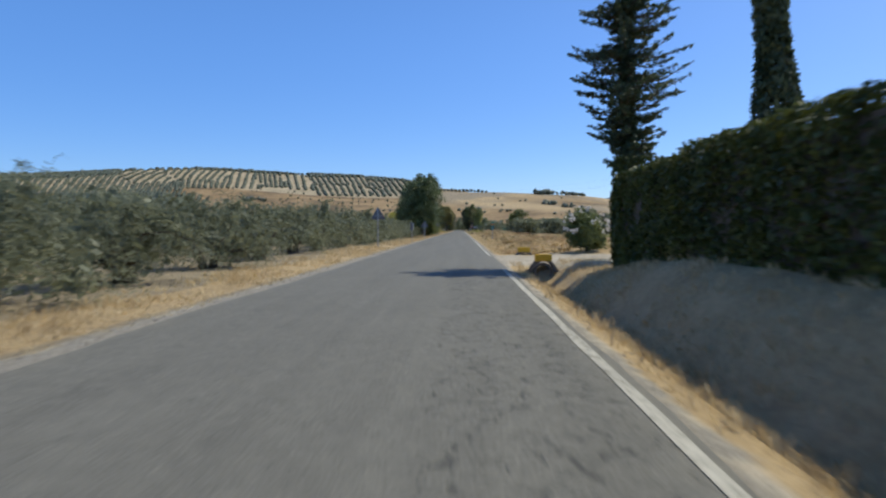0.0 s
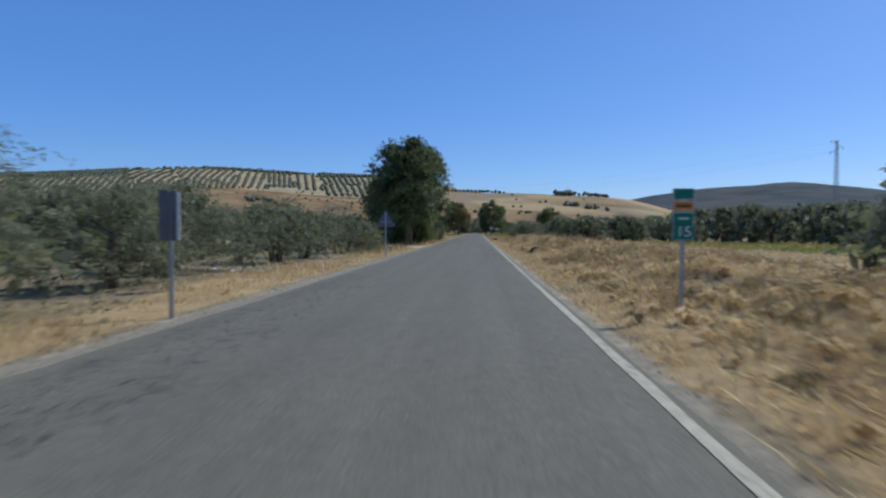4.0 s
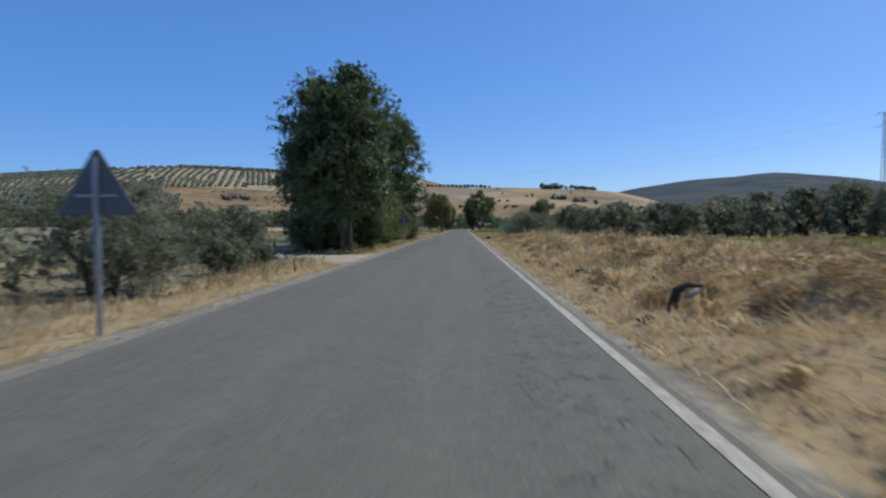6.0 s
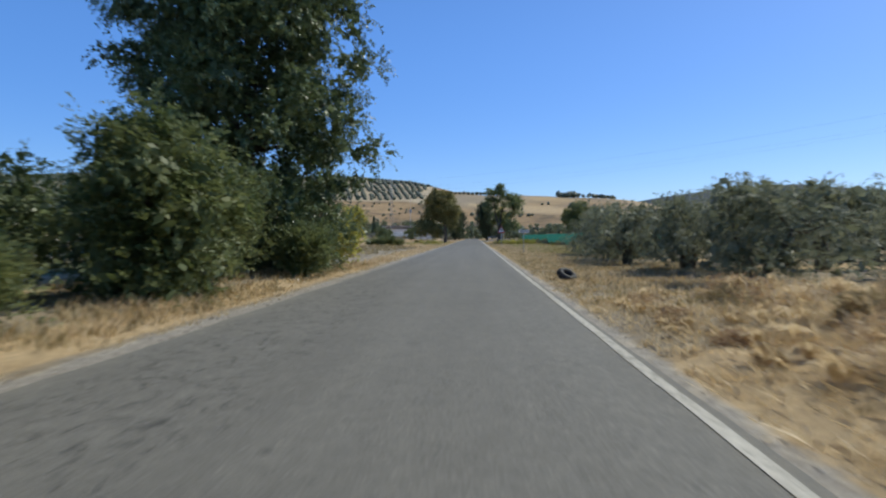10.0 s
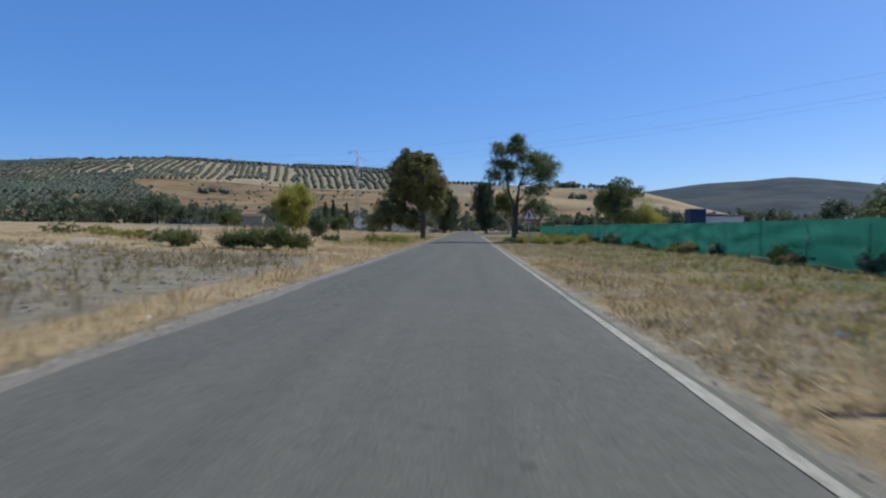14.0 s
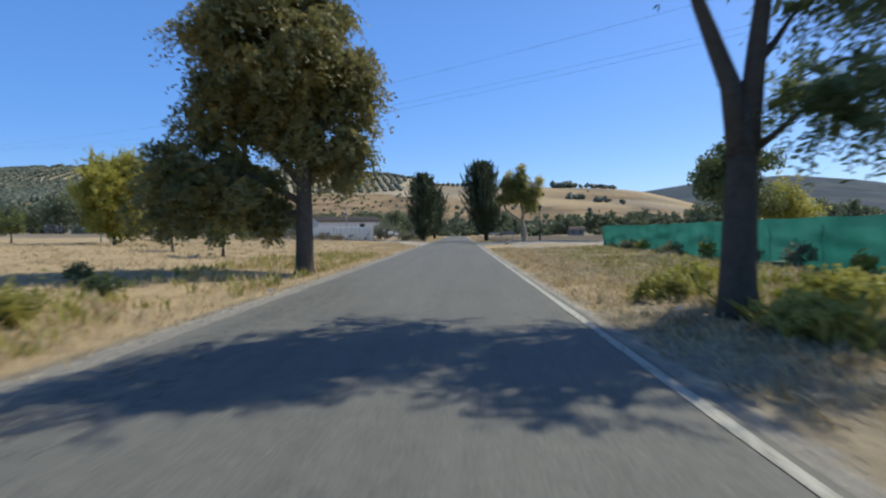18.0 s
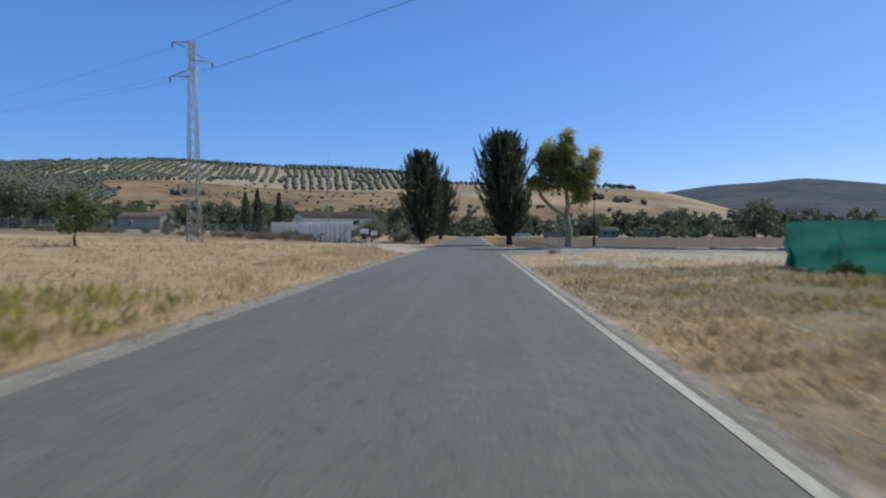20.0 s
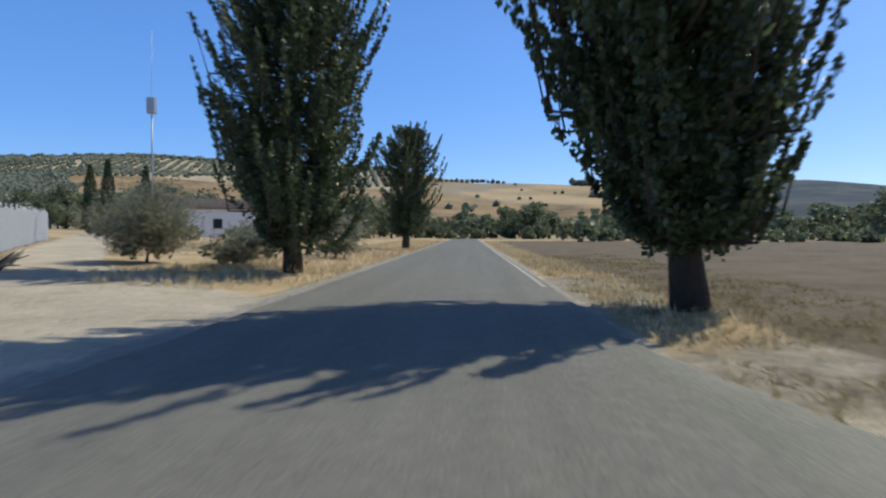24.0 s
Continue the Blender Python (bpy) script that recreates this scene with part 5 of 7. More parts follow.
def valley_trees():
    r = np.random.default_rng(210)
    kinds = []
    spots = [(-70, 360, 8, 6), (-96, 352, 7, 6), (12, 402, 9, 7), (60, 385, 8, 7)]
    for k, (x, y, h, w) in enumerate(spots):
        c = ellipsoid(r, 40, 0, 0, h * 0.5, w / 2, w / 2, h * 0.45, 1.0, 0.1)
        kinds.append(tree("tree", "leafy green tree in the distant valley wood", (x, y, gz(x, y)), [stem(h * 0.6, 0.22, 0.06, 0.1, 4, k)], c, "far_leaf", "bark", 0.34, 1400, 211 + k, "valley trees", limbs=6))
    rows = []
    for x0, x1, y0, y1, n in ((-340, -40, 338, 400, 190), (-420, -150, 250, 330, 110), (-40, 130, 386, 440, 110), (60, 360, 335, 440, 95), (80, 190, 150, 330, 120), (190, 420, 60, 330, 110), (-60, -12, 345, 400, 25)):
        for _ in range(n):
            rows.append((r.uniform(x0, x1), r.uniform(y0, y1)))
    rows = [(x, y) for x, y in rows if not (abs(x) < 5 and y < 392)]
    rows.sort(key=lambda p: math.hypot(p[0], p[1] - 250))
    for x, y in rows[:190]:
        place(kinds[r.integers(4)], x, y, None, r.uniform(0, 6.28), r.uniform(0.4, 1.2) * (1.3 if x < -100 else 1))
    quads = []
    for x, y in rows[190:]:
        h = r.uniform(5.5, 10) * (1.35 if x < -100 else 1)
        c = ellipsoid(r, 14, x, y, gz(x, y) + h * 0.5, h * 0.4, h * 0.4, h * 0.45, 1.1, 0.1)
        quads.append(leaf_quads(clump_points(r, c, 260, 1.0), 0.66, r, 0.2, 0, 0.6))
    for x0, x1, y0, y1, n in ((-330, -14, 334, 372, 120), (14, 330, 338, 378, 90), (75, 110, 130, 330, 60), (-14, 40, 392, 404, 30)):
        for _ in range(n):
            x, y, h = r.uniform(x0, x1), r.uniform(y0, y1), r.uniform(1.5, 6.5)
            c = ellipsoid(r, 8, x, y, gz(x, y) + h * 0.4, h * 0.7, h * 0.7, h * 0.45, 0.9, 0.1)
            quads.append(leaf_quads(clump_points(r, c, 140, 1.0), 0.55, r, 0.2, 0, 0.6))
    tagged(new("valley_wood", quads_mesh("valley_wood", np.concatenate(quads), M["far_leaf"])), "dark green wood along the valley floor", "trees", kind="stuff")


valley_trees()

# trees and shrubs of the meadow on the left, and by the net
bush("dark green shrub standing alone in dry grass", "elm_leaf", -14.7, 190.8, 2.6, 2.3, 220, 3200, 0.1)
for k, (x, y, h, w) in enumerate(((-11.5, 207, 3.0, 2.8), (-33, 213, 2.8, 3.0), (-22, 234, 3.2, 3.0), (-17.5, 214, 2.4, 2.2), (-37, 226, 3.0, 3.0))):
    r = np.random.default_rng(230 + k)
    tree("tree", "small green fruit tree in the dry meadow", (x, y, gz(x, y)), [stem(h * 0.6, 0.08, 0.03, 0.08, 4, k)], ellipsoid(r, 24, 0, 0, h * 0.62, w / 2, w / 2, h * 0.36, 0.42, 0.1), "bush_leaf", "bark", 0.11, 2300, 240 + k, "fruit trees", limbs=8)
for k, (x, y, h, w) in enumerate(((-17.5, 165, 1.3, 3.0), (-21, 168, 1.2, 3.0), (-25, 171, 1.3, 3.2), (-30, 174, 1.5, 3.6), (-9.5, 165, 0.8, 1.5), (-10.6, 167, 0.8, 1.6))):
    bush("low straggling green bush at the field edge", "weed" if k % 3 else "bush_leaf", x, y, h * 0.62, w, 250 + k, 1800, 0.055, "bush", "field edge bushes")
for k, (x, y, h, w) in enumerate(((-8.3, 161.4, 0.7, 1.5), (-9.3, 161.0, 1.15, 1.7), (-10.4, 160.7, 1.05, 2.0), (-11.8, 160.9, 0.6, 2.2), (-14.2, 160.3, 0.65, 2.6))):
    bush("tall straggling green bush at the field corner", "bush_leaf", x, y, h, w, 740 + k, 4200, 0.06, "bush", "field corner bushes", twig=(0.45, -0.1, 7, 0.9, 0.85))
r = np.random.default_rng(277)
for k in range(13):
    bush("small dark green weed bush in the dry meadow", "bush_leaf" if k % 3 else "elm_leaf", -6.2 - 13 * r.uniform() ** 1.3, 178 + 14 * r.uniform(), r.uniform(0.3, 0.7), r.uniform(0.5, 1.2), 500 + k, 1000, 0.04, "weed_clump", "meadow weed bushes")
bush("loose greyish bush near the dirt track", "grey_leaf", -11.0, 270.4, 2.6, 4.6, 260, 17000, 0.06, twig=(0.75, -0.1, 9, 1.0, 0.9))
bush("greyish bush near the dirt track", "grey_leaf", -7.4, 270.4, 1.4, 4.0, 261, 7000, 0.065, twig=(0.5, 0.1, 8, 0.6, 0.9))
bush("greyish bush near the dirt track", "grey_leaf", -6.2, 280, 2.4, 3.8, 262, 9000, 0.075, twig=(0.5, 0.1, 8, 0.6, 0.9))
for k, (x, y) in enumerate(((-24, 301), (-30, 306), (-19.5, 303), (-36, 309))):
    bush("grey-green shrub before the farmhouse", "olive_leaf", x, y, 1.6, 4.0, 400 + k, 2200, 0.11, "bush", "farmhouse shrubs")
bush("dusty shrub beside the field track", "olive_leaf", -6.3, 61.8, 1.3, 1.8, 263, 2600, 0.07)
bush("dusty shrub beside the field track", "olive_leaf", -7.3, 66.6, 2.0, 2.4, 264, 4200, 0.065)
bush("dusty shrub beside the field track", "olive_leaf", -9.6, 67.8, 2.3, 2.8, 265, 4200, 0.07)
bush("dusty shrub beside the field track", "olive_leaf", -6.2, 64.6, 0.8, 1.5, 266, 1600, 0.06)
for k, (x, y, h, w, leaf) in enumerate(((5.0, 183.2, 0.9, 2.0, "weed"), (6.2, 184.8, 1.1, 2.4, "yellow_leaf"), (7.6, 183, 0.5, 1.8, "weed"), (4.4, 186.6, 0.9, 1.6, "weed"), (9.2, 181.5, 0.5, 1.8, "weed"), (7.8, 186.8, 1.0, 2.6, "yellow_leaf"), (6.2, 190, 1.1, 2.4, "yellow_leaf"), (6.3, 180, 0.4, 1.4, "weed"))):
    bush("yellow-green weeds growing round a tree by the road", leaf, x, y, h * 0.6, w * 0.75, 270 + k, 2600, 0.042, "weed_clump", "weeds by the robinia")
for k, (x, y, h, w) in enumerate(((4.9, 177.4, 0.9, 1.3), (5.9, 176.2, 0.8, 1.3), (6.7, 178.4, 1.0, 1.6), (5.3, 179.7, 0.95, 1.5), (7.7, 177.0, 0.8, 1.5), (8.7, 179.6, 0.9, 1.6), (6.0, 181.6, 1.0, 1.6), (7.4, 174.4, 0.6, 1.2), (9.4, 176.2, 0.7, 1.4), (8.2, 183.4, 1.0, 1.8))):
    bush("tall loose yellow-green weeds on the dry verge", ("weed", "weed", "yellow_leaf")[k % 3], x, y, h * 0.62, w * 0.85, 700 + k, 1700, 0.055, "weed_clump", "weeds by the robinia", twig=(0.36, -0.2, 6, 0.9, 0.8))
for k, (x, y, h, w) in enumerate(((-5.2, 177.6, 0.7, 1.0), (-6.0, 179.2, 0.9, 1.3), (-4.9, 181.4, 0.6, 1.0), (-6.8, 176.4, 0.8, 1.2), (-5.6, 184.2, 0.7, 1.1), (-7.4, 182.2, 0.8, 1.3))):
    bush("loose green weed bush in the dry meadow", "weed", x, y, h * 0.6, w * 0.8, 720 + k, 1300, 0.055, "weed_clump", "meadow weed bushes", twig=(0.34, -0.1, 6, 0.8, 0.8))
for k, (x, y, h, w) in enumerate(((10.6, 141, 0.6, 1.2), (10.7, 158, 0.6, 1.1), (10.9, 174, 0.9, 1.3), (10.5, 131.5, 1.1, 1.6))):
    bush("green shrub growing at the foot of the net", "weed" if k % 2 else "bush_leaf", x, y, h, w, 290 + k, 650, 0.07, "bush", "shrubs at the net")
r = np.random.default_rng(299)
tree("tree", "broad green tree rising far behind the net", (25, 230, gz(25, 230)), [stem(5.5, 0.26, 0.1, 0.15, 5, 9)], ellipsoid(r, 80, 0, 0, 5.4, 4.0, 3.6, 3.7, 0.9, 0.1), "bush_leaf", "bark", 0.15, 15000, 299, limbs=16)
bush("yellow-green bush rising far behind the net", "yellow_leaf", 30, 231, 6.0, 6.0, 301, 6000, 0.15)
for k, (x, y) in enumerate(((21, 158), (25, 150), (30, 163), (17, 141))):
    bush("green garden bush rising behind the net", ("bush_leaf", "olive_leaf")[k % 2], x, y, 3.9, 4.6, 303 + k, 4500, 0.12, "bush", "bushes behind the net")


def oleander(x, y):
    ob = bush("rounded oleander bush covered in white flowers", "bush_leaf", x, y, 2.0, 2.5, 310, 6500, 0.07, "oleander_bush")
    r = np.random.default_rng(311)
    c = ellipsoid(r, 60, 0, 0, 1.25, 1.15, 1.15, 0.95, 0.12, 0.9)
    part("blossom", quads_mesh("blossom", leaf_quads(clump_points(r, [k for k in c if k[2] > 1.0], 420, 1.0), 0.055, r, 0, 0, 0.8), M["petal"]), None, ob, "white blossoms")


oleander(7.4, 3.3)
bush("dark green bush at the end of the hedge by the track", "olive_leaf", 11.9, 3.6, 2.9, 2.6, 312, 6500, 0.085)


# ---------------------------------------------------------------- grass and litter
def tufts(name, label, mat, xs, ys, heights, blades, seed, lean=0.35, width=0.012):
    r = np.random.default_rng(seed)
    n = len(xs)
    z = ground_z(xs, ys)
    b = np.repeat(np.stack([xs, ys, z - 0.02], -1), blades, 0) + r.normal(size=(n * blades, 3)) * np.array([0.07, 0.07, 0])
    h = np.repeat(heights, blades) * r.uniform(0.45, 1.15, n * blades)
    a = r.uniform(0, 6.28, n * blades)
    d = np.stack([np.cos(a), np.sin(a), 0 * a], -1)
    out = d * (h * r.uniform(0.05, lean * 2, n * blades))[:, None]
    side = np.stack([-np.sin(a + r.normal(size=len(a))), np.cos(a), 0 * a], -1) * (width * r.uniform(0.6, 1.5, n * blades) * (0.6 + h))[:, None]
    up = np.array([0, 0, 1.0])
    mid = b + out * 0.4 + up * (h * 0.55)[:, None]
    q = np.stack([b, mid + side, b + out + up * h[:, None], mid - side], 1)
    tagged(new(name, quads_mesh(name, q, mat)), label, "grass", kind="stuff")


def scatter(seed, n, x0, x1, y0, y1, skip=(), cut=-0.35):
    r = np.random.default_rng(seed)
    x, y = r.uniform(x0, x1, n), r.uniform(y0, y1, n)
    keep = wobble(x, y, 0.9) + 0.6 * wobble(x, y, 3.3) + r.normal(size=n) * 0.35 > cut
    for a, b, c, d in skip:
        keep &= ~((x > a) & (x < b) & (y > c) & (y < d))
    return x[keep], y[keep], r


def tussocks():
    """Arching clumps of dry grass on the bank, each a dense rosette."""
    r = np.random.default_rng(460)
    n = 1900
    x, y = 3.3 + 8.5 * r.uniform(0, 1, n) ** 1.2, r.uniform(4, 99, n)
    keep = wobble(x, y, 0.95) + r.normal(size=n) * 0.5 > -0.1
    x, y = x[keep], y[keep]
    size = r.uniform(0.3, 0.95, len(x)) * (0.5 + 0.5 * smooth01(3.2, 4.6, x))
    blades = 46
    a = r.uniform(0, 6.28, (len(x), blades))
    reach = r.uniform(0.05, 1.0, a.shape) ** 0.6 * 0.42 * size[:, None]
    d = np.stack([np.cos(a), np.sin(a), 0 * a], -1)
    b = np.stack([x, y, ground_z(x, y) - 0.03], -1)[:, None] + d * (0.25 * reach)[..., None]
    tall = (0.34 * size[:, None] - 0.42 * reach) * r.uniform(0.6, 1.2, a.shape) + 0.1
    up = np.array([0, 0, 1.0])
    mid = b + d * (0.45 * reach)[..., None] + up * (tall * 0.95)[..., None]
    tip = b + d * (1.15 * reach)[..., None] + up * (tall * 0.75)[..., None]
    side = np.stack([-np.sin(a), np.cos(a), 0 * a], -1) * r.uniform(0.008, 0.018, a.shape)[..., None]
    q = np.stack([b, mid + side, tip, mid - side], 2).reshape(-1, 4, 3)
    tagged(new("grass_tussocks", quads_mesh("grass_tussocks", q, M["straw"])), "arching tussocks of golden dry grass on the bank", "grass", kind="stuff")


def mounds():
    """Soft rounded heaps of fine dry stems on the bank."""
    r = np.random.default_rng(470)
    n = 900
    x, y = 3.7 + 6.5 * r.uniform(0, 1, n), r.uniform(6, 98, n)
    keep = wobble(x, y, 1.3) + r.normal(size=n) * 0.3 > -0.05
    x, y = x[keep], y[keep]
    size = r.uniform(0.22, 0.56, len(x)) * (0.4 + 0.55 * smooth01(3.6, 5.2, x))
    for name, label, mat, part_of in (("russet_stems", "soft russet heaps of dry stems on the bank", "russet", slice(0, None, 2)), ("pale_stems", "soft pale heaps of dry stems on the bank", "dry_weed", slice(1, None, 2))):
        c = np.stack([x, y, ground_z(x, y) + size * 0.25, size], -1)[part_of]
        k = np.repeat(np.arange(len(c)), 260)
        d = r.normal(size=(len(k), 3))
        d /= np.linalg.norm(d, axis=1)[:, None]
        p = c[k, :3] + d * (c[k, 3] * r.uniform(0.2, 1, len(k)) ** 0.5)[:, None] * np.array([1.5, 1.5, 0.8])
        tagged(new(name, quads_mesh(name, leaf_quads(p, 0.075, r, 0.2, 0, 0.14), M[mat])), label, "grass", kind="stuff")


def grasses():
    mounds()
    x, y, r = scatter(472, 420, 5.2, 9.5, 62, 99)
    tufts("pale_stalks", "tall pale seed stalks along the crest of the bank", M["straw"], x, y, r.uniform(0.3, 0.75, len(x)), 9, 473, 0.3, 0.01)
    x, y, r = scatter(400, 11000, -5.9, -3.2, -32, 116, ((-7, -2, 66.5, 74),))
    tufts("dry_grass_verge", "dry straw grass along the roadside", M["straw"], x, y, r.uniform(0.07, 0.24, len(x)) * (1 + 0.6 * wobble(x, y, 2.1)) * (0.45 + 0.55 * smooth01(3.2, 4.2, -x)), 6, 401, 0.6)
    x, y, r = scatter(402, 11000, -7.6, -3.2, 114, 248, ((-8, -4.9, 114, 156),))
    x, y = x[y < drive_near(x) - 0.3], y[y < drive_near(x) - 0.3]
    tufts("dry_grass_meadow_edge", "dry straw grass along the meadow edge", M["straw"], x, y, r.uniform(0.1, 0.32, len(x)) * (0.45 + 0.55 * smooth01(3.2, 4.2, -x)), 6, 403)
    x, y, r = scatter(404, 12000, -34, -7, 166, 250)
    tufts("dry_meadow_grass", "short dry yellow grass in the meadow", M["straw"], x, y, r.uniform(0.08, 0.24, len(x)), 5, 405, 0.4, 0.02)
    x, y, r = scatter(406, 12000, 2.95, 10.5, 5, 99, ((2, 5.2, 27, 31),))
    tufts("tall_dry_grass", "tall dry golden grass on the bank", M["straw"], x, y, r.uniform(0.1, 0.32, len(x)) * (1 + 0.6 * wobble(x, y, 1.9)) * (0.3 + 0.7 * smooth01(2.9, 4.6, x)), 10, 407, 0.95, 0.011)
    tussocks()
    x, y, r = scatter(452, 5200, 3.3, 11, 4, 99, (), 0.25)
    tufts("brown_weeds", "clumps of brown dry weeds on the grassy bank", M["dry_weed"], x, y, r.uniform(0.12, 0.4, len(x)) * smooth01(3.0, 4.2, x), 9, 453, 0.6, 0.013)
    x, y, r = scatter(408, 23500, 2.95, 10.5, 98, 222)
    tufts("dry_grass_net_side", "low dry grass and weeds beside the net", M["straw"], x, y, r.uniform(0.07, 0.24, len(x)) * (0.4 + 0.6 * smooth01(2.9, 4.2, x)), 6, 409)
    x, y, r = scatter(410, 5000, 5.5, 11, 128, 215)
    tufts("green_weeds", "low green-yellow weeds beside the net", M["weed"], x, y, r.uniform(0.06, 0.24, len(x)), 6, 411, 0.5, 0.022)
    x, y, r = scatter(430, 700, 3.9, 8.0, 179, 191)
    k = wobble(x, y, 1.3) + 0.5 * wobble(y, x, 0.6) > 0.1
    x, y = x[k], y[k]
    tufts("yellow_green_weeds", "tall yellow-green weeds round the roadside tree", M["weed"], x, y, r.uniform(0.15, 0.55, len(x)) * smooth01(3.4, 5.2, x), 14, 431, 0.6, 0.03)
    x, y, r = scatter(412, 1100, -8.5, -3.8, 168, 212)
    tufts("green_meadow_weeds", "scattered green weeds in the dry meadow", M["weed"], x, y, r.uniform(0.1, 0.4, len(x)), 8, 413, 0.5, 0.024)
    x, y, r = scatter(414, 9000, 2.95, 7.5, -40, -4.5, ((3.4, 4.8, -8, -4.5),))
    tufts("shaded_ditch_grass", "sparse dry grass in the ditch beside the hedge", M["straw"], x, y, r.uniform(0.06, 0.2, len(x)), 5, 415)
    x, y, r = scatter(416, 4500, 19, 36, 18, 98)
    tufts("field_grass", "green and yellow field grass", M["weed"], x, y, r.uniform(0.12, 0.4, len(x)), 6, 417, 0.4, 0.03)
    x, y, r = scatter(418, 3600, 2.95, 4.9, 255, 345)
    tufts("dry_grass_far_verge", "dry grass along the ploughed field", M["straw"], x, y, r.uniform(0.06, 0.26, len(x)), 6, 419)
    x, y, r = scatter(448, 4200, 3.1, 9.0, 250.5, 285)
    tufts("field_edge_weeds", "sparse brown weeds at the edge of the ploughed field", M["dry_weed"], x, y, r.uniform(0.05, 0.16, len(x)), 6, 449, 0.7, 0.014)
    x, y, r = scatter(420, 5500, -9, -3.1, 262, 345, ())
    tufts("dry_grass_left_far", "dry grass beneath the poplars", M["straw"], x, y, r.uniform(0.1, 0.36, len(x)), 6, 421)
    x, y, r = scatter(422, 3400, -9.5, -3.7, 73.5, 114)
    tufts("undergrowth", "dry undergrowth beneath the roadside trees", M["dry_weed"], x, y, r.uniform(0.08, 0.3, len(x)), 8, 423, 0.5, 0.013)
    x, y, r = scatter(424, 6000, -40, -6.5, -26, 60)
    tufts("grove_grass", "sparse dry grass on the grove floor", M["straw"], x, y, r.uniform(0.05, 0.16, len(x)), 4, 425, 0.5, 0.02)
    x, y, r = scatter(432, 7500, -34, -6, 114, 160)
    tufts("field_weeds", "dry brown weeds scattered over the stubble field", M["dry_weed"], x, y, r.uniform(0.08, 0.3, len(x)), 7, 433, 0.6, 0.015)
    x, y, r = scatter(434, 8000, 2.95, 6.5, 5, 99, (), -1.0)
    tufts("flattened_grass", "flattened dry grass at the foot of the bank", M["straw"], x, y, r.uniform(0.06, 0.2, len(x)), 7, 435, 1.3, 0.014)
    x, y, r = scatter(436, 12600, 3.0, 11, 98, 222)
    tufts("verge_weeds", "dry brown weeds on the verge beside the net", M["dry_weed"], x, y, r.uniform(0.06, 0.22, len(x)), 6, 437, 0.7, 0.014)
    x, y, r = scatter(438, 10700, 2.95, 7.5, 97, 222, (), -1.0)
    tufts("trodden_grass", "trodden dry grass on the verge beside the net", M["straw"], x, y, r.uniform(0.05, 0.16, len(x)), 7, 439, 1.2, 0.014)
    x, y, r = scatter(442, 7000, 10.3, 20, 16, 99)
    tufts("straw_field_grass", "dry straw grass behind the bank", M["straw"], x, y, r.uniform(0.1, 0.3, len(x)), 6, 443, 0.8, 0.022)
    x, y, r = scatter(444, 70, -12.5, -8.4, 162, 169)
    tufts("field_corner_weeds", "tall straggling green weeds at the field corner", M["weed"], x, y, r.uniform(0.3, 0.8, len(x)), 12, 445, 0.6, 0.014)
    x, y, r = scatter(446, 160, -6.6, -4.0, 52, 66)
    tufts("dry_thistles", "tall dry thistle stalks beside the road", M["dry_weed"], x, y, r.uniform(0.2, 0.6, len(x)), 6, 447, 0.4, 0.014)
    x, y, r = scatter(476, 150, -9.5, -4.7, 130, 153)
    tufts("field_edge_thistles", "tall dry thistles at the edge of the stubble field", M["dry_weed"], x, y, r.uniform(0.2, 0.65, len(x)), 7, 477, 0.4, 0.013)
    x, y, r = scatter(426, 5500, -40, -6.5, 114, 158)
    tufts("stubble", "sparse dry stalks on the stubble field", M["straw"], x, y, r.uniform(0.05, 0.2, len(x)), 4, 427, 0.5, 0.02)
    x, y, r = scatter(428, 1500, 4.2, 14, 217, 240, (), 0.1)
    keep = y < side_near(x) - 0.3
    tufts("corner_grass", "dry grass on the corner of the side road", M["straw"], x[keep], y[keep], r.uniform(0.06, 0.22, keep.sum()), 6, 429)


grasses()


def pebbles():
    """Gravel and clods along the road edges and on the stubble field."""
    r = np.random.default_rng(440)
    x = np.concatenate([r.uniform(-3.4, -2.9, 1500), r.uniform(2.8, 3.1, 700), r.uniform(-30, -5.5, 2600), r.uniform(-10, -3.2, 320)])
    y = np.concatenate([r.uniform(-30, 262, 1500), r.uniform(-30, 232, 700), r.uniform(113, 158, 2600), r.uniform(240, 262, 320)])
    s = np.concatenate([r.uniform(0.006, 0.022, 2200), r.uniform(0.012, 0.055, 2600), r.uniform(0.006, 0.018, 320)])
    p = np.stack([x, y, ground_z(x, y) + s * 0.3], -1)
    tagged(new("gravel", blobs(p, s, "gravel", M["stone"], 441)), "pale gravel and dry clods on the ground", "gravel", kind="stuff")


pebbles()


# ---------------------------------------------------------------- signs
def rock(x, y, size, mat, label, seed, name="rock", category="rock"):
    bm = bmesh.new()
    bmesh.ops.create_icosphere(bm, subdivisions=3, radius=size)
    for v in bm.verts:
        v.co *= 1 + 0.3 * noise.noise(v.co * (1.6 / size) + Vector((seed, 0, 0))) + 0.12 * noise.noise(v.co * (4 / size))
        v.co.z = v.co.z * 0.75 + size * 0.35
    me = bpy.data.meshes.new(name)
    bm.to_mesh(me)
    bm.free()
    me.materials.append(M[mat])
    ob = new(name, me)
    ob.location = (x, y, gz(x, y) - 0.05)
    return tagged(ob, label, category, "loose stones" if category == "rock" else "")


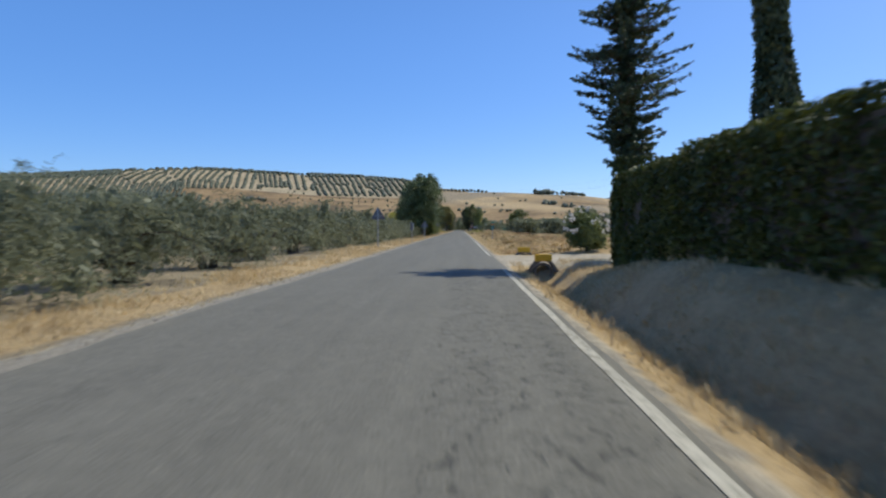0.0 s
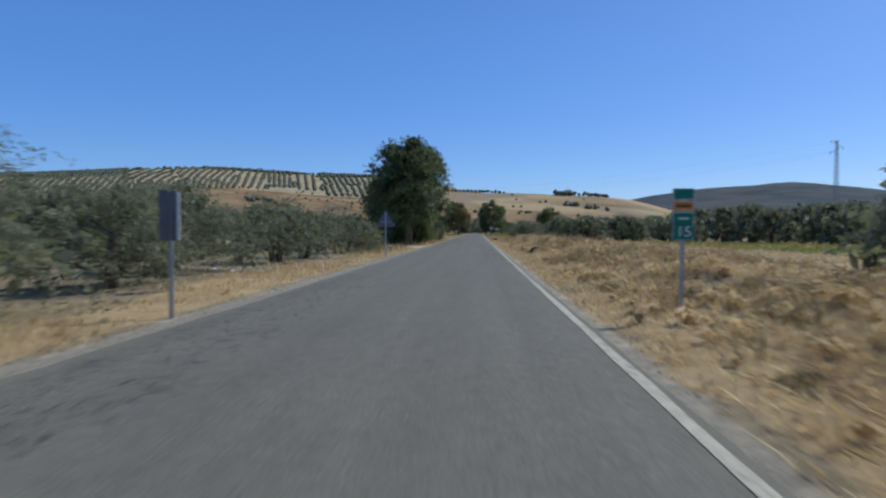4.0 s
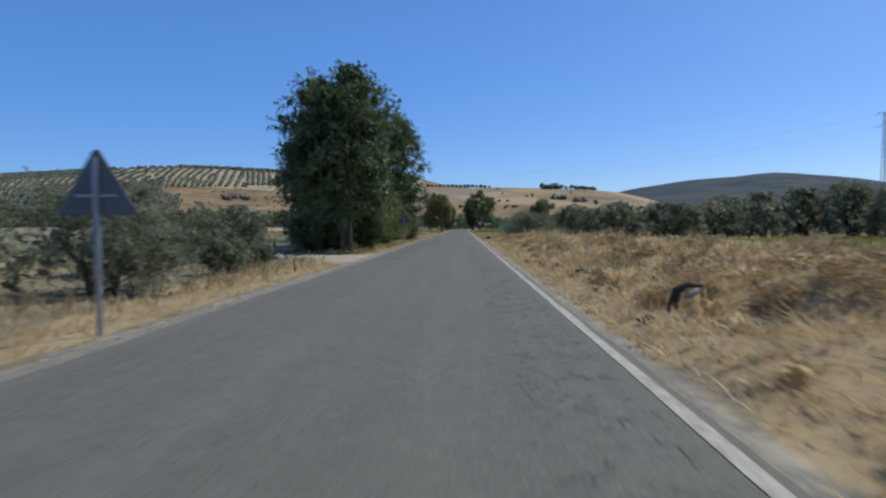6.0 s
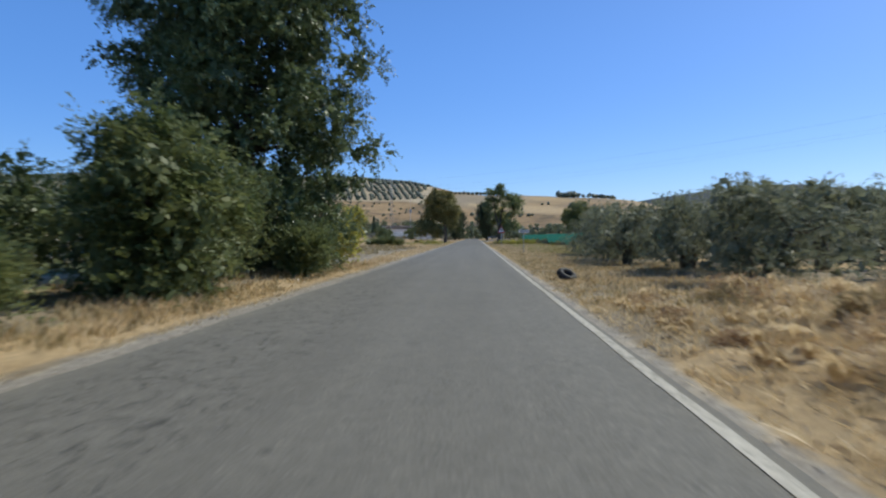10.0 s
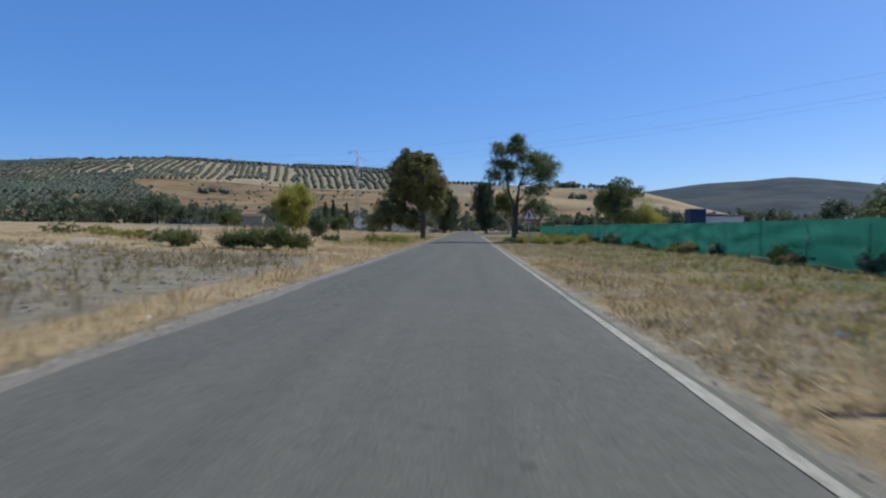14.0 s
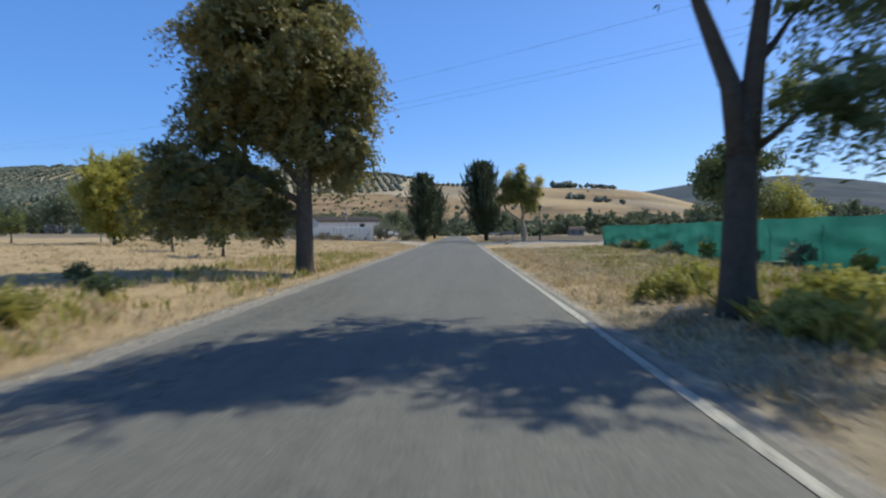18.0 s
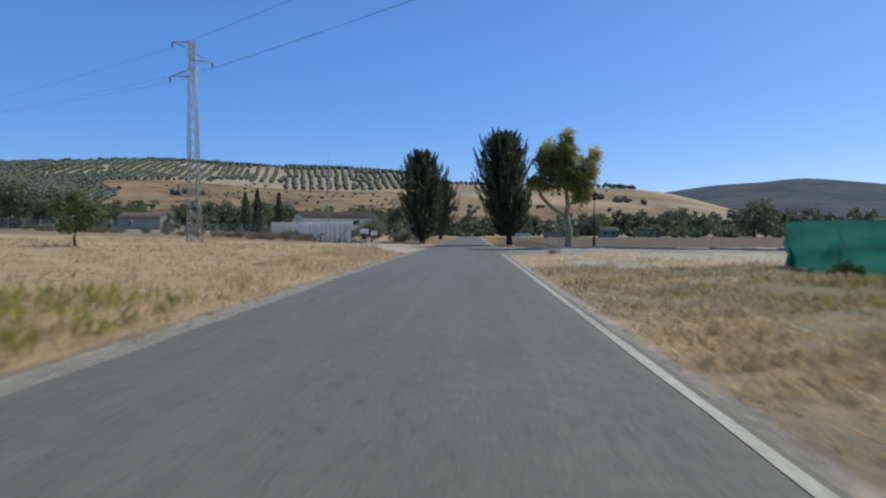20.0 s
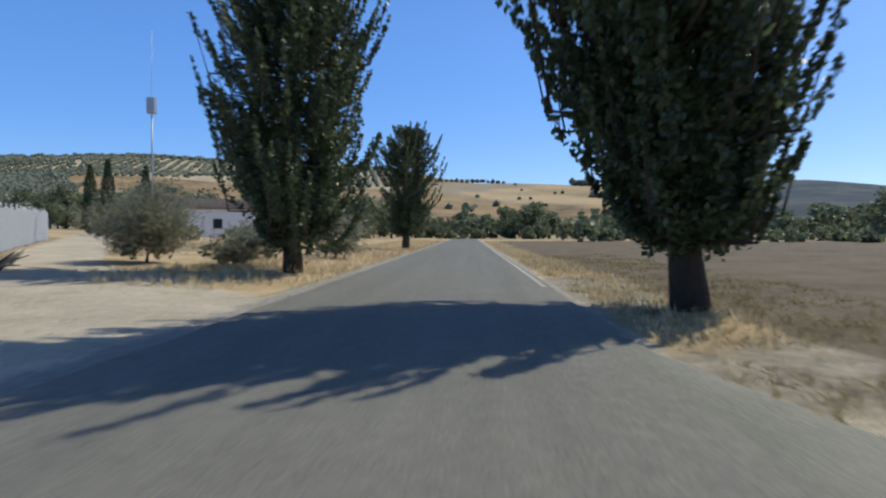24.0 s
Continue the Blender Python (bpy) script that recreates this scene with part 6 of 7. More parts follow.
def prism(bm, outline, y0, y1):
    """An outline in x and z made solid between two depths."""
    a = [bm.verts.new((x, y0, z)) for x, z in outline]
    b = [bm.verts.new((x, y1, z)) for x, z in outline]
    bm.faces.new(a)
    bm.faces.new(b[::-1])
    for k in range(len(a)):
        j = (k + 1) % len(a)
        bm.faces.new((a[k], b[k], b[j], a[j]))
    bmesh.ops.recalc_face_normals(bm, faces=bm.faces)
    return bm


def rounded_triangle(side, z0, cut=0.05, grow=0.0):
    h = side * 0.866
    pts = []
    cx, cz = 0.0, z0 + h / 3
    for ang in (90, 210, 330):
        R = side / math.sqrt(3) - 2 * cut + grow
        px, pz = cx + R * math.cos(radians(ang)), cz + R * math.sin(radians(ang))
        for k in range(-3, 4):
            q = radians(ang + k * 20)
            pts.append((px + cut * math.cos(q), pz + cut * math.sin(q)))
    return pts


def post(parent, x, z1, r=0.035, square=True):
    bm = bmesh.new()
    if square:
        box(bm, x - r, x + r, -r * 0.6, r * 0.6, -0.3, z1, 0.006)
    else:
        tube(bm, [(x, 0, -0.3), (x, 0, z1)], [r, r], 10)
    return part("post", bm, M["steel"], parent)


def triangle_sign(x, y, top, facing_us, label, turn=0.0):
    t = thing("warning_sign", label, "road sign", (x, y, gz(x, y)), "" if facing_us else "triangular signs", turn)
    side = 1.0
    z0 = top - side * 0.866 + 0.03
    s = -1 if facing_us else 1
    post(t, 0.0, top - 0.12)
    plate = part("plate", prism(bmesh.new(), rounded_triangle(side, z0), s * 0.03, s * 0.055), M["red_paint"] if facing_us else M["sign_back"], t)
    if facing_us:
        part("face", prism(bmesh.new(), rounded_triangle(side * 0.7, z0 + 0.115, 0.02), -0.056, -0.06), M["white_paint"], plate, "white face of the sign")
        bm = bmesh.new()
        prism(bm, [(-0.07, z0 + 0.17), (0.02, z0 + 0.17), (0.02, z0 + 0.32), (0.13, z0 + 0.32), (0.13, z0 + 0.38), (0.02, z0 + 0.38), (0.02, z0 + 0.5), (-0.025, z0 + 0.58), (-0.07, z0 + 0.5)], -0.061, -0.064)
        part("symbol", bm, M["black_paint"], plate, "black side-road symbol")
    else:
        part("face", prism(bmesh.new(), rounded_triangle(side, z0, 0.05, 0.004), 0.056, 0.062), M["red_paint"], plate, "red front seen edge-on")
        bm = bmesh.new()
        box(bm, -0.25, 0.25, 0.0, 0.03, z0 + 0.22, z0 + 0.26, 0.004)
        part("bracket", bm, M["steel"], plate)
    return t


triangle_sign(-4.35, 13.3, 2.75, False, "triangular road sign seen from its grey back")
triangle_sign(-3.5, 50.8, 2.35, False, "triangular road sign seen from its grey back", 6)
triangle_sign(-3.4, 89.5, 2.55, False, "triangular road sign seen from its grey back", -8)
triangle_sign(4.45, 167.4, 2.62, True, "red-bordered triangular warning sign with a black junction symbol")


def glyphs(text, size, x, z, y):
    cu = bpy.data.curves.new("digits", "FONT")
    cu.body, cu.size, cu.extrude, cu.align_x = text, size, 0.002, "CENTER"
    ob = bpy.data.objects.new("digits", cu)
    me = bpy.data.meshes.new_from_object(ob)
    bpy.data.objects.remove(ob)
    me.transform(Matrix.Translation((x, y, z)) @ Matrix.Rotation(radians(90), 4, "X"))
    return me


def km_sign(x, y):
    t = thing("kilometre_sign", "green kilometre marker with an orange band on a steel post", "road sign", (x, y, 0.0))
    post(t, 0.0, 1.88, 0.028)
    for name, z0, z1, mat, lab in (("lower_plate", 1.13, 1.54, "green_paint", "green plate with white digits"), ("band", 1.56, 1.7, "orange_paint", "orange band"), ("upper_plate", 1.72, 1.88, "green_paint", "plain green plate")):
        pl_ = part(name, box(bmesh.new(), -0.15, 0.15, -0.05, -0.03, z0, z1, 0.006), M[mat], t, lab)
        rim = bmesh.new()
        for a, b_, c, d in ((-0.146, 0.146, z0 + 0.004, z0 + 0.011), (-0.146, 0.146, z1 - 0.011, z1 - 0.004), (-0.146, -0.139, z0 + 0.012, z1 - 0.012), (0.139, 0.146, z0 + 0.012, z1 - 0.012)):
            box(rim, a, b_, -0.054, -0.051, c, d)
        part("rim", rim, M["zinc"], pl_)
        if name == "lower_plate":
            part("digits", glyphs("15", 0.21, 0.01, 1.19, -0.053), M["white_paint"], pl_, "white digits")
            for k in range(4):
                part("writing", box(bmesh.new(), -0.07 + 0.037 * k, -0.043 + 0.037 * k, -0.055, -0.051, 1.43, 1.465), M["white_paint"], pl_)
        elif name == "band":
            for k in range(5):
                part("writing", box(bmesh.new(), -0.1 + 0.042 * k, -0.072 + 0.042 * k, -0.055, -0.051, 1.605, 1.65), M["black_paint"], pl_)


km_sign(4.08, 29.2)
for x, y, q in ((-6.9, 38.5, 0.12), (-6.6, 38.9, 0.1), (-7.2, 39.1, 0.09)):
    rock(x, y, q, "white_paint", "whitewashed stone under an olive tree", 40 + y)


def km_back(x, y):
    t = thing("kilometre_sign", "paired narrow marker plates seen from the back on a steel post", "road sign", (x, y, gz(x, y)))
    post(t, 0.0, 1.86, 0.03)
    for x0, x1, z1, lab in ((-0.155, -0.012, 1.88, "grey-backed plate"), (0.014, 0.112, 1.86, "narrow grey-backed plate")):
        bm = box(bmesh.new(), x0, x1, -0.052, -0.03, 1.14, z1, 0.004)
        pl_ = part("plate", bm, M["sign_back"], t, lab)
    bm = box(bmesh.new(), 0.114, 0.16, -0.05, -0.036, 1.15, 1.85, 0.003)
    part("face", bm, M["white_paint"], pl_, "white front edge")


km_back(-3.35, 28.9)


def board_sign(x, y, wide, z0, z1, label, arrow, turn=0.0, back=False, gap=0.28, bars=True, group="direction boards"):
    """A board on two posts; arrow: -1 points left, 1 right, 0 none."""
    t = thing("direction_sign", label, "road sign", (x, y, gz(x, y)), group, turn)
    for s in (-1, 1) if gap else (0,):
        post(t, s * gap / 2, z1 - 0.03, 0.028)
    w, m = wide / 2, (z0 + z1) / 2
    if arrow == 0:
        o = [(-w, z0), (w, z0), (w, z1), (-w, z1)]
    else:
        o = [(-arrow * w, z0), (arrow * (w - 0.1), z0), (arrow * w, m), (arrow * (w - 0.1), z1), (-arrow * w, z1)]
    b = part("board", prism(bmesh.new(), o, -0.05, -0.025), M["sign_back"] if back else M["white_paint"], t, "plain grey back" if back else "white board")
    if bars and not back:
        n, step = 7, (wide - 0.22) / 7
        for k in range(n):
            part("writing", box(bmesh.new(), -w + 0.12 + k * step, -w + 0.12 + (k + 0.7) * step, -0.054, -0.0505, m - 0.036, m + 0.036), M["sign_back"], b)
        for c, d in ((z0 + 0.012, z0 + 0.02), (z1 - 0.02, z1 - 0.012)):
            part("border", box(bmesh.new(), -w + 0.11, w - 0.11, -0.054, -0.0505, c, d), M["black_paint"], b)
    return t


board_sign(-7.0, 243.6, 0.76, 1.17, 1.5, "white arrow-shaped place board on two steel posts", -1, 45, gap=0.5)
board_sign(-6.45, 244.8, 0.58, 1.09, 1.4, "small white place board on two steel posts", 1, 45, gap=0.36)
board_sign(5.1, 252.2, 1.25, 1.04, 1.29, "long white arrow board on two posts before a ploughed field", 1, gap=0.8)
board_sign(5.55, 235.8, 1.15, 1.0, 1.34, "dark-backed direction board on two posts, seen from behind", 0, 12, True, 0.75)
board_sign(4.75, 134.4, 0.8, 1.6, 1.84, "small white place board on a single post", 0, 0, False, 0.0)
tri = thing("arrow_plate", "small white triangular plate on a thin post", "road sign", (-7.7, 243.7, gz(-7.7, 243.7)))
post(tri, 0.05, 1.55, 0.02)
part("plate", prism(bmesh.new(), [(-0.2, 1.62), (0.1, 1.48), (0.1, 1.74)], -0.035, -0.022), M["white_paint"], tri)


# ---------------------------------------------------------------- pipe under the track
def culvert(x, y, facing):
    t = thing("culvert_end", "concrete pipe end with a yellow block on top in the ditch", "culvert", (x, y, 0), "culvert ends")
    sides, r0, r1 = 20, 0.26, 0.32
    bm = bmesh.new()
    rings = []
    for rr, yy in ((r1, 0.45), (r1, 0.0), (r0, 0.0), (r0, 0.45)):
        rings.append([bm.verts.new((rr * math.cos(2 * math.pi * k / sides), facing * yy, -0.27 + rr * math.sin(2 * math.pi * k / sides))) for k in range(sides)])
    for a, b in zip(rings, rings[1:]):
        for k in range(sides):
            bm.faces.new((a[k], a[(k + 1) % sides], b[(k + 1) % sides], b[k]))
    bmesh.ops.recalc_face_normals(bm, faces=bm.faces)
    part("pipe", bm, M["dirty_concrete"], t)
    # sloping shoulders cast round the pipe
    bm = bmesh.new()
    arc = [(0.36 * math.cos(a), -0.27 + 0.36 * math.sin(a)) for a in np.linspace(math.pi * 0.98, math.pi * 0.02, 14)]
    prism(bm, [(-0.62, -0.42), (-0.52, -0.2), (-0.3, 0.1), (0.3, 0.1), (0.52, -0.2), (0.62, -0.42)] + [(p, q) for p, q in arc[::-1]], facing * 0.06, facing * 0.34)
    part("shoulder", bm, M["dirty_concrete"], t)
    part("block", box(bmesh.new(), -0.29, 0.29, min(facing * 0.0, facing * 0.3), max(facing * 0.0, facing * 0.3), 0.105, 0.345, 0.02), M["yellow_paint"], t, "yellow painted block")
    # added black plate across the back, stands for the shade inside the pipe
    part("pipe_shade", box(bmesh.new(), -0.3, 0.3, min(facing * 0.451, facing * 0.48), max(facing * 0.451, facing * 0.48), -0.57, -0.03), M["rubber"], t, "black plate for the shade inside the pipe")


culvert(4.1, -5.75, 1)
culvert(4.25, 2.75, -1)


# tyre and debris on the verge
def torus(bm, R, r, m, n=22, k=10):
    rings = []
    for i in range(n):
        a = 2 * math.pi * i / n
        rings.append([bm.verts.new(m @ Vector((math.cos(a) * (R + r * math.cos(b)), math.sin(a) * (R + r * math.cos(b)), r * 1.15 * math.sin(b)))) for b in (2 * math.pi * j / k for j in range(k))])
    for i in range(n):
        for j in range(k):
            bm.faces.new((rings[i][j], rings[(i + 1) % n][j], rings[(i + 1) % n][(j + 1) % k], rings[i][(j + 1) % k])).smooth = True
    return bm


ty = thing("old_tyre", "worn black tyre lying in dry grass", "tyre", (3.65, 104.9, gz(3.65, 104.9)))
part("tread", torus(bmesh.new(), 0.21, 0.1, Matrix.Translation((0, 0, 0.15)) @ Matrix.Rotation(radians(28), 4, "X") @ Matrix.Rotation(radians(20), 4, "Y")), M["rubber"], ty)


rock(3.85, 57.8, 0.17, "dark_wood", "dark charred stump in dry grass", 1, "stump", "stump")
lg = thing("fallen_log", "charred black bent log with an ash-grey stub", "log", (3.9, 51.6, gz(3.9, 51.6) - 0.02))
part("log", tube(bmesh.new(), [(-0.05, 0, -0.1), (-0.02, 0, 0.12), (0.04, 0.03, 0.3), (0.18, 0.06, 0.38), (0.4, 0.08, 0.36)], [0.08, 0.07, 0.065, 0.05, 0.02], 9), M["dark_wood"], lg)
part("stub", tube(bmesh.new(), [(0.1, -0.04, 0.22), (0.2, -0.06, 0.25), (0.3, -0.05, 0.33)], [0.03, 0.05, 0.03], 8), M["concrete"], lg, "pale ash-grey stub")
rock(3.35, 51.0, 0.12, "dark_wood", "dark charred stump in dry grass", 3, "stump", "stump")
for k, (x, y, s) in enumerate(((-6.2, 68.6, 0.22), (-5.6, 67.6, 0.18), (-6.8, 69.0, 0.25), (-5.2, 66.9, 0.15), (-4.9, 74.7, 0.16), (-7.4, 69.6, 0.2), (3.2, -10.5, 0.06), (5.5, 235.2, 0.31))):
    rock(x, y, s, "stone", "pale weathered stone at the track edge", 5 + k)


def litter():
    r = np.random.default_rng(450)
    x = np.concatenate([r.uniform(3.2, 6.5, 26), r.uniform(-4.6, -3.3, 16)])
    y = np.concatenate([r.uniform(20, 225, 26), r.uniform(-20, 230, 16)])
    c = np.stack([x, y, ground_z(x, y) + 0.07], -1)
    q = leaf_quads(c, 0.055, r, 0.7, 0, 0.7)
    tagged(new("litter", quads_mesh("litter", q, M["white_paint"])), "scraps of white paper and plastic on the verge", "litter", kind="stuff")


litter()
for x, y, h in ((-9.5, 73.3, 1.05), (-8.6, 74.2, 0.85)):
    t = thing("fence_post", "dark weathered wooden post beside the track", "post", (x, y, gz(x, y)), "track posts")
    part("post", tube(bmesh.new(), [(0, 0, -0.3), (0.01, 0, h * 0.5), (0.03, 0, h)], [0.06, 0.055, 0.05], 8), M["dark_wood"], t)


# ---------------------------------------------------------------- green net fence
def net_fence():
    t = thing("net_fence", "long fence of green shade net on thin posts", "fence", (0, 0, 0))
    ys = np.arange(122, 221.01, 0.5)
    line = lambda y: 11.4 + 0.1 * np.sin(y * 0.11)
    n = 9
    v = []
    for k in range(n):
        f = k / (n - 1)
        sag = 0.05 * np.abs(np.sin((ys - 122) / 3.0 * math.pi)) ** 0.7
        z = ground_z(line(ys), ys) * (1 - f) + 0.06 * f + 0.02 + f * (1.5 - sag * 0.8 + 0.025 * wobble(ys, 0 * ys, 5))
        x = line(ys) + 0.13 * wobble(ys, 0 * ys + k * 0.8, 0.8) * math.sin(f * math.pi) + 0.09 * wobble(ys * 0.4, 0 * ys + k * 0.9, 0.35) * (0.3 + f * (1 - f))
        v.append(np.stack([x, ys, z], -1))
    front = np.stack(v, 1)
    m = len(ys)
    i = (np.arange(m - 1)[:, None] * n + np.arange(n - 1)[None]).ravel()
    f1 = np.stack([i, i + 1, i + n + 1, i + n], -1)
    part("net", mesh_of("net", front.reshape(-1, 3), f1, M["net"], True), None, t)
    me = None
    for y in np.arange(122, 221.01, 3.0):
        x = float(line(y)) + 0.1
        if me is None:
            bm = tube(bmesh.new(), [(0, 0, -0.4), (0, 0, 1.4)], [0.025, 0.025], 8)
            ob = part("post", bm, M["steel"], t)
            me = ob.data
        else:
            ob = part("post", me, None, t)
        ob.location = (x, y, gz(x, y))
    # cross run at the far end
    for k, x in enumerate((14.5, 17.5, 20.5)):
        ob = part("post", me, None, t)
        ob.location = (x, 221, gz(x, 221))
    xs = np.arange(11.6, 21, 0.5)
    v = np.stack([np.stack([xs, 221 + 0.05 * wobble(xs, xs * 0 + k, 0.6), ground_z(xs, 221 + 0 * xs) + 0.02 + 1.45 * k / 4], -1) for k in range(5)], 1)
    i = (np.arange(len(xs) - 1)[:, None] * 5 + np.arange(4)[None]).ravel()
    part("net", mesh_of("net", v.reshape(-1, 3), np.stack([i, i + 1, i + 6, i + 5], -1), M["net"], True), None, t)


net_fence()

r = np.random.default_rng(520)
for k in range(34):
    y = 124 + 94 * (k + r.uniform(0, 1)) / 34
    bush("dusty weeds grown up along the foot of the net", ("weed", "grey_leaf", "dry_weed")[k % 3], 10.8 + r.normal() * 0.2, y, r.uniform(0.3, 0.8), r.uniform(0.8, 1.7), 540 + k, 900, 0.05, "weed_clump", "weeds along the net")

bt = thing("container", "dark blue box container behind the net", "container", (21.35, 186, gz(21.35, 186)))
part("body", box(bmesh.new(), -0.68, 0.68, -0.8, 0.8, 0.35, 2.95, 0.04), M["blue_paint"], bt)
for sx in (-0.6, 0.6):
    for sy in (-0.65, 0.65):
        part("leg", box(bmesh.new(), sx - 0.08, sx + 0.08, sy - 0.08, sy + 0.08, -0.2, 0.35), M["steel"], bt)
part("ribs", (lambda bm: [box(bm, x - 0.03, x + 0.03, -0.83, -0.805, 0.45, 2.85) for x in (-0.6, -0.3, 0, 0.3, 0.6)] and bm)(bmesh.new()), M["blue_paint"], bt)
sh = thing("shed", "low pale shed with a sloping roof behind the net", "shed", (24.9, 190, gz(24.9, 190)))
part("wall", box(bmesh.new(), -1.7, 1.7, -2, 2, -0.2, 2.4), M["white_paint"], sh)
part("roof", prism(bmesh.new(), [(-1.9, 2.55), (1.9, 2.4), (1.9, 2.5), (-1.9, 2.7)], -2.2, 2.2), M["concrete"], sh)


# ---------------------------------------------------------------- pylons and wires
def lattice(bm, corners0, corners1, z0, z1, panels, r):
    """Four legs with crossed bracing between two square sections."""
    lv = []
    for k in range(panels + 1):
        f = k / panels
        lv.append([Vector(a).lerp(Vector(b), f) + Vector((0, 0, z0 + (z1 - z0) * f)) for a, b in zip(corners0, corners1)])
    for c in range(4):
        tube(bm, [lv[0][c], lv[-1][c]], [r * 1.6, r * 1.3], 4)
    for a, b in zip(lv, lv[1:]):
        for c in range(4):
            d = (c + 1) % 4
            tube(bm, [a[c], b[d]], [r, r], 3, False)
            tube(bm, [a[d], b[c]], [r, r], 3, False)


def pylon(x, y, height, turn, base=0.75):
    t = thing("pylon", "slim grey lattice steel power pylon with three cross arms", "pylon", (x, y, gz(x, y)), "power pylons", turn)
    q = lambda h: [(h, h, 0), (-h, h, 0), (-h, -h, 0), (h, -h, 0)]
    bm = bmesh.new()
    lattice(bm, q(base * 0.6), q(0.2), -0.2, height - 0.1, 17, 0.028)
    part("tower", bm, M["steel"], t)
    tips = []
    for z, s, ln in ((height - 0.25, -1, 1.5), (height - 1.7, 1, 1.5), (height - 2.9, -1, 1.7)):
        bm = bmesh.new()
        for yy in (-0.16, 0.16):
            tube(bm, [(0, yy, z), (s * ln, 0, z - 0.05)], [0.035, 0.03], 4)
            tube(bm, [(0, yy, z + 0.6 * (1 if z < height - 0.5 else -1)), (s * ln, 0, z - 0.05)], [0.025, 0.02], 4)
        arm = part("cross_arm", bm, M["steel"], t)
        bm = bmesh.new()
        tube(bm, [(s * ln, 0, z - 0.06), (s * ln, 0, z - 0.2), (s * ln, 0, z - 0.34), (s * ln, 0, z - 0.5)], [0.02, 0.07, 0.04, 0.06], 8)
        part("insulator", bm, M["dark_glass"], arm)
        tips.append(t.matrix_basis @ Vector((s * ln, 0, z - 0.5)))
    base_z = Vector((x, y, gz(x, y)))
    rot = Matrix.Rotation(radians(turn), 3, "Z")
    return [base_z + rot @ Vector((s * ln, 0, z - 0.5)) for z, s, ln in ((height - 0.25, -1, 1.5), (height - 1.7, 1, 1.5), (height - 2.9, -1, 1.7))]


p1 = pylon(-20.9, 246.7, 15.8, 8)
p2 = pylon(83, 165, 22.5, 8, 1.1)
p3 = Vector((-260, 430, 40))
wires = thing("power_lines", "thin dark power lines strung between pylons", "cable", (0, 0, 0))
for k in range(3):
    for a, b in ((p1[k], p2[k]), (p1[k], p3 + Vector((0, 0, k * 1.2)))):
        pts = [a.lerp(b, f / 16) - Vector((0, 0, 4 * 2.2 * (f / 16) * (1 - f / 16))) for f in range(17)]
        part("cable", tube(bmesh.new(), pts, [0.008] * 17, 4, False), M["black_paint"], wires)

mast = thing("antenna_mast", "thin steel antenna mast with a small box on top", "mast", (-20.3, 288.5, gz(-20.3, 288.5)))
part("pole", tube(bmesh.new(), [(0, 0, -0.3), (0, 0, 5), (0, 0, 9.2)], [0.07, 0.06, 0.05], 8), M["steel"], mast)
part("box", box(bmesh.new(), -0.27, 0.27, -0.2, 0.2, 8.7, 9.75, 0.02), M["steel"], mast)
part("whip", tube(bmesh.new(), [(0, 0, 9.7), (0.05, 0, 14.2)], [0.025, 0.01], 6), M["white_paint"], mast)


# ---------------------------------------------------------------- corner with the kerb, lamp and walls
def kerb():
    t = tagged(new("kerb"), "low stone kerb along the side road", "kerb", kind="structure")
    x = 5.6
    me = box(bmesh.new(), -0.5, 0.5, -0.16, 0.16, -0.25, 0.22, 0.02)
    base = bpy.data.meshes.new("kerb_stone")
    me.to_mesh(base)
    me.free()
    base.materials.append(M["concrete"])
    while x < 30:
        y0, y1 = float(side_far(x)), float(side_far(x + 0.5))
        ang = math.atan2(y1 - y0, 0.5)
        ob = part("kerb_stone", base, None, t)
        ob.location, ob.rotation_euler = (x, y0, gz(x, y0)), (0, 0, ang)
        x += 1.02 * math.cos(ang)


kerb()


def street_lamp(x, y):
    t = thing("street_lamp", "black iron street lamp with a lantern head", "street lamp", (x, y, gz(x, y)))
    part("base", tube(bmesh.new(), [(0, 0, -0.2), (0, 0, 0.5), (0, 0, 0.9), (0, 0, 1.0)], [0.13, 0.12, 0.09, 0.06], 12), M["black_paint"], t)
    part("pole", tube(bmesh.new(), [(0, 0, 1.0), (0, 0, 3.7)], [0.055, 0.04], 12), M["black_paint"], t)
    head = part("lantern", tube(bmesh.new(), [(0, 0, 3.7), (0, 0, 3.76), (0, 0, 3.82), (0, 0, 4.2)], [0.05, 0.12, 0.13, 0.22], 6), M["dark_glass"], t, "dark glass lantern")
    part("cap", tube(bmesh.new(), [(0, 0, 4.2), (0, 0, 4.23), (0, 0, 4.4), (0, 0, 4.55)], [0.26, 0.26, 0.1, 0.02], 6), M["black_paint"], head)


street_lamp(10.05, 246.9)

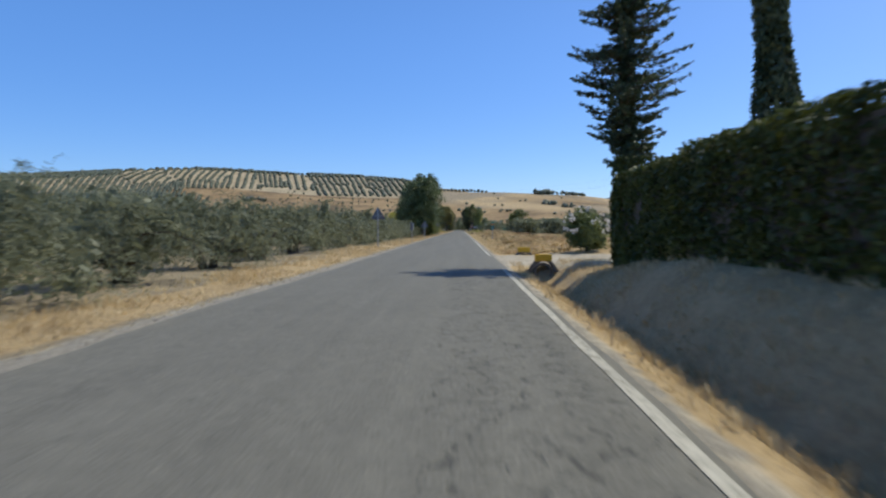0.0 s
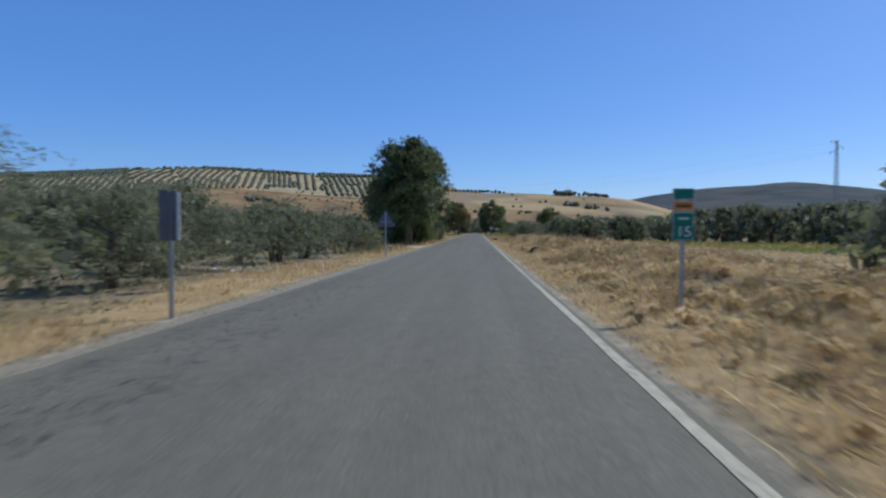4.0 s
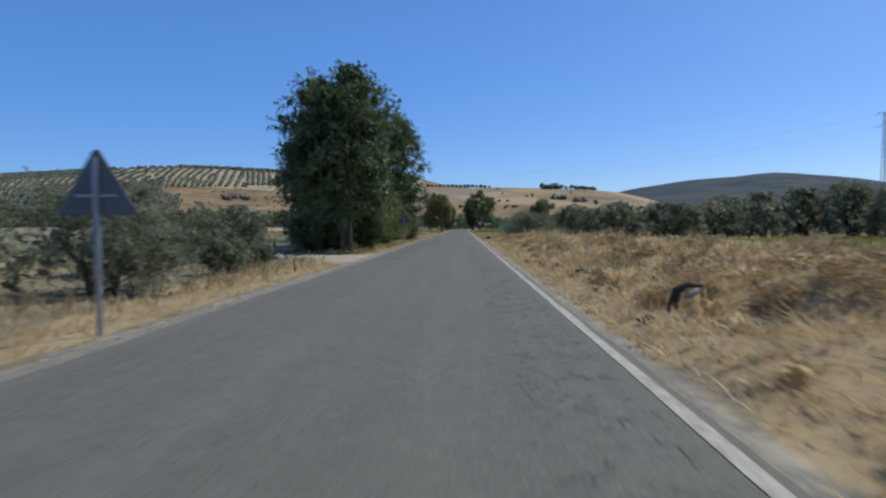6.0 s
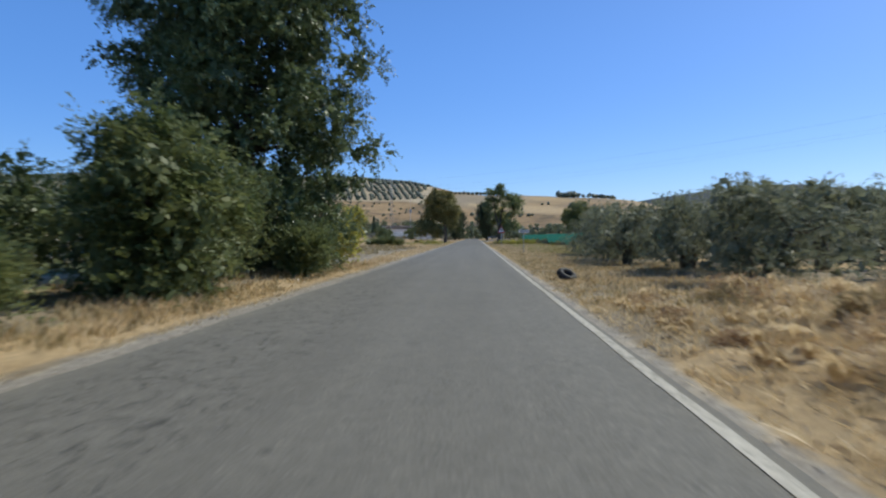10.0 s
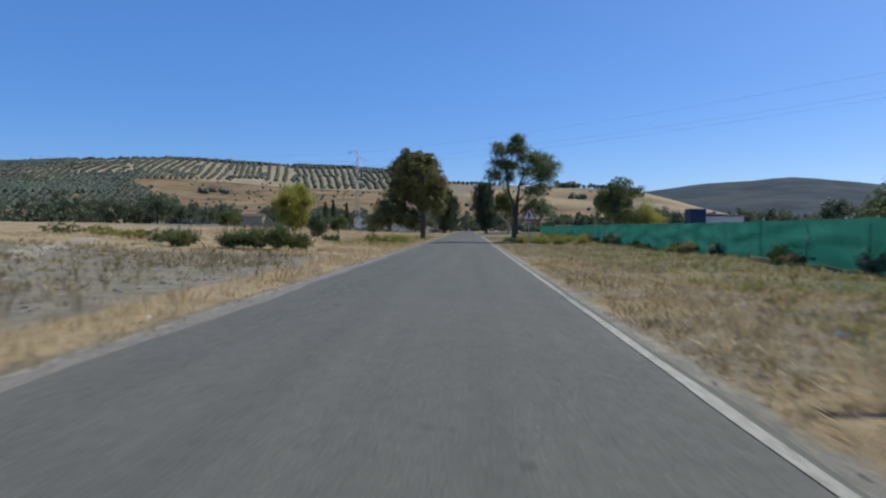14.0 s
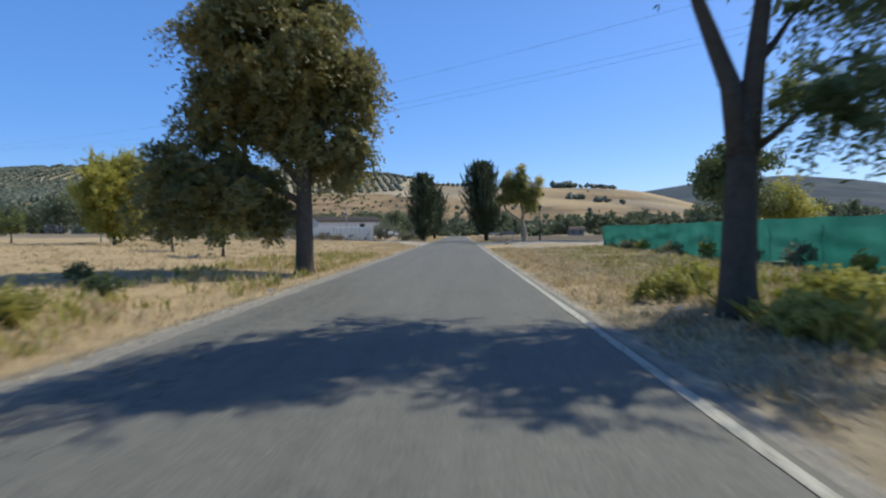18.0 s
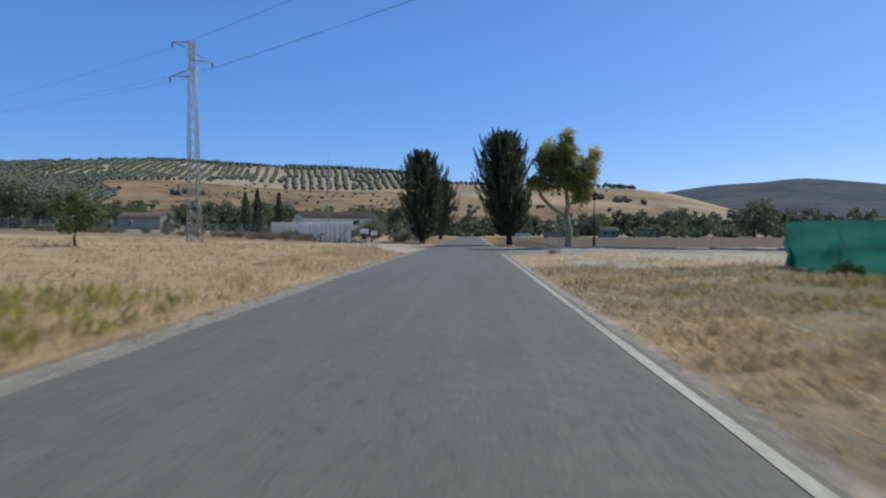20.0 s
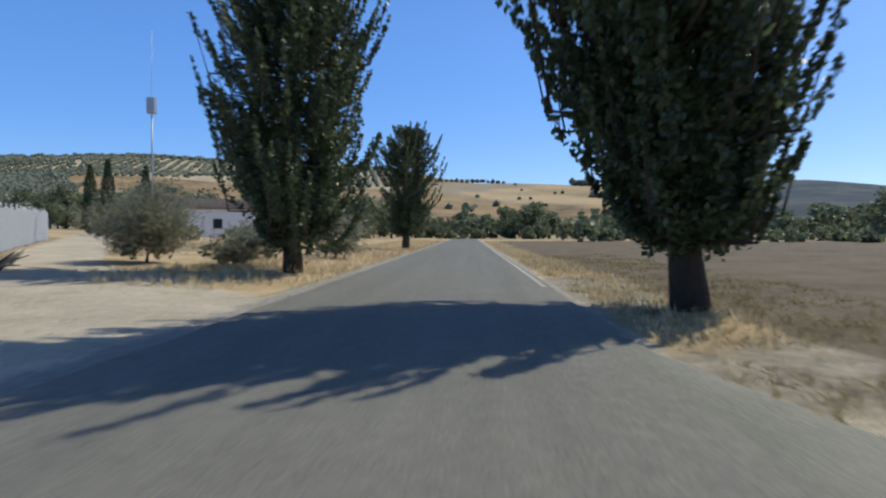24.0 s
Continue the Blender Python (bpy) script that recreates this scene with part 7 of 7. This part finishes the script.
# small building with the white wall and tiled roof, and its neighbours
def house(x, y, w, d, eave, ridge, label, windows, turn=0.0, group="", wall="white_paint"):
    t = thing("house", label, "house", (x, y, gz(x, y)), group, turn)
    part("wall", box(bmesh.new(), -w / 2, w / 2, -d / 2, d / 2, -0.5, eave), M[wall], t)
    bm = bmesh.new()
    for s in (-1, 1):
        v = [bm.verts.new(p) for p in ((-w / 2 - 0.3, s * (d / 2 + 0.35), eave - 0.1), (w / 2 + 0.3, s * (d / 2 + 0.35), eave - 0.1), (w / 2 + 0.3, 0, ridge), (-w / 2 - 0.3, 0, ridge))]
        u = [bm.verts.new(q.co + Vector((0, 0, 0.14))) for q in v]
        bm.faces.new(v), bm.faces.new(u)
        for k in range(4):
            bm.faces.new((v[k], v[(k + 1) % 4], u[(k + 1) % 4], u[k]))
    bmesh.ops.recalc_face_normals(bm, faces=bm.faces)
    roof = part("roof", bm, M["roof_tile"], t)
    bm = bmesh.new()
    n = int(w / 0.3)
    for k in range(n):
        xx = -w / 2 - 0.2 + k * (w + 0.4) / n
        tube(bm, [(xx, -d / 2 - 0.37, eave + 0.06), (xx, 0, ridge + 0.16)], [0.07, 0.07], 5)
    tagged(part("roof_tile", bm, M["roof_tile"], roof), kind="stuff")
    for s in (-1, 1):
        bm = bmesh.new()
        o = [[bm.verts.new((s * (w / 2 - q), p, z)) for p, z in ((-d / 2, eave - 0.02), (d / 2, eave - 0.02), (0, ridge - 0.02))] for q in (0.0, 0.2)]
        bm.faces.new(o[0]), bm.faces.new(o[1][::-1])
        for k in range(3):
            bm.faces.new((o[0][k], o[1][k], o[1][(k + 1) % 3], o[0][(k + 1) % 3]))
        bmesh.ops.recalc_face_normals(bm, faces=bm.faces)
        part("gable", bm, M[wall], t)
    for wx, z0, z1, ww in windows:
        win = part("window", box(bmesh.new(), wx - ww / 2, wx + ww / 2, -d / 2 - 0.03, -d / 2 - 0.005, z0, z1), M["dark_glass"], t)
        part("sill", box(bmesh.new(), wx - ww / 2 - 0.08, wx + ww / 2 + 0.08, -d / 2 - 0.12, -d / 2 - 0.001, z0 - 0.1, z0 - 0.01), M["concrete"], win)
        bm = bmesh.new()
        for a, b_, c, e in ((wx - ww / 2 - 0.06, wx - ww / 2, z0, z1), (wx + ww / 2, wx + ww / 2 + 0.06, z0, z1), (wx - ww / 2 - 0.06, wx + ww / 2 + 0.06, z1 + 0.002, z1 + 0.06)):
            box(bm, a, b_, -d / 2 - 0.05, -d / 2 - 0.002, c, e)
        part("frame", bm, M["concrete"], win)
    return t


house(-28, 327, 16, 7, 3.6, 4.8, "long low white farmhouse with a dark tiled roof", ((3.2, 2.3, 3.1, 1.3), (-4.5, 1.2, 2.3, 1.0), (0.2, 1.2, 2.3, 1.0)), 34)
bush("tall grey-green shrub beside the farmhouse", "olive_leaf", -18.0, 317, 3.6, 5.0, 420, 5000, 0.11)
house(-75, 338, 10, 6, 2.6, 3.8, "low pale stone outbuilding behind a fence", ((-2, 1.0, 1.9, 0.9),), wall="stone")
for k, (x, y) in enumerate(((34, 352), (47, 362), (86, 372))):
    house(x, y, 4.0, 4, 1.7, 2.5, "small pale stone house among the valley trees", ((-1.0, 0.8, 1.4, 0.5), (1.0, 0.8, 1.4, 0.5)), 20 * k, "valley houses", "stone")


# metal fence and gate on the left
def panel_fence():
    t = thing("panel_fence", "pale corrugated metal fence panels beside a dirt track", "fence", (0, 0, 0))
    corner, far = Vector((-11.3, 260.4, 0)), Vector((-30.0, 292.0, 0))
    n = 22
    r = np.random.default_rng(610)
    for k in range(n):
        p, q = corner.lerp(far, k / n), corner.lerp(far, (k + 0.97) / n)
        d = q - p
        tall = 2.0 + r.normal() * 0.06
        bm = bmesh.new()
        cols = []
        for j in range(25):
            w = p + d * (j / 24) + Vector((-d.y, d.x, 0)).normalized() * 0.03 * math.sin(j * math.pi / 2)
            g = gz(w.x, w.y)
            cols.append([bm.verts.new((w.x, w.y, g + zz)) for zz in (0.05, tall)])
        for c0, c1 in zip(cols, cols[1:]):
            bm.faces.new((c0[0], c1[0], c1[1], c0[1]))
        bmesh.ops.solidify(bm, geom=list(bm.faces), thickness=0.01)
        part("panel", bm, M["zinc"], t)
        g = gz(p.x, p.y)
        part("post", tube(bmesh.new(), [(p.x - 0.05, p.y - 0.08, g - 0.3), (p.x - 0.05, p.y - 0.08, g + 2.2)], [0.04, 0.04], 8), M["steel"], t)
    g = gz(-12.7, 259.5)
    part("strut", tube(bmesh.new(), [(-12.7, 259.5, g - 0.1), (-11.5, 260.3, g + 1.6)], [0.05, 0.045], 8), M["sign_back"], t, "slanting grey strut")


def broken_frame(x, y):
    t = thing("post_frame", "low broken post frame with a slanting strut in dry grass", "post", (x, y, gz(x, y)))
    part("post", tube(bmesh.new(), [(0.42, 0, -0.2), (0.4, 0, 0.74)], [0.05, 0.045], 8), M["concrete"], t)
    part("post", tube(bmesh.new(), [(0.02, 0.05, -0.2), (-0.05, 0.05, 0.62)], [0.05, 0.045], 8), M["dirty_concrete"], t)
    part("strut", tube(bmesh.new(), [(-0.85, -0.05, -0.05), (-0.05, 0.02, 0.72)], [0.045, 0.04], 8), M["dark_wood"], t)
    part("rail", tube(bmesh.new(), [(-0.2, 0, 0.76), (0.1, 0.02, 0.82), (0.45, 0, 0.76)], [0.05, 0.07, 0.05], 8), M["dark_wood"], t)


broken_frame(-14.6, 261.2)


panel_fence()


def mesh_fence():
    t = thing("wire_fence", "grey wire mesh fence with thin steel posts", "fence", (0, 0, 0))
    a, b = Vector((-11.6, 260.3, 0)), Vector((-75, 285, 0))
    n = 20
    for k in range(n + 1):
        p = a.lerp(b, k / n)
        g = gz(p.x, p.y)
        part("post", tube(bmesh.new(), [(p.x, p.y, g - 0.3), (p.x, p.y, g + 1.7)], [0.035, 0.03], 6), M["steel"], t)
    bm = bmesh.new()
    for j in range(15):
        z = 0.08 + j * 0.11
        pts = [a.lerp(b, k / n) for k in range(n + 1)]
        tube(bm, [(p.x, p.y, gz(p.x, p.y) + z) for p in pts], [0.008] * (n + 1), 3, False)
    for k in range(240):
        p = a.lerp(b, k / 240)
        g = gz(p.x, p.y)
        tube(bm, [(p.x, p.y, g + 0.05), (p.x, p.y, g + 1.65)], [0.008, 0.008], 3, False)
    part("mesh", bm, M["steel"], t)


mesh_fence()
r = np.random.default_rng(640)
for k in range(46):
    f, back = r.uniform() ** 1.2, r.uniform(0.6, 8)
    bush("dry grey-brown weed clump behind the wire fence", "dry_weed" if k % 4 else "olive_leaf", -15.5 - 45 * f - back * 0.6, 263.6 + 17.0 * f + back, r.uniform(0.7, 1.25), r.uniform(1.4, 2.6), 660 + k, 1300, 0.055, "weed_clump", "weeds behind the wire fence")

def brush_pile(x, y, seed):
    r = np.random.default_rng(seed)
    t = thing("brush_pile", "heap of dead grey branches beside the metal fence", "branches", (x, y, gz(x, y)))
    for k in range(20):
        a, ln = r.uniform(0, 6.28), r.uniform(0.5, 1.2)
        p = np.array([r.normal() * 0.55, r.normal() * 0.4, r.uniform(-0.04, 0.15)])
        q = p + np.array([math.cos(a) * ln, math.sin(a) * ln * 0.6, r.uniform(0.15, 0.6)])
        mid = (p + q) / 2 + r.normal(size=3) * 0.07
        part("branch", tube(bmesh.new(), [p, mid, q], [0.045, 0.03, 0.012], 6), M["pale_bark"] if k % 2 else M["bark"], t)


brush_pile(-11.9, 263.0, 600)
brush_pile(-13.2, 265.2, 601)

# posts in the meadow
for x, y in ((-30, 232), (-31.2, 232.4), (-32.4, 232.8), (-33.6, 233.2)):
    t = thing("concrete_post", "pale upright concrete post in the meadow", "post", (x, y, gz(x, y)), "meadow posts")
    part("post", box(bmesh.new(), -0.07, 0.07, -0.07, 0.07, -0.3, 2.0, 0.01), M["concrete"], t)
